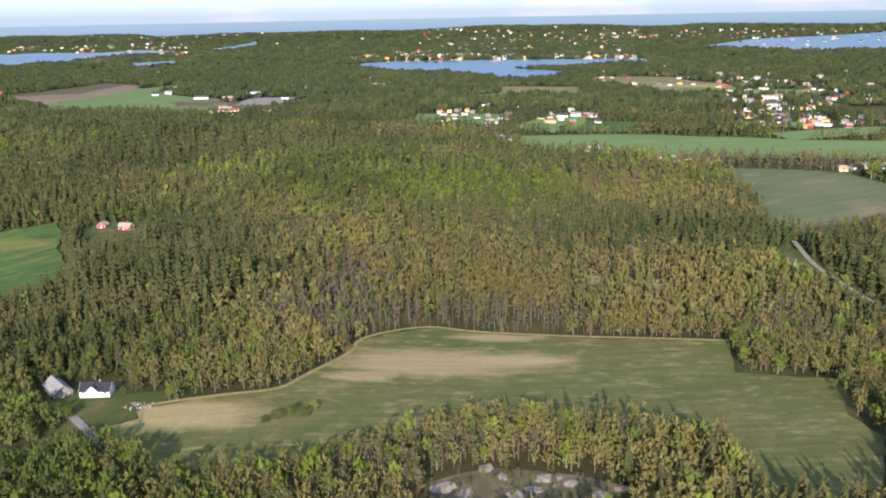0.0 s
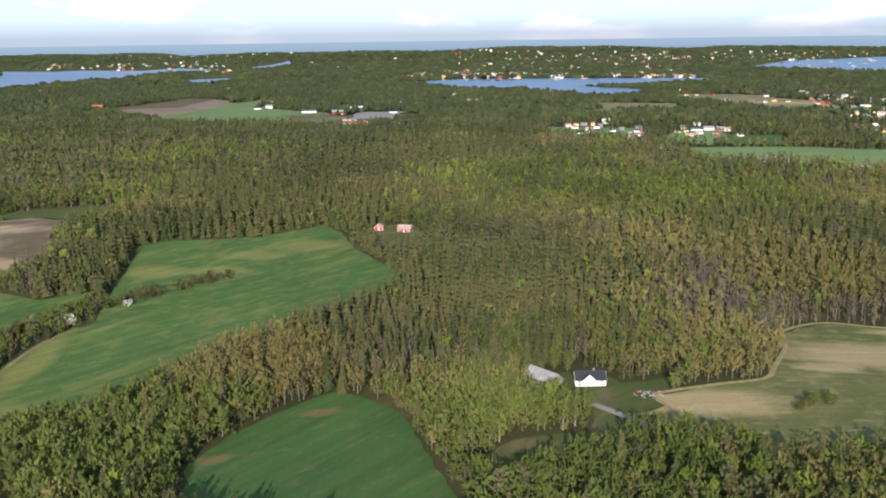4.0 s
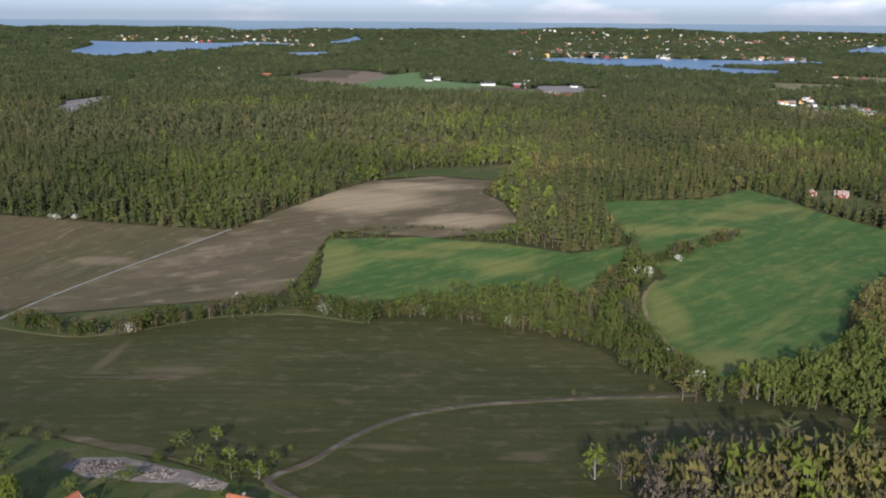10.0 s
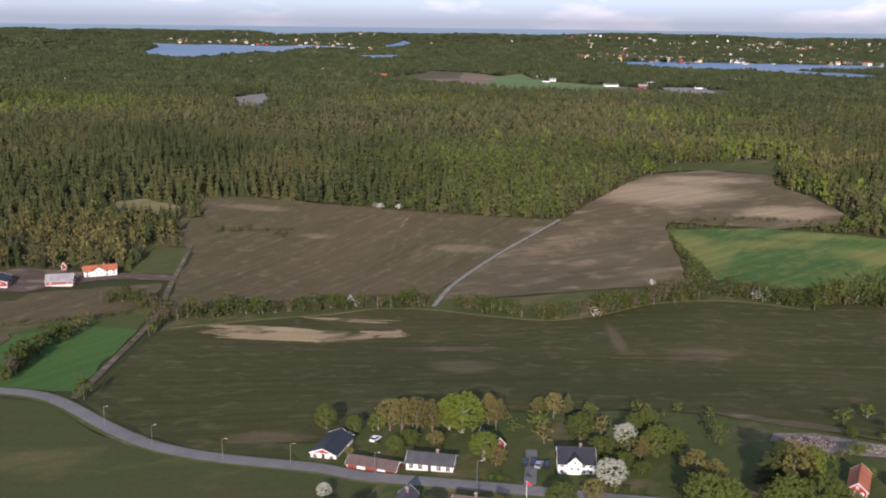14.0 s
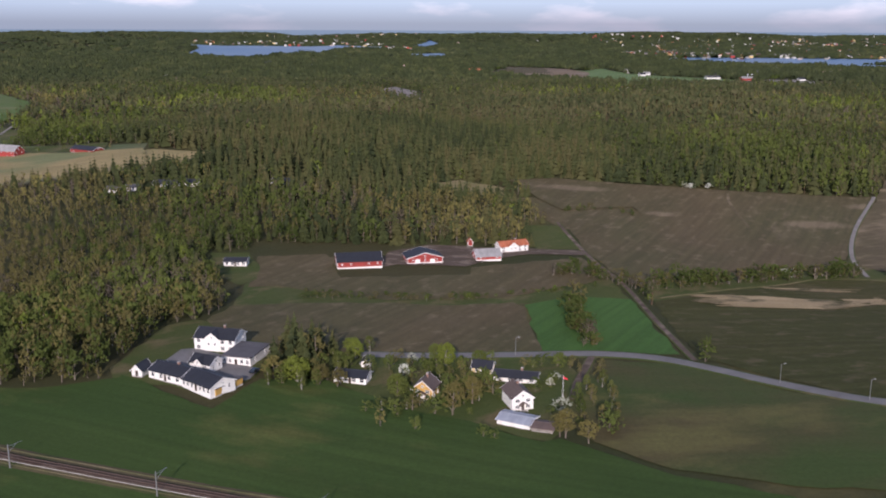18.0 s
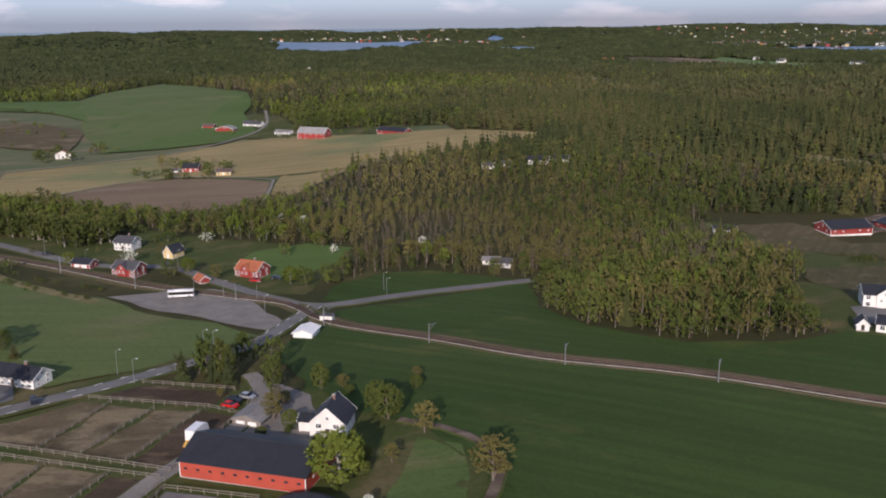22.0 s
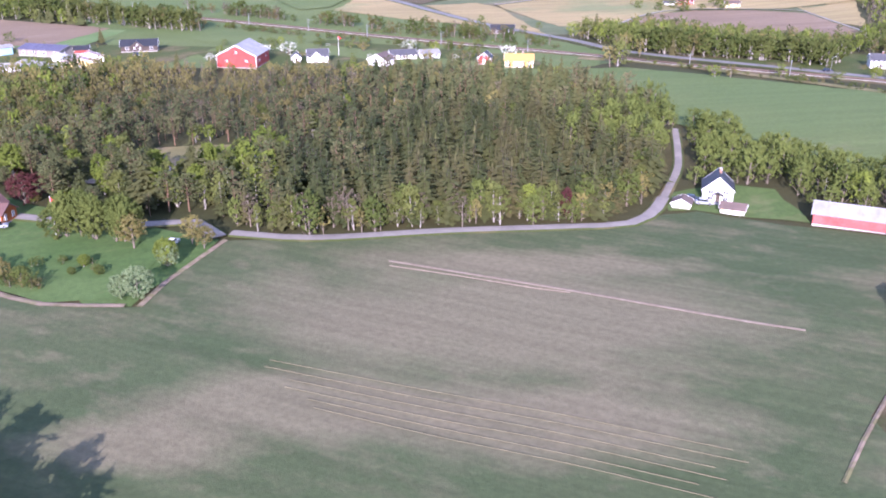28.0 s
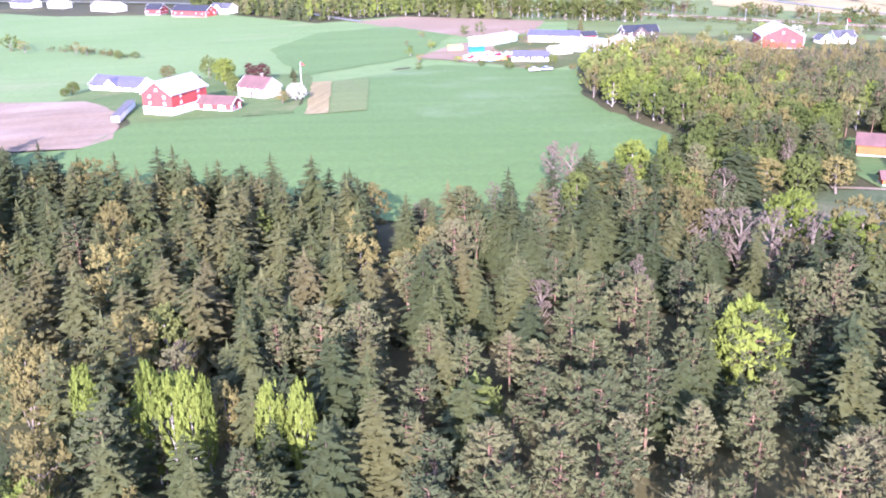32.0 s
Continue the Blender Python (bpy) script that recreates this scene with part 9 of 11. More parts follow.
house("house", "white cottage among trees", (-773.6, 359.3), (-769.4, 359.2), 4.0, 1.6, .8, "x", "white", "darkroof", 2, 1, "")
house("house", "white cabin at the edge of a grove", (-781.1, 227), (-776.6, 226.7), 3.0, 1.3, .6, "x", "white", "greyroof", 2, 1, "")
town("pale houses scattered over a far wooded hillside", [(575, 3463), (1225, 2770), (1628, 3642), (665, 3951)], 130, 31)
town("far white houses on a low wooded ridge", [(-81, 2762), (445, 2378), (778, 3928), (-82, 4019)], 110, 32)
town("row of white villas along a far shore", [(-213, 2338), (424, 1995), (467, 2124), (-227, 2482)], 60, 33)
town("far white houses round a bay", [(-1392, 2985), (-690, 2620), (-963, 3795), (-1690, 3678)], 70, 34)
town("suburb of white and red-roofed houses", [(260, 840), (330, 800), (640, 1419), (430, 1482)], 120, 35)
town("villas among trees beyond a green field", [(-25, 861), (130, 849), (172, 1028), (-14, 1064)], 22, 36)
town("harbour village beside the fjord", [(199, 1316), (379, 1260), (536, 1703), (305, 1833)], 30, 37)
town("far houses on the wooded land before the sea", [(-252, 2075), (36, 2115), (198, 2631), (-160, 2574)], 50, 38)
hamlet(-211, 454, 2002, 2400, 30)
hamlet(302, 515, 813, 1101, 55)
hamlet(-10, 148, 875, 965, 14)
hamlet(-265, -181, 961, 1036, 7)
hamlet(475, 1829, 2990, 5123, 40)
hamlet(-1672, -800, 4221, 5741, 16)
hamlet(302, 478, 1336, 1485, 10)
hamlet(425, 708, 1150, 1538, 26)
hamlet(-1738, -1233, 3023, 3769, 12)
hamlet(98, 134, 683, 720, 6)
hamlet(140, 171, 642, 670, 5)
hamlet(257, 296, 593, 614, 5)
hamlet(29, 59, 760, 789, 5)
hamlet(-209, -5, 1124, 1856, 8)
hamlet(850, 1321, 2426, 3024, 14)
hamlet(-1073, -247, 2814, 4404, 14)
hamlet(-420, -119, 1184, 1664, 10)
hamlet(-987, -562, 1417, 1822, 8)
tree("fresh", -302.4, 167.7, 10, 1.2)
tree("fresh", -308.1, 159, 9, 1.2)
tree("fresh", -285.8, 167.4, 10, 1.1)
tree("brown", -295.5, 165.5, 10, 1.2)
tree("bare", -278.9, 168.3, 10, 1.2)
tree("bare", -274.9, 166.5, 9.5, 1.2)
tree("bare", -270.1, 164.8, 10, 1.2)
tree("bare", -249.3, 158.2, 10, 1.2)
tree("bare", -253.2, 158.2, 9.5, 1.2)
tree("bloom", -280.9, 325.5, 5, 1.4)
tree("bloom", -284.3, 326.9, 4.6, 1.3)
tree("bloom", -286.2, 230.4, 4.5, 1.2)
tree("bloom", -289.2, 251.2, 4, 1.2)
tree("bloom", -265.2, 342.8, 3.5, 1.2)
tree("pale", -396.1, 285, 6, 1.1)
tree("pale", -335.2, 280.1, 4.5, 1.2)
tree("pale", -363.3, 287.8, 5, 1.1)
tree("bare", -1135.6, 88.5, 8, 1.2)
tree("bare", -1133.1, 87.6, 8, 1.2)
tree("bare", -1121.5, 60, 8.5, 1.3)
tree("bare", -1118.9, 58.6, 9, 1.3)
tree("bare", -1115.9, 57.5, 9, 1.3)
tree("bare", -1112.5, 56.3, 9, 1.2)
tree("fresh", -1111.3, 65.2, 8, 1.5)
tree("fresh", -495, 164.9, 8.6, 2.1)
tree("fresh", -497.7, 166.6, 7, 1.6)
tree("fresh", -490.8, 150.7, 5.6, 1.9)
tree("brown", -488.8, 148.1, 4, 2)
tree("bloom", -468.9, 139.9, 5.4, 1.35)
tree("brown", -509.9, 166, 7.2, 1.5)
tree("brown", -507.5, 165.4, 7.6, 1.3)
tree("brown", -504.3, 165, 7.8, 1.2)
tree("brown", -501.1, 164.5, 7.6, 1.3)
tree("green", -505.4, 159.1, 3, 2.4)
tree("brown", -500.7, 158.4, 3, 2.4)
tree("brown", -489.6, 170, 7, 1.2)
tree("brown", -488.1, 168.7, 6.6, 1.2)
tree("brown", -479.5, 172.9, 5.6, 1.2)
tree("brown", -475.7, 174, 6, 1.3)
tree("green", -523.1, 167.3, 5.6, 1.5)
tree("green", -508.1, 154.6, 3.4, 2)
tree("green", -471.5, 161.5, 6, 1.6)
tree("green", -468.7, 153.1, 4, 2)
tree("bloom", -463.5, 158.4, 5, 1.2)
tree("brown", -461.4, 151.9, 4.6, 1.8)
tree("green", -458.2, 154.2, 6.4, 1.8)
tree("green", -460.2, 163.7, 5, 1.8)
tree("green", -457.1, 168.6, 4.4, 2)
tree("green", -465.2, 148, 3, 2.2)
tree("green", -462.5, 144.6, 2.8, 2)
tree("green", -454.7, 129.4, 7.6, 1.9)
tree("green", -451.1, 129, 7, 1.8)
tree("brown", -453, 143.2, 6, 1.6)
tree("green", -454.9, 156, 5, 2)
tree("brown", -450.4, 141.2, 5, 1.6)
tree("spruce", -439.4, 140.8, 10.4, 1.5)
tree("brown", -437.2, 140.2, 9.4, 1.6)
tree("fresh", -433.7, 141.5, 8.2, 1.3)
tree("green", -441.9, 129.2, 8, 1.9)
tree("green", -436.8, 129, 8, 1.9)
tree("brown", -430.1, 131.1, 5, 1.8)
tree("brown", -473.2, 131.5, 5.4, 1.3)
tree("green", -478.9, 128.8, 6, 1.5)
tree("green", -512.3, 125.1, 5, 2)
tree("brown", -518.2, 126.4, 4, 2)
tree("green", -500.3, 125.8, 5, 1.8)
tree("brown", -488.9, 128, 4, 1.8)
tree("bloom", -519, 135.9, 2.6, 1.4)
tree("bloom", -407.9, 137.4, 4.4, 1.4)
tree("green", -406.3, 135.1, 4.6, 1.7)
tree("green", -403.1, 164.8, 3, 1.7)
tree("green", -415, 168, 2.6, 1.8)
tree("green", -391.6, 139.2, 3, 1.8)
tree("fresh", -662, 185.7, 3.8, 1.95)
tree("green", -643, 183.6, 4, 1.44)
tree("bloom", -531.7, 278.9, 3, 1.32)
tree("fresh", -583.1, 238.8, 2.6, 1.56)
tree("green", -517.2, 165.1, 4, 1.44)
tree("brown", -508.7, 171.9, 5, 1.30)
tree("brown", -505.3, 168.1, 5.5, 1.30)
tree("brown", -497.8, 171.6, 5, 1.30)
tree("fresh", -671.1, 166.3, 5.6, 1.95)
tree("brown", -676.1, 167.6, 5.2, 1.69)
tree("brown", -666.4, 165.5, 4.7, 1.56)
tree("brown", -662.6, 164.4, 4.2, 1.69)
tree("brown", -639.1, 152.6, 7.2, 1.17)
tree("fresh", -640.7, 179.7, 5.6, 1.43)
tree("brown", -635.2, 158.3, 6.0, 1.56)
tree("green", -650.2, 160.9, 5.0, 1.56)
tree("green", -633.2, 180.3, 4.0, 1.44)
tree("brown", -618.6, 142.7, 5.8, 1.30)
tree("brown", -619.6, 143.2, 5.2, 1.30)
tree("brown", -614.8, 140.2, 4.5, 1.56)
tree("fresh", -660.8, 182, 4.2, 1.69)
tree("green", -636.6, 161.7, 4.5, 1.68)
tree("fresh", -800.1, 96.5, 7.8, 1.8)
tree("brown", -779.9, 97.4, 6.8, 1.8)
tree("brown", -790, 112.6, 5.4, 1.4)
tree("green", -795.9, 117.8, 6, 1.5)
tree("green", -798, 122.1, 5, 1.5)
tree("bloom", -795.6, 89, 2.6, 0.7)
tree("brown", -794, 102.7, 3, 1.44)
tree("brown", -813.8, 117.1, 5, 1.43)
tree("spruce", -868.2, 143.1, 3, 1.6)
tree("fresh", -856.9, 211.2, 4.4, 1.82)
tree("brown", -848.1, 205.3, 4.4, 1.43)
tree("fresh", -890.7, 216.4, 3.4, 1.95)
tree("fresh", -829, 204.4, 5, 1.82)
tree("green", -825, 203.7, 5, 1.44)
tree("fresh", -926.5, 91.2, 3.6, 1.17)
tree("fresh", -924.9, 88.6, 3.6, 1.17)
tree("brown", -910.7, 90.1, 6.0, 1.69)
tree("brown", -910.3, 104.2, 6.0, 1.56)
tree("birchleaf", -908.5, 82.1, 6.3, 1.33)
tree("birchleaf", -908.3, 73.5, 6.8, 1.33)
tree("birchleaf", -905.7, 74.9, 7.6, 1.33)
tree("birchleaf", -901.5, 79.2, 7, 1.33)
tree("birchleaf", -898.3, 82.3, 6.8, 1.33)
tree("birchleaf", -910.4, 70.8, 5.8, 1.22)
tree("birchleaf", -893.4, 90.6, 6.8, 1.33)
tree("birchleaf", -901.5, 85.3, 6.3, 1.22)
tree("birchleaf", -911.2, 78.8, 6.8, 1.19)
tree("birchleaf", -904.9, 80.9, 7.4, 1.02)
tree("birchleaf", -898, 86.6, 7.4, 1.1)
tree("birchleaf", -890.5, 91.6, 6.3, 1.02)
tree("birchleaf", -903, 78, 7.8, 1.02)
tree("pale", -1039.7, 75.2, 4.3, 1.25)
tree("pale", -1038.8, 84.7, 3.4, 1.15)
tree("brown", -1035.5, 91, 3.4, 1.56)
tree("green", -1054.3, 95, 7.4, 0.9)
tree("green", -1051.6, 93.8, 7, 1.1)
tree("green", -1048.5, 93, 6.8, 0.8)
tree("green", -1046.7, 93.6, 6.5, 1.2)
tree("green", -1056.3, 94.8, 7.2, 0.85)
tree("green", -1051.9, 93.9, 7, 0.85)
tree("green", -1047.3, 93, 7.4, 0.85)
tree("purple", -1068.6, 108.8, 5.2, 1.4)
tree("fresh", -1039.1, 85.2, 4, 1.56)
tree("brown", -1037.6, 92.5, 4.5, 1.43)
tree("pale", -1074.5, 84.7, 3.4, 1.15)
tree("pale", -1069.4, 83.4, 3.4, 1.15)
tree("pale", -1082.8, 88.8, 2.1, 1.15)
tree("brown", -1060.9, 82.1, 2.6, 1.82)
tree("brown", -1064.5, 82.1, 2.2, 1.82)
tree("pine", -1078.3, 96.9, 3.2, 1.4)
tree("green", -1063.7, 108.6, 1.4, 2.40)
tree("pine", -1072.1, 96.6, 1.6, 1.6)
tree("fresh", -1202.6, 177.1, 6.5, 1.56)
tree("green", -1198, 166.3, 4, 1.56)
tree("purple", -1195.3, 182.6, 4.4, 1.44)
tree("bloom", -1182.4, 154.9, 3.8, 1.56)
tree("brown", -1184.6, 151.5, 3.0, 1.82)
tree("brown", -1218, 184.8, 4, 1.95)
tree("green", -1234.2, 167.8, 3, 1.68)
tree("green", -1234.9, 165, 2, 1.68)
tree("spruce", -1188.7, 186.6, 3, 1.4)
tree("brown", -321.7, 222.1, 2.2, 1.30)
tree("brown", -300.1, 225.6, 2.4, 1.82)
tree("bloom", -288, 230.7, 3.0, 1.32)
tree("bloom", -289.6, 252.7, 2.4, 1.20)
tree("bloom", -283.8, 326.4, 3.4, 1.32)
tree("bloom", -280.7, 326.1, 3.4, 1.20)
tree("bloom", -265.2, 345.8, 2.6, 1.20)
tree("bloom", -397.3, 287.9, 3.6, 1.44)
tree("bloom", -335.7, 280.9, 3.0, 1.32)
tree("bloom", -363.7, 288.1, 3.0, 0.96)
tree("brown", -879.3, 145.2, 6.4, 1.5)
tree("brown", -875.4, 145.6, 6.8, 1.4)
tree("green", -872.6, 147.4, 4.4, 1.3)
tree("brown", -867.2, 113.1, 8.0, 1.05)
tree("bare", -863.7, 116.2, 7.2, 1.1)
tree("brown", -860.6, 119.8, 7.6, 1.05)
tree("birchleaf", -827.2, 135.4, 8.0, 0.75)
tree("birchleaf", -825.2, 134.2, 7.0, 0.8)
tree("green", -816.6, 129.0, 6.6, 0.8)
tree("bare", -813.3, 118.6, 5.6, 1.3)
tree("green", -808.6, 130.5, 5.0, 1.2)
tree("birchleaf", -936.8, 84.6, 5.4, 1.35)
tree("birchleaf", -946.4, 69.0, 5.6, 1.3)
tree("birchleaf", -944.6, 56.6, 5.6, 1.4)
tree("birchleaf", -951.0, 53.0, 3.6, 1.0)
tree("green", -953.6, 50.2, 4.0, 1.1)
tree("fresh", -929.4, 88.2, 2.6, 0.8)
tree("fresh", -927.2, 86.0, 2.8, 0.8)
tree("purple", -983.4, 106.9, 5.2, 0.6)
tree("spruce", -1078.3, 98.4, 4.2, 1.1)
tree("bare", -1032.9, 158.3, 5.6, 1.2)
tree("bare", -1027.5, 160.5, 5.4, 1.2)
tree("bare", -1024.3, 164.0, 5.6, 1.2)
tree("green", -989.7, 160.6, 6.2, 1.5)
tree("fresh", -989.1, 107.9, 5.4, 1.0)
tree("fresh", -1124.0, 87.4, 7.0, 0.55)
tree("fresh", -1119.1, 97.2, 6.4, 0.5)
tree("bare", -1135.3, 93.4, 6.4, 1.1)
tree("bloom", -1106.1, 92.4, 3.6, 1.2)
tree("spruce", -1097.3, 92.9, 7.0, 1.0)
tree("spruce", -1094.6, 92.0, 6.4, 1.0)
tree("bare", -1102.2, 94.0, 6.6, 0.9)
tree("purple", -1199.5, 188.3, 3.8, 1.0)
tree("spruce", -1186.5, 176.3, 3.6, 0.9)
tree("green", -1209.4, 188.6, 5.6, 1.2)
tree("birchleaf", -1053.0, 107.7, 6.0, 1.1)
tree("purple", -1067.5, 110.8, 4.6, 1.1)
tree("purple", -1075.9, 121.9, 2.6, 1.1)
tree("green", -1062.8, 108.1, 2.0, 1.5)
tree("pale", -1074.3, 86.1, 2.0, 1.3)
tree("pale", -1069.7, 83.4, 2.2, 1.2)
tree("birchleaf", -1056.7, 95.2, 6.6, 0.7)
tree("birchleaf", -1052.4, 94.4, 6.2, 0.75)
tree("birchleaf", -1046.5, 93.8, 5.8, 0.8)
tree("pale", -1041.6, 74.7, 3.4, 1.2)
tree("bloom", -1184.0, 162.0, 2.6, 1.0)
tree("purple", -1193.0, 166.0, 3.4, 1.0)
tree("fresh", -1203.5, 180.7, 5.0, 0.9)
tree("bloom", -799.0, 246.0, 3.4, 1.1)
tree("bloom", -838.0, 268.0, 4.0, 1.2)
tree("bloom", -846.0, 272.0, 3.6, 1.2)
tree("bloom", -823.0, 236.0, 3.0, 1.0)
tree("bloom", -454.3, 264.2, 3.4, 1.32)
tree("bloom", -447, 278.9, 3.0, 1.08)
tree("bloom", -431.2, 286.1, 3.2, 1.08)
tree("bloom", -534.9, 396.7, 3.0, 1.44)
tree("bloom", -532.5, 396.6, 3.0, 1.44)
tree("bloom", -524.5, 397.4, 3.2, 1.20)
tree("fresh", -485.3, 272.8, 3.6, 1.56)
tree("bloom", -529.5, 275.9, 3.2, 1.08)
tree("bloom", -448.1, 279.5, 2.6, 1.20)
tree("bloom", -429.3, 300.5, 3.0, 1.08)
tree("green", -46, 225.1, 3.2, 1.92)
tree("green", -43, 227.3, 3.6, 1.80)
tree("green", -39.1, 226.7, 3.4, 1.68)
tree("fresh", -37.1, 230.4, 3.4, 1.56)
tree("green", -48.9, 222.9, 2.4, 1.92)
tree("fresh", -103.5, 227.8, 4, 1.69)
tree("green", -1287.8, 250.7, 5, 1.9)
tree("brown", -1280.5, 244.9, 4, 2)
tree("brown", -1262.9, 239.7, 4, 1.9)
tree("brown", -1258.3, 236.5, 3, 2)
tree("green", -1245.9, 228.8, 2.6, 2)
tree("green", -1241.5, 229.1, 2, 2.2)
tree("green", -1143.8, 201.6, 1.6, 2)
tree("green", -1136.8, 197.4, 1.8, 2.4)
tree("green", -1132.1, 194.3, 1.6, 2.4)
tree("green", -1126.1, 199.5, 3.6, 1.2)
tree("brown", -1121.8, 192.4, 1.8, 2.4)
tree("green", -1148.3, 260.7, 3, 1.8)
tree("green", -1143, 264.9, 3.4, 1.8)
tree("spruce", -1084.9, 95.3, 4.6, 1.5)
tree("green", -1057.6, 95, 5, 1.7)
tree("brown", -1045.2, 90.6, 5, 1.6)
tree("brown", -1107.7, 85.9, 6, 1.5)
tree("green", -1112.5, 88.2, 5, 1.6)
tree("green", -1103.2, 87.3, 6, 1.5)
tree("spruce", -1101.2, 88.9, 7, 1.6)
tree("brown", -1097.7, 87.8, 5.5, 1.6)
tree("fresh", -1123.7, 83.1, 6, 1.5)
tree("fresh", -1131.5, 81.2, 6.5, 1.6)
tree("fresh", -1173.8, 23.7, 9.5, 0.41)
tree("fresh", -1168.9, 23.3, 10, 0.4)
tree("fresh", -1167.3, 22.3, 9.5, 0.36)
tree("fresh", -1165.8, 22.2, 10, 0.4)
tree("fresh", -1165.1, 22.8, 9, 0.36)
tree("fresh", -1160.3, 22.2, 9, 0.43)
tree("fresh", -1158.2, 22, 9.2, 0.4)
tree("fresh", -1125.2, 33.5, 9.5, 1.1)
tree("green", -1077.5, 86.6, 2.2, 1.6)
tree("brown", -1072.3, 84.4, 2.2, 1.6)
tree("green", -1066.7, 82.2, 2.6, 1.6)
tree("green", -1063.1, 81, 3.2, 1.5)
tree("brown", -1058.4, 79.8, 2.8, 1.8)
tree("green", -1056, 79.1, 2.4, 1.8)
tree("green", -1085.6, 90.4, 2.0, 1.6)
tree("pale", -1079.8, 87.7, 2.0, 1.3)
fence([(-839.9, 131.9), (-823.2, 129.4)])
fence([(-846.2, 124.4), (-825.3, 121.4), (-819.5, 118.5)])
fence([(-863.4, 108.5), (-842.7, 103.9), (-824.1, 99)])
fence([(-864.7, 106.4), (-849.5, 102.8), (-824.9, 96.9)])
fence([(-872.2, 98.5), (-851.7, 92.6), (-827.3, 85.3)])
fence([(-873.4, 96), (-851.5, 89.5), (-828.4, 82.6)])
fence([(-882.6, 77.9), (-868.1, 74.1), (-853.9, 70.5)])
fence([(-841.8, 122.8), (-845.8, 105.3)])
fence([(-833.9, 120.5), (-838.7, 104.1)])
fence([(-825.7, 120.8), (-831.4, 101.8)])
fence([(-819.5, 118.5), (-824.1, 99)])
fence([(-849.4, 101.9), (-851.7, 93.1)])
fence([(-842.5, 100.8), (-844.2, 90.1)])
fence([(-832.4, 97.8), (-835.2, 87.3)])
fence([(-823.9, 96.2), (-827.3, 85.3)])
fence([(-867.2, 92.9), (-871.4, 76.3)])
fence([(-859.4, 91.2), (-863.7, 75)])
fence([(-851.8, 89.1), (-856, 72.7)])
fence([(-843.9, 86.9), (-848.4, 70.3)])
fence([(-835.9, 84.9), (-839.7, 70.5)])
fence([(-828.3, 81.9), (-831.2, 70.7)])
fence([(-823.3, 94.2), (-810.0, 91.5)])
fence([(-823.3, 94.2), (-826.4, 82.2), (-829.4, 68.0)])
fence([(-810.0, 91.5), (-810.9, 84.0), (-814.4, 68.0)])
fence([(-928.2, 51.5), (-915.4, 64.7), (-904.1, 75.6), (-895, 84.6)])
street_lamp(-570.6, 169.9)
street_lamp(-556.8, 159.1)
street_lamp(-540.7, 151.6)
street_lamp(-624.7, 188)
street_lamp(-870.7, 211)
street_lamp(-861.5, 216.9)
street_lamp(-847.8, 186.7)
street_lamp(-841.5, 188.7)
street_lamp(-833.7, 188.8)
street_lamp(-829.2, 177.4)
street_lamp(-832.5, 149.5)
street_lamp(-804, 195.3)
street_lamp(-841.4, 131.9)
street_lamp(-899.9, 222.8)
street_lamp(-884.7, 213.7)
street_lamp(-846.2, 136.6)
street_lamp(-834.5, 149.7)
street_lamp(-805.3, 200.7)
street_lamp(-908.3, 61.5)
street_lamp(-899.4, 73.6)
street_lamp(-492.4, 140.3)
street_lamp(-527.1, 148.7)
street_lamp(-510.9, 144.2)
car(-854.2, 121.9, 300, "dark")
car(-900.1, 224.3, 10, "dark")
car(-863.3, 215.4, 10, "dark")
car(-821.8, 123.6, -20, "dark")
car(-821.8, 121.4, -20, "red")
car(-820, 125.3, -20, "pale")
car(-833.3, 207.4, 0, "dark")
car(-837.9, 204.4, -10, "red")
car(-962.2, 114.6, -20, "dark")
car(-960.7, 112.8, -15, "pale")
car(-1081.9, 111, -20, "red")
car(-1081.1, 109.2, -20, "dark")
car(-1040, 91.2, 80, "white")
car(-481.8, 148.5, 80, "dark")
car(-479.3, 147.5, 80, "dark")
car(-512.3, 160.2, 60, "white")
car(-483.4, 148.5, 80, "dark")
car(-480.9, 147.3, 70, "pale")
car(-680.6, 169.6, 70, "dark")
car(-1131.0, 190.6, 20, "white")
car(-1128.0, 191.4, 20, "pale")
car(-1139.0, 214.0, 50, "red")
car(-1136.5, 216.0, 50, "white")
car(-1117.0, 226.5, 10, "dark")
car(-1094.0, 239.0, 0, "dark")
car(-1067.5, 97.4, 20, "pale")
trailer(-794.3, 88.8, 80)
trailer(-792.5, 88, 80)
trailer(-790.7, 87.7, 80)
trailer(-789.3, 87.2, 80)
trailer(-788, 86.6, 80)
trailer(-785.8, 86.5, 80)
trailer(-784.3, 86.2, 80)

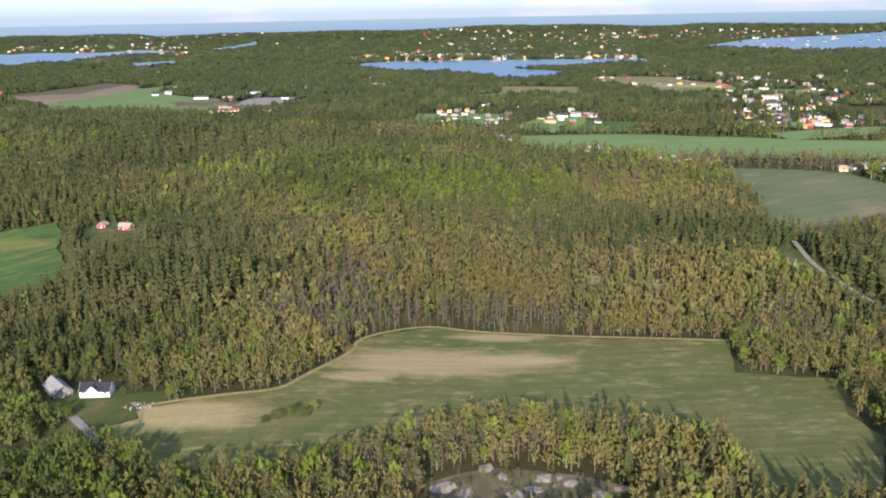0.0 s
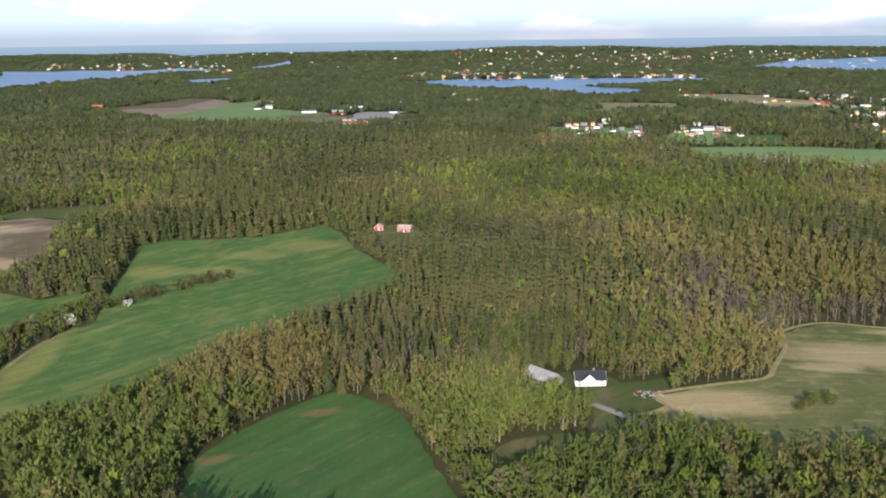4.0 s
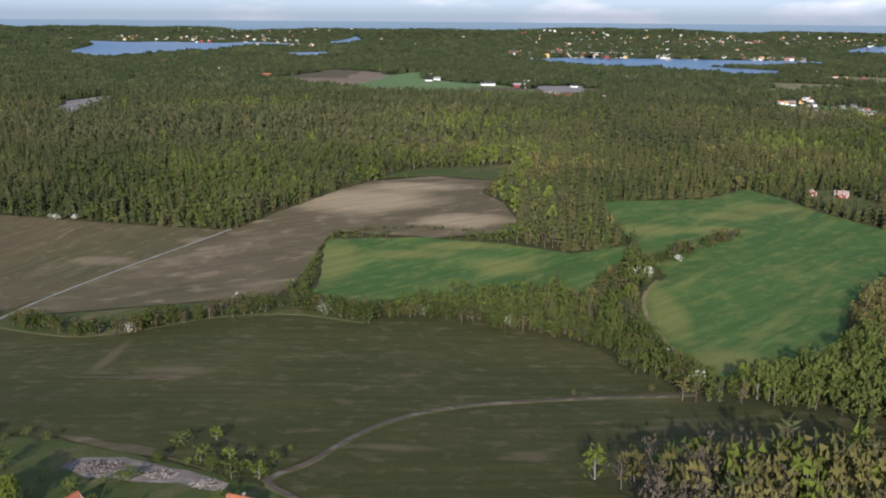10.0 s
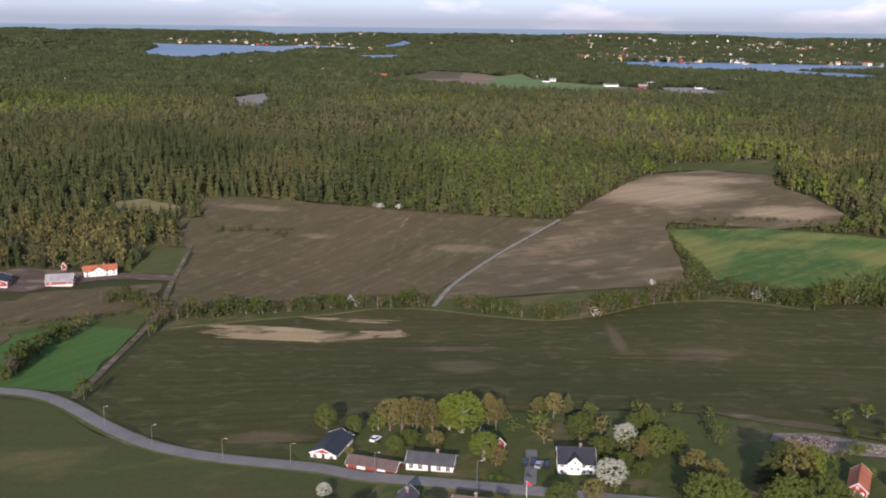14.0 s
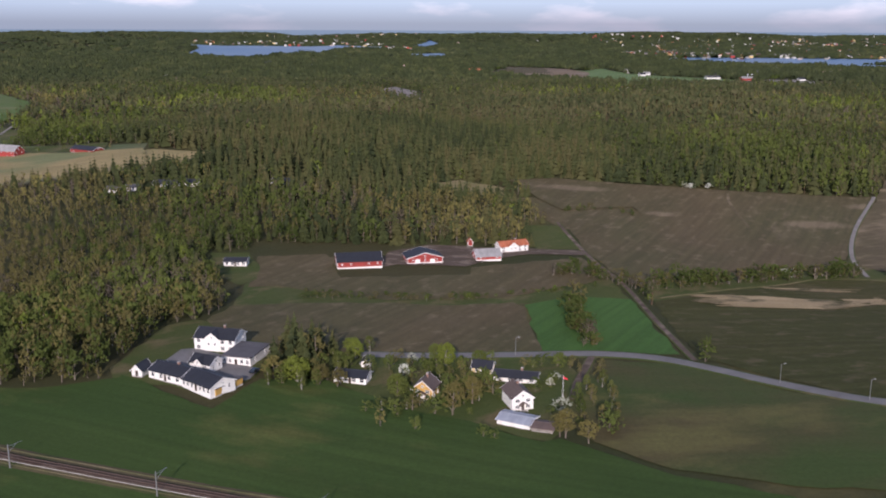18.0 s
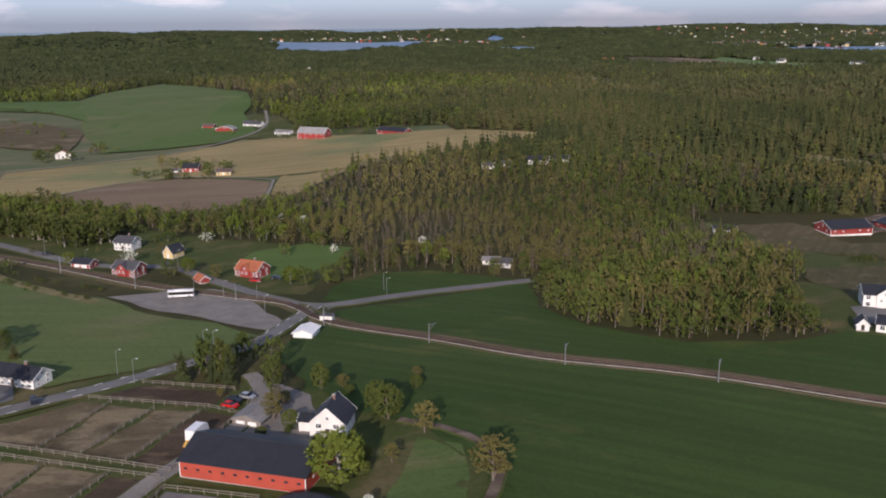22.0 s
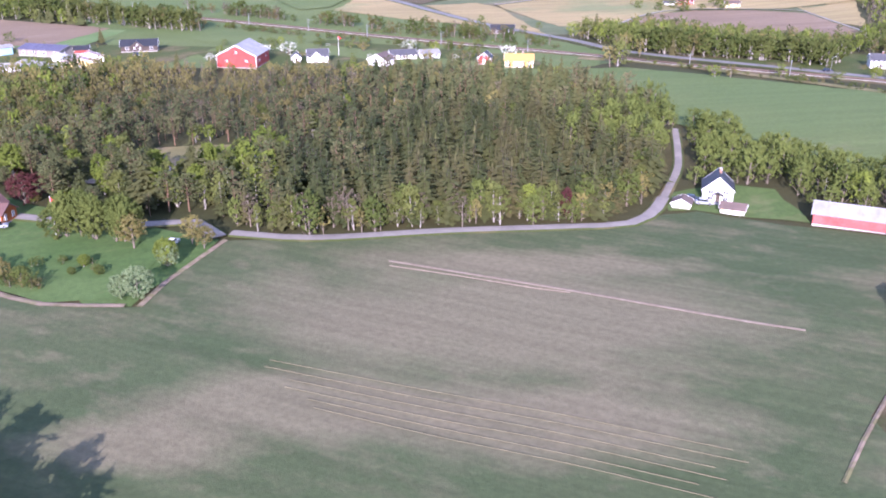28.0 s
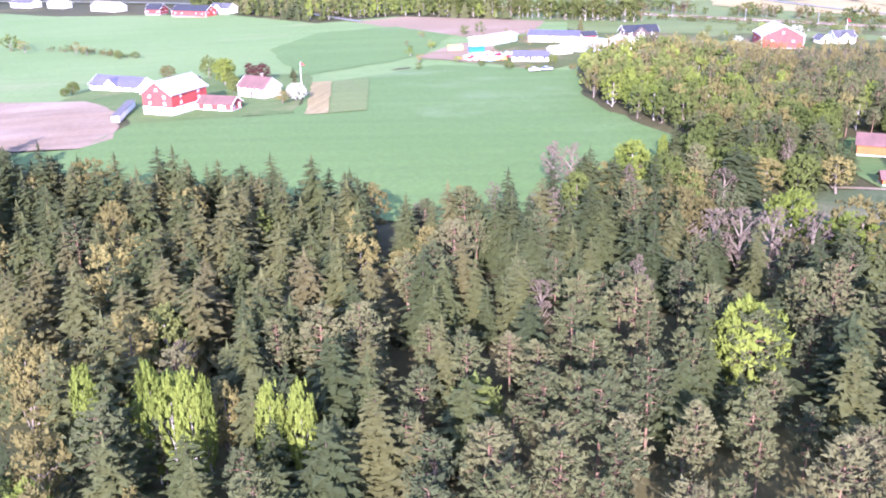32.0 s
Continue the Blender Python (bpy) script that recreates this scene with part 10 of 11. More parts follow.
def old_barns():
    """A long barn under one patched roof slope, an open barn with a rusty roof against its high side, and a leaning shed."""
    x, y = -937.7, 54.1
    turn = math.degrees(math.atan2(10.6, 9.0))
    z = float(land(x, y)) + 0.1
    root = thing("barn", "old red barn with one long patched grey roof slope", "barn", x, y, z, turn)
    part("foundation", boxes((-0.05, 13.75, -4.55, 0.05, -0.9, 0.12)), M["concrete"], root)
    part("wall", prism(bmesh.new(), [(-4.5, 0.12), (0, 0.12), (0, 2.0), (-4.5, 1.05)], "x", 0, 13.7), M["red"], root)
    bm = bmesh.new()
    rnd = random.Random(5)
    for i in range(12):
        a, b = -0.3 + i * 1.19, -0.3 + (i + 1) * 1.19 - 0.015
        for k in range(4):
            if (i, k) in ((9, 2), (10, 2), (10, 1), (11, 1), (4, 1)) and rnd.random() < 0.8:
                lo, hi = 0.0, 0.42
            else:
                lo, hi = 0.0, 1.0
            p, q = -4.85 + 1.27 * k, -4.85 + 1.27 * (k + hi) + 0.03
            up = lambda v: 2.14 + 0.211 * v + 0.012 * k + rnd.uniform(-0.012, 0.012)
            prism(bm, [(p, up(p)), (q, up(q)), (q, up(q) + 0.06), (p, up(p) + 0.06)], "x", a, b)
    part("roof", bm, M["oldsheet"], root, "pale grey patched roof sheets")
    # added dark slab: stands for the shade inside the barn below missing sheets
    part("hole", prism(bmesh.new(), [(-4.3, 1.12), (-0.8, 1.86), (-0.8, 1.9), (-4.3, 1.16)], "x", 4.2, 13.66), M["brownwood"], root, "dark slab painted as the shade under missing sheets")
    for i in range(5):
        f = part("window_frame", boxes((-0.3, 0.3, -0.03, 0.03, -0.28, 0.28), (-0.02, 0.02, -0.05, -0.03, -0.28, 0.28)), M["trim"], root, "broken white window frame")
        f.matrix_basis = pose(3.4 + i * 1.9, -4.53, 0.66, 0, 0, 0)
    for a, b, c in ((0.0, 13.7, -4.52), (0.0, 13.7, 0.02)):
        part("edge_board", boxes((a - 0.3, b + 0.3, c - 0.4 if c < -1 else c, c - 0.34 if c < -1 else c + 0.1, 1.0 if c < -1 else 2.12, 1.08 if c < -1 else 2.24)), M["paleboard"], root, "pale weathered edge board")
    SOLID.append((-931.6, 57.9, 8.0))
    OPEN.append(np.array([(-936, 49), (-923, 63), (-931, 71), (-944, 57)]))
    rust = thing("barn", "open collapsing barn under a rusty sheet roof with bare trusses", "barn", x, y, z, turn)
    bm = bmesh.new()
    for i in range(9):
        a, b = 4.7 + i * 1.06, 4.7 + (i + 1) * 1.06 - 0.02
        for k in range(3):
            p, q = 0.15 + 1.8 * k, 0.15 + 1.8 * (k + 1) + 0.05
            if (i, k) == (8, 0):
                continue
            up = lambda v: 2.16 - 0.03 * v + 0.015 * k + rnd.uniform(-0.02, 0.02)
            prism(bm, [(p, up(p)), (q, up(q)), (q, up(q) + 0.05), (p, up(p) + 0.05)], "x", a, b)
    part("roof", bm, M["rust"], rust, "rusty red roof sheets")
    part("wall", boxes((6.6, 14.2, 5.3, 5.45, 0.0, 1.9), (14.05, 14.2, 0.1, 5.3, 0.0, 1.95)), M["greywood"], rust, "grey board wall with gaps")
    for k in range(4):
        part("post", boxes((4.75, 4.92, 0.3 + k * 1.65, 0.44 + k * 1.65, -0.2, 2.0)), M["paleboard"], rust)
    bm = bmesh.new()
    pipe(bm, (4.85, 0.2, 2.0), (4.85, 5.6, 1.88), 0.05, 0.05, 4)
    pipe(bm, (4.85, 0.2, 1.45), (4.85, 5.6, 1.5), 0.05, 0.05, 4)
    for k in range(11):
        u = 0.3 + k * 0.48
        pipe(bm, (4.85, u, 1.46 if k % 2 else 1.98), (4.85, u + 0.48, 1.98 if k % 2 else 1.46), 0.035, 0.035, 4)
    part("truss", bm, M["paleboard"], rust, "pale open roof truss")
    for u, v, t, w in ((3.0, 5.2, 5.1, 1.7), (2.6, 4.4, 5.0, 1.2), (3.2, 5.9, 5.6, 1.9)):
        part("fallen_beam", pipe(bmesh.new(), (u, v, 0.1), (t, v - 0.4, w), 0.07, 0.06, 5), M["paleboard"], rust)
    shed = thing("shed", "leaning grey wooden shed with a slipping pale roof", "shed", -942.1, 57.1, float(land(-942.1, 57.1)), math.degrees(math.atan2(3.4, 2.7)))
    part("wall", prism(bmesh.new(), [(0.0, -0.3), (2.3, -0.3), (2.15, 2.3), (1.0, 2.75), (-0.2, 2.1)], "x", 0, 4.2), M["greywood"], shed)
    bm = bmesh.new()
    prism(bm, [(-0.6, 1.95), (1.05, 2.82), (1.05, 2.9), (-0.6, 2.03)], "x", -0.35, 4.5)
    prism(bm, [(1.05, 2.82), (2.5, 2.2), (2.5, 2.28), (1.05, 2.9)], "x", -0.35, 4.5)
    part("roof", bm, M["oldsheet"], shed, "pale slipping roof sheets")
    part("door", boxes((1.2, 2.2, -0.08, -0.02, 0.1, 1.5)), M["brownwood"], shed)
    w = part("window_frame", boxes((0.4, 1.0, -0.1, -0.03, 0.9, 1.6)), M["trim"], shed)
    for u in (-0.12, 4.2):
        part("gable_edge", prism(bmesh.new(), [(-0.62, 1.9), (1.05, 2.78), (2.5, 2.16), (2.5, 2.3), (1.05, 2.93), (-0.62, 2.05)], "x", u - 0.3, u - 0.22), M["paleboard"], shed)
    OPEN.append(np.array([(-946, 55), (-941, 54), (-936, 62), (-941, 64)]))
    heap("collapsed red and grey boards before an old barn", -940.2, 55.2, 1.5, 300, ("rust", "greywood", "brownwood", "brownroof", "greywood"), 3, 0.3)
    heap("splintered boards and beams under a rusty roof", -936.6, 61.4, 1.7, 120, ("greywood", "brownwood", "paleboard"), 13, 0.36)
    heap("scattered planks in the weeds", -936.0, 51.2, 1.5, 40, ("greywood", "paleboard"), 14, 0.3)
    for u, v in ((-934.4, 71.0), (-923.6, 70.5)):
        root = thing("power_pole", "short weathered wooden pole beside an old barn", "pole", u, v, float(land(u, v)))
        part("pole", pipe(bmesh.new(), (0, 0, -0.3), (0, 0, 2.4), 0.09, 0.07), M["greywood"], root)


def barn_ramp():
    """A gravelled ramp up to the crossed doors of the red barn."""
    root = thing("barn_ramp", "sloping gravel ramp up to barn doors", "ramp", -880.6, 117.2, float(land(-880.6, 117.2)) + 0.1, math.degrees(math.atan2(-2.9, 7.3)))
    part("slope", prism(bmesh.new(), [(-4.6, -0.3), (1.2, -0.3), (1.2, 1.15), (-4.6, 0.05)], "x", 0.9, 3.0), M["gravel"], root)
    for u in (0.8, 3.0):
        part("side_wall", prism(bmesh.new(), [(-4.6, -0.3), (1.2, -0.3), (1.2, 1.25), (-4.6, 0.1)], "x", u, u + 0.1), M["stone"], root)


def copse(pts, step, seed, kinds, low, high, joined=False):
    """A close stand of trees inside an outline, clear of houses and roads: single trees, or one mass."""
    mass, rnd, poly = [], random.Random(seed), np.array(pts)
    lo, hi = poly.min(0), poly.max(0)
    for i in range(int((hi[0] - lo[0]) / step) + 1):
        for j in range(int((hi[1] - lo[1]) / step) + 1):
            x, y = lo[0] + (i + rnd.uniform(0.1, 0.9)) * step, lo[1] + (j + rnd.uniform(0.1, 0.9)) * step
            kind, hgt, fat = rnd.choice(kinds.split()), rnd.uniform(low, high), rnd.uniform(0.9, 1.35)
            if inside(np.array([x]), np.array([y]), poly)[0] and all(math.hypot(x - a, y - b) > r * 0.8 for a, b, r in SOLID) and all(((ln - (x, y)) ** 2).sum(1).min() > (reach + 0.2) ** 2 for ln, reach in WAYS):
                if joined:
                    mass.append((x, y, hgt, fat, KINDS.index(kind), rnd.uniform(0.2, 0.8)))
                else:
                    tree(kind, x, y, hgt, fat)
    if mass:
        x, y, hgt, fat, kind, tint = np.array(mass).T
        wood("tree_group", "loose group of birches and budding broadleaf trees", 5, (x, y, hgt, fat, kind.astype(int), tint))


old_barns()
barn_ramp()
copse([(-679, 163.5), (-668, 161), (-664.5, 169.5), (-655, 172), (-655.5, 190), (-664, 183), (-676.5, 184)], 3.3, 6, "green green brown birchleaf", 2.6, 4.6, True)
copse([(-653.5, 172), (-648, 167), (-641, 172), (-640, 182), (-652, 183)], 3.6, 7, "green brown birchleaf bloom", 2.0, 3.8, True)
copse([(-641, 160), (-633, 158), (-632, 170), (-640, 171)], 3.2, 8, "green brown birchleaf", 2.0, 3.6, True)
copse([(-616, 148), (-607, 150), (-606, 186), (-613, 184)], 3.6, 9, "brown green birchleaf", 2.0, 4.4, True)
copse([(-893.5, 78.4), (-883.2, 77.6), (-881.5, 84.0), (-879.5, 88.5), (-885.0, 91.0), (-893.4, 83.4)], 2.4, 1, "birchleaf birchleaf green green birchleaf brown", 6.0, 8.6)
copse([(-879.6, 88.4), (-874.2, 97.6), (-872.6, 101.0), (-885.0, 91.2)], 2.1, 12, "brown birchleaf bare brown", 3.8, 5.6)
copse([(-893.5, 78.6), (-883.6, 77.8), (-881.5, 84.0), (-874.2, 97.6), (-872.2, 101.4), (-893.4, 83.4)], 3.0, 11, "green birchleaf brown", 1.4, 2.8, True)
copse([(-901, 82), (-894.5, 86.5), (-890.2, 91), (-894, 96), (-904, 97)], 3.0, 2, "birchleaf green birchleaf bare", 5.0, 7.6)
copse([(-1034, 97.6), (-1020.4, 96.8), (-1001, 101.6), (-984, 104.4), (-974, 107.2), (-976, 111.5), (-986, 108.4), (-1002, 105.4), (-1021, 101.2), (-1034, 101.8)], 2.0, 3, "birchleaf birchleaf birchleaf bare brown birchleaf bare green", 3.6, 6.8, True)
copse([(-975.5, 108.5), (-970.6, 113.4), (-965.6, 128.0), (-963.2, 139.5), (-967.0, 139.5), (-971.0, 124), (-979, 112)], 2.5, 4, "green birchleaf green birchleaf brown", 4.0, 6.8, True)
copse([(-806, 222.5), (-797.5, 227), (-784, 224.6), (-772, 222), (-757, 218), (-757, 227), (-790, 233), (-808, 231)], 3.6, 5, "brown brown brown bare brown fresh", 5.0, 7.2, True)

# ---- railway ----
RAIL_LINE = curve_of(RAIL, 5.0)
WAYS.append((np.array(RAIL_LINE), 4.5))
M["ballast"] = crop("rail_ballast", (0.06, 0.041, 0.032), (0.075, 0.054, 0.042), (0.10, 0.078, 0.062), 0.4, 0, 0.6, 0.2, rowmix=0.1)
ribbon("rail_bank", [M["verge"], M["grass_dry"]], RAIL_LINE, [(3.8, 0.1, 0), (2.5, 0.3, 1), (2.1, 0.3, 0), (-1.7, 0.3, 1), (-2.0, 0.3, 0), (-3.0, 0.1, 0)], "rough grass bank beside the railway", "ground")
railway = ribbon("railway_bed", [M["ballast"], M["verge"]], RAIL_LINE, [(1.7, 0.2, 1), (1.0, 0.35, 0), (0.7, 0.6, 0), (-0.7, 0.6, 0), (-1.0, 0.4, 1), (-1.9, 0.2, 1)], "brown gravel railway bed with dry grass banks", "railway")
for side in (-0.4, 0.4):
    r = ribbon("rail", [M["railsteel"]], RAIL_LINE, [(side + 0.05, 0.64, 0), (side + 0.04, 0.74, 0), (side - 0.04, 0.74, 0), (side - 0.05, 0.64, 0)], "steel rail")
    r.parent = railway
cable = ribbon("cable_duct", [M["concrete"]], RAIL_LINE, [(-1.04, 0.34, 0), (-1.04, 0.46, 0), (-1.14, 0.46, 0), (-1.14, 0.28, 0)], "pale concrete cable duct")
cable.parent = railway
for i in range(2, len(RAIL_LINE) - 1, 5):
    (x, y), (x2, y2) = RAIL_LINE[i], RAIL_LINE[i + 1]
    root = thing("catenary_mast", "grey steel railway mast with a bracket arm", "railway mast", x, y, float(land(x, y)), math.degrees(math.atan2(y2 - y, x2 - x)), "railway masts")
    part("mast", kept("mast", lambda: mesh_from(pipe(bmesh.new(), (0, -2.7, 0), (0, -2.7, 4.4), 0.12, 0.08, 6), "mast", M["steel"])), None, root)
    part("arm", kept("mast_arm", lambda: mesh_from(pipe(bmesh.new(), (0, -2.7, 4.0), (0, 0.4, 3.6), 0.04, 0.04, 4), "arm", M["steel"])), None, root)
    part("brace", kept("mast_brace", lambda: mesh_from(pipe(bmesh.new(), (0, -2.7, 3.0), (0, -0.6, 3.7), 0.04, 0.04, 4), "brace", M["steel"])), None, root)

# dashes along the edges of the two-lane road
for o in [o for o in scene.objects if o.name.startswith("road") and "dashed" in o.get("label", "")]:
    line = curve_of(TWO_LANE, 1.0)
    for side in (-1.5, 1.5):
        for i in range(0, len(line) - 3, 5):
            (x, y), (x2, y2) = line[i], line[i + 2]
            d = math.hypot(x2 - x, y2 - y) or 1
            a = math.atan2(y2 - y, x2 - x)
            k = part("road_marking", kept("dash", lambda: mesh_from(boxes((-0.75, 0.75, -0.09, 0.09, 0, 0.02)), "road_marking", M["line"])), None, o)
            mx, my = (x + x2) / 2 - (y2 - y) / d * side, (y + y2) / 2 + (x2 - x) / d * side
            k.matrix_basis = pose(mx, my, float(land(mx, my)) + 0.385, 0, 0, math.degrees(a))

# ---- single things ----
bus = thing("bus", "white bus with a dark window band parked at the station", "bus", -851.5, 188.4, float(land(-851.5, 187.5)) + 0.32, 12)
part("body", boxes((-3.4, 3.4, -0.75, 0.75, 0.3, 1.95)), M["carwhite"], bus)
part("window_band", boxes((-3.3, 3.44, -0.79, 0.79, 0.85, 1.65)), M["tyre"], bus, "dark window band")
part("roof_hatch", boxes((-1.5, 1.5, -0.4, 0.4, 1.95, 2.1)), M["carwhite"], bus)
bus.scale = (0.85, 0.9, 0.9)
wheel_set(bus, [(-2.2, -0.7), (-2.2, 0.7), (2.2, -0.7), (2.2, 0.7)], 0.3)

truck = thing("horse_truck", "white horse truck with an open rear parked beside the stable", "truck", -823.6, 109.6, float(land(-823.6, 109.6)) + 0.4, 78)
part("box", boxes((-2.0, 1.3, -0.75, 0.75, 0.4, 2.0)), M["carwhite"], truck)
part("cab", prism(bmesh.new(), [(1.34, 0.35), (2.4, 0.35), (2.35, 1.0), (2.05, 1.6), (1.34, 1.65)], "y", -0.7, 0.7), M["carwhite"], truck)
part("windscreen", prism(bmesh.new(), [(2.36, 1.0), (2.42, 1.0), (2.12, 1.55), (2.06, 1.55)], "y", -0.6, 0.6), M["glass"], truck)
part("ramp", prism(bmesh.new(), [(-2.0, 0.4), (-3.1, -0.2), (-3.1, -0.12), (-2.0, 0.5)], "y", -0.65, 0.65), M["ochre"], truck)
wheel_set(truck, [(-1.3, -0.7), (-1.3, 0.7), (1.8, -0.7), (1.8, 0.7)], 0.3)

walker = thing("horse_walker", "round horse walker with a black ring roof and red inner fence", "horse walker", -803.3, 85.5, float(land(-803.3, 85.5)) + 0.2)
bm = bmesh.new()
rings = [[bm.verts.new((r * math.cos(a * 0.19635), r * math.sin(a * 0.19635), z)) for a in range(32)] for r, z in ((5.2, 1.7), (4.2, 2.1), (2.9, 1.9), (2.9, 1.8), (4.2, 2.0), (5.2, 1.6))]
for i in range(6):
    for a in range(32):
        bm.faces.new((rings[i][a], rings[i][(a + 1) % 32], rings[(i + 1) % 6][(a + 1) % 32], rings[(i + 1) % 6][a]))
part("ring_roof", bm, M["black"], walker)
for k in range(16):
    a = k * math.pi / 8
    part("post", kept("walker_post", lambda: mesh_from(boxes((-0.06, 0.06, -0.06, 0.06, -0.4, 1.8)), "post", M["red"])), None, walker).matrix_basis = pose(3.0 * math.cos(a), 3.0 * math.sin(a), 0, 0, 0, k * 22.5)
    part("panel", kept("walker_panel", lambda: mesh_from(boxes((-0.03, 0.03, -0.56, 0.56, 0.1, 1.3)), "panel", M["redorange"])), None, walker).matrix_basis = pose(3.0 * math.cos(a + 0.196), 3.0 * math.sin(a + 0.196), 0, 0, 0, math.degrees(a + 0.196))

cover = thing("covered_boat", "boat under a bright blue tarpaulin on the farmyard grass", "boat", -916.7, 87.7, float(land(-916.7, 87.7)) + 0.25, -35)
bm = bmesh.new()
hull = []
for i in range(9):
    u = i / 8
    wdt, top = 0.75 * math.sin(math.pi * (0.12 + 0.8 * u)) + 0.1, 1.15 + 0.25 * math.sin(math.pi * u)
    hull.append([bm.verts.new((u * 5 - 2.5, s * wdt * k, z)) for s, k, z in ((-1, 1.0, 0.1), (-1, 1.05, 0.7), (-1, 0.5, top), (1, 0.5, top), (1, 1.05, 0.7), (1, 1.0, 0.1))])
for a, b in zip(hull, hull[1:]):
    for j in range(5):
        bm.faces.new((a[j], a[j + 1], b[j + 1], b[j]))
bm.faces.new(hull[0])
bm.faces.new(hull[-1][::-1])
part("tarpaulin", bm, M["tarp"], cover, smooth=True)
part("trestle", boxes((-1.4, -1.3, -0.6, 0.6, -0.3, 0.12), (1.3, 1.4, -0.6, 0.6, -0.3, 0.12)), M["greywood"], cover)

for x, y, hgt in ((-1058.2, 95.4, 6.0), (-616.9, 162.1, 5.0), (-1036.1, 245.7, 6.0), (-484.3, 131.7, 5.0), (-1185, 176.3, 5.5)):
    flagpole(x, y, hgt)
for i in range(7):
    x, y = -890.9 + i * 1.45, 124.4 + i * 1.0
    root = thing("pallet_row", "row of white-covered firewood pallets beside the barn", "pallets", x, y, float(land(x, y)) + 0.2, 62, "firewood pallets")
    part("crate", boxes((-2.2, 2.2, -0.45, 0.45, 0.0, 0.75)), M["paleboard"], root)
    part("cover", boxes((-2.25, 2.25, -0.5, 0.5, 0.75, 0.9)), M["canvas"], root, "white plastic cover")
root = thing("pallet_row", "single row of white-covered firewood pallets on the grass", "pallets", -895.1, 110.3, float(land(-895.1, 110.3)) + 0.2, -14, "firewood pallets")
part("crate", boxes((-2.4, 2.4, -0.5, 0.5, 0.0, 0.75)), M["paleboard"], root)
part("cover", boxes((-2.45, 2.45, -0.55, 0.55, 0.75, 0.9)), M["canvas"], root, "white plastic cover")
for i in range(6):
    root = thing("show_jump", "white show-jumping stand beside the arena", "jump stand", -828.4 + i * 0.32, 81.9 - i * 0.3, float(land(-827.6, 81.0)) + 0.2, 10, "jump stands")
    part("wing", boxes((-0.7, -0.6, -0.06, 0.06, 0, 0.9), (0.6, 0.7, -0.06, 0.06, 0, 0.9), (-0.6, 0.6, -0.04, 0.04, 0.3, 0.38), (-0.6, 0.6, -0.04, 0.04, 0.65, 0.73)), M["carwhite"], root)

heap("pile of broken grey boards and roof sheets in the farmyard", -921.6, 68.0, 2.5, 420, ("greywood", "brownwood", "brownroof", "greywood"), 1, 0.26)
heap("pile of split firewood and chips before a shed", -935.9, 74.4, 1.9, 420, ("paleboard", "paleboard", "greywood"), 2, 0.13, "firewood")
heap("heap of scrap, stone and rubble behind the gardens", -425.6, 163.8, 3.6, 700, ("brownwood", "greywood", "stone", "brownroof", "brownwood", "greywood"), 4, 0.4)
heap("stacked scrap and crates behind a red house", -402.4, 157.9, 2.2, 260, ("stone", "greywood", "brownwood", "paleboard"), 5, 0.42)
heap("boards, pallets and stones strewn along a field edge", -412.6, 161.4, 2.6, 240, ("paleboard", "greywood", "brownwood", "stone"), 15, 0.36)
heap("litter of boards and pots in a garden below the wood", -85.8, 234, 3.0, 60, ("redfaded", "bluewall", "trim", "greywood"), 6, 0.35)
heap("machines, crates and pipes in a works yard", -1141.9, 214.5, 5.0, 120, ("ochre", "cyan", "red", "trim", "steel"), 7, 1.0, "machines")
for i, (x, y, s) in enumerate(((-2, 185.3, 3.2), (3, 183, 2.4), (14, 181.7, 2.8), (18.5, 184, 2.2), (22, 189.7, 3.0), (27, 187, 2.0), (8, 195.3, 2.4), (12, 191, 1.8), (33, 180.9, 2.4), (38, 184, 1.8), (-1046, 132, 2.4), (-1051.9, 127, 2), (-1038, 136.3, 2.2), (-1069.9, 116.4, 2), (-1061.9, 120.2, 1.8), (-1028, 139, 2), (60, 360.2, 5), (85, 350.1, 5))):
    rock(x, y, s, i + 1)

streaks("sandy bare patch fraying into streaks in the olive field", "sandpatch", -546.2, 242.2, 22, 5.5, 60, 1)
streaks("small sandy patch beside a larger one", "sandpatch", -518.1, 245.9, 7, 3.5, 22, 2)
streaks("thin streaks of bare soil along a hedge", "sandpatch", -529.2, 259.4, 14, 1.8, 16, 3)
streaks("faint bare streaks in the olive field", "soil_pale", -500.1, 229.5, 16, 2.5, 14, 4)
streaks("faint dry streaks in the olive field", "soil_pale", -440, 222.4, 14, 3.0, 12, 5)
shrubbery(-526, -388, 146, 182, 44, 1, "green green brown fresh green")
shrubbery(-490, -440, 150, 178, 14, 2, "green green brown spruce", 2.5, 5.5)
shrubbery(-662, -610, 142, 188, 62, 3, "green green brown birchleaf brown green bloom", 1.4, 4.0)
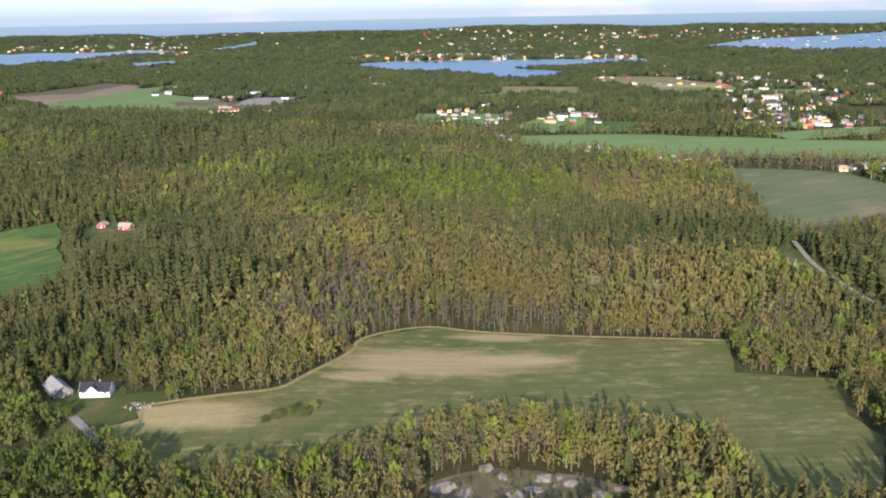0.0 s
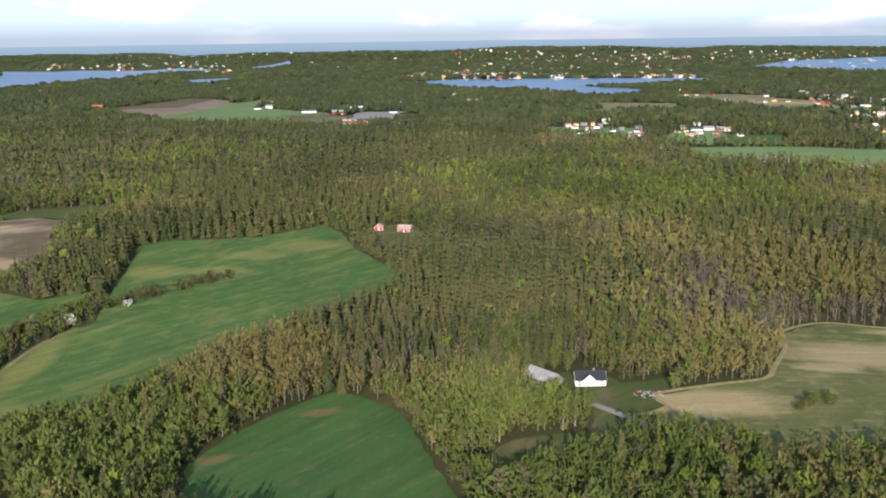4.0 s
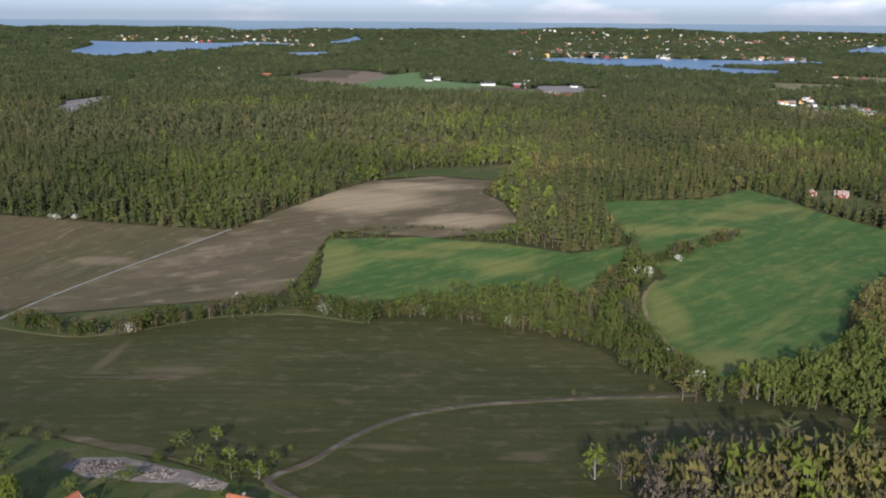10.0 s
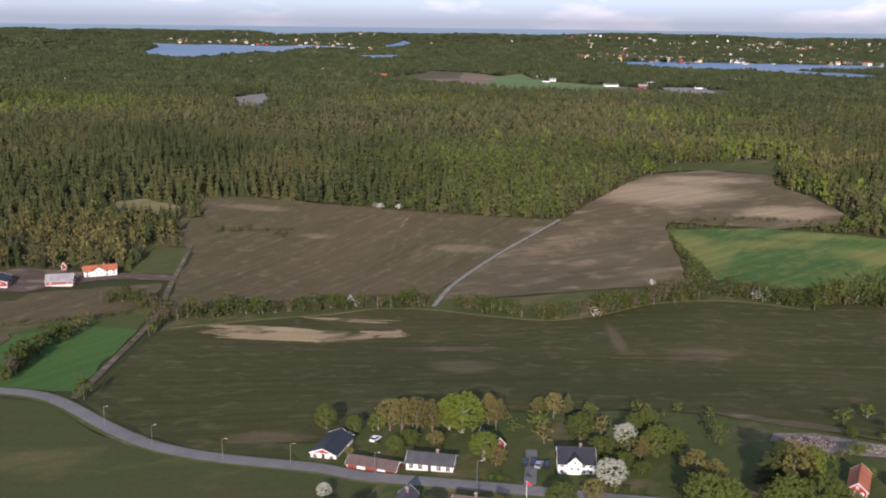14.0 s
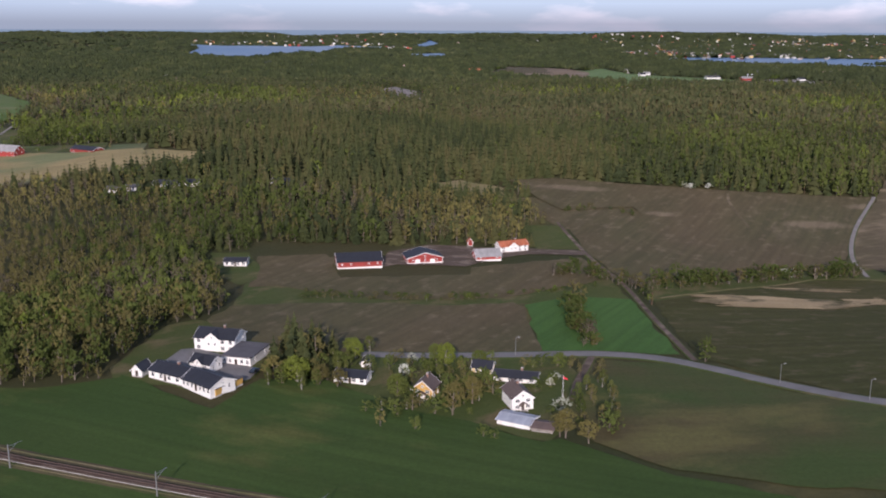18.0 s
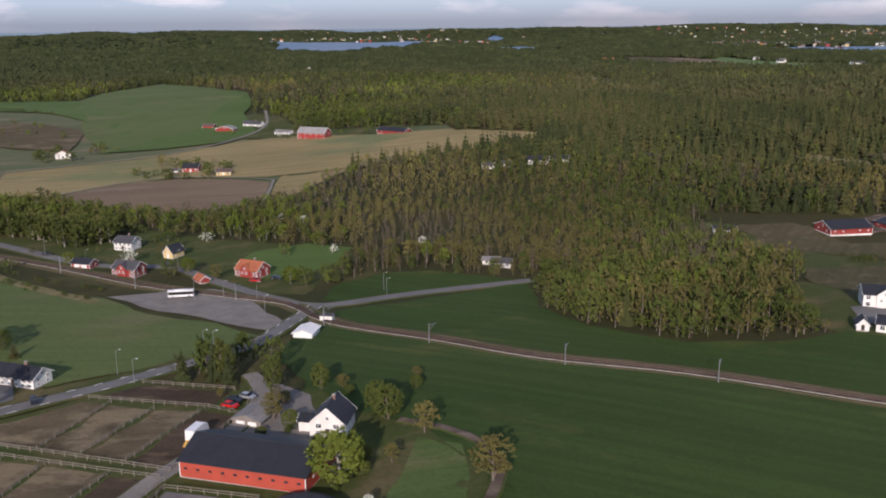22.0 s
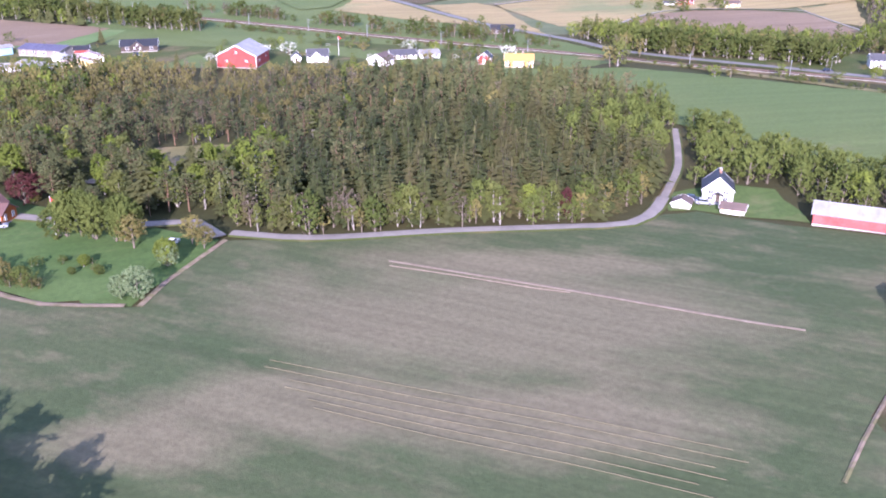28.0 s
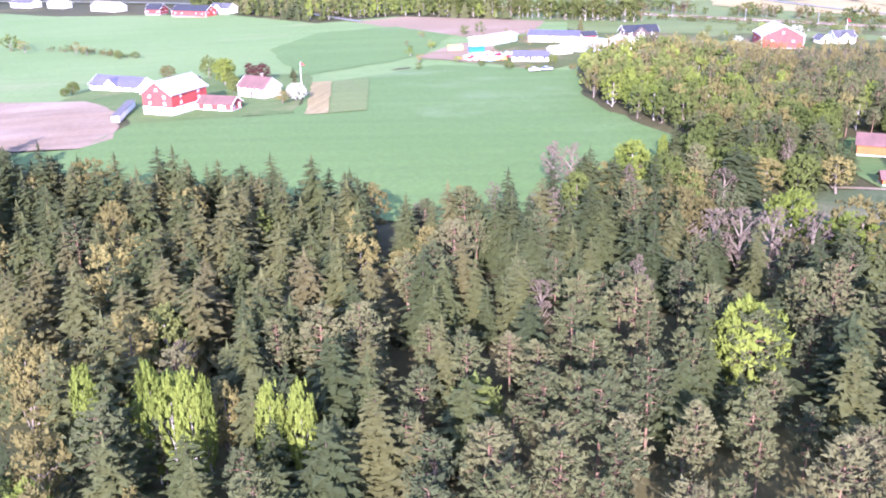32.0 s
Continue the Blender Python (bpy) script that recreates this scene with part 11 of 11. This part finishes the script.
shrubbery(-940, -822, 204, 256, 30, 4)
shrubbery(-1075, -980, 228, 266, 46, 5)
shrubbery(-1165, -1085, 196, 262, 26, 6, "green brown fresh", 1.0, 2.6)
shrubbery(-930, -800, 456, 520, 16, 7)
shrubbery(-945, -898, 62, 104, 7, 8, "birchleaf green", 0.8, 2.2)
shrubbery(-1090, -1045, 80, 112, 16, 9, "green brown fresh", 0.7, 2.0)
shrubbery(-825, -785, 92, 140, 12, 10, "brown green green", 1.0, 3.6)
shrubbery(-1080, -1000, 430, 520, 22, 11, "green brown brown fresh", 1.5, 4.5)
shrubbery(-930, -890, 352, 392, 22, 12, "green brown green", 2.5, 5.5)
shrubbery(-1000, -962, 398, 440, 14, 13, "green brown green", 2.5, 5.0)
shrubbery(-1000, -970, 286, 312, 12, 14, "green brown green", 2.0, 4.5)
clear([(-621, 148.4), (-602, 132.1), (-553, 119.2), (-560, 104.5), (-596, 113.6), (-621, 137.3)])
clear([(-1000, 20.1), (-900, 19.7), (-904.9, 51.1), (-945, 62.2), (-975, 60.8)])
clear([(-922, 19.9), (-896.8, 83.4), (-880, 77.3), (-880, 19.7)])
clear([(-944.9, 250.5), (-820, 200), (-796, 205.1), (-814.8, 145.2), (-869.8, 176), (-960, 223.3)])
clear([(-704.9, 227.9), (-588, 235.2), (-588, 298.9), (-705, 289.5)])
clear([(-1020, -20), (-940, -20), (-940, 42.1), (-1020, 41.8)])
clear([(-800, 38.4), (-490, 39.8), (-489.9, 118.4), (-799.5, 103.9)])
clear([(-884.9, 24.6), (-780, 24.1), (-784.8, 113.3), (-814.8, 145.2), (-834.7, 90.8), (-880, 75.5)])
clear([(-1058, 102.8), (-1036, 100.4), (-1033.9, 94.7), (-1040, 72.5), (-1051.9, 95.2)])
clear([(-6, 171), (36, 168), (40, 180), (-6, 182)])
copse([(-5, 181), (10, 178.5), (34, 178), (40, 184), (29, 191.5), (10, 196), (-5, 189)], 3.8, 21, "birchleaf brown bare", 1.2, 3.2, True)

grow_woods()
grow_hedges()
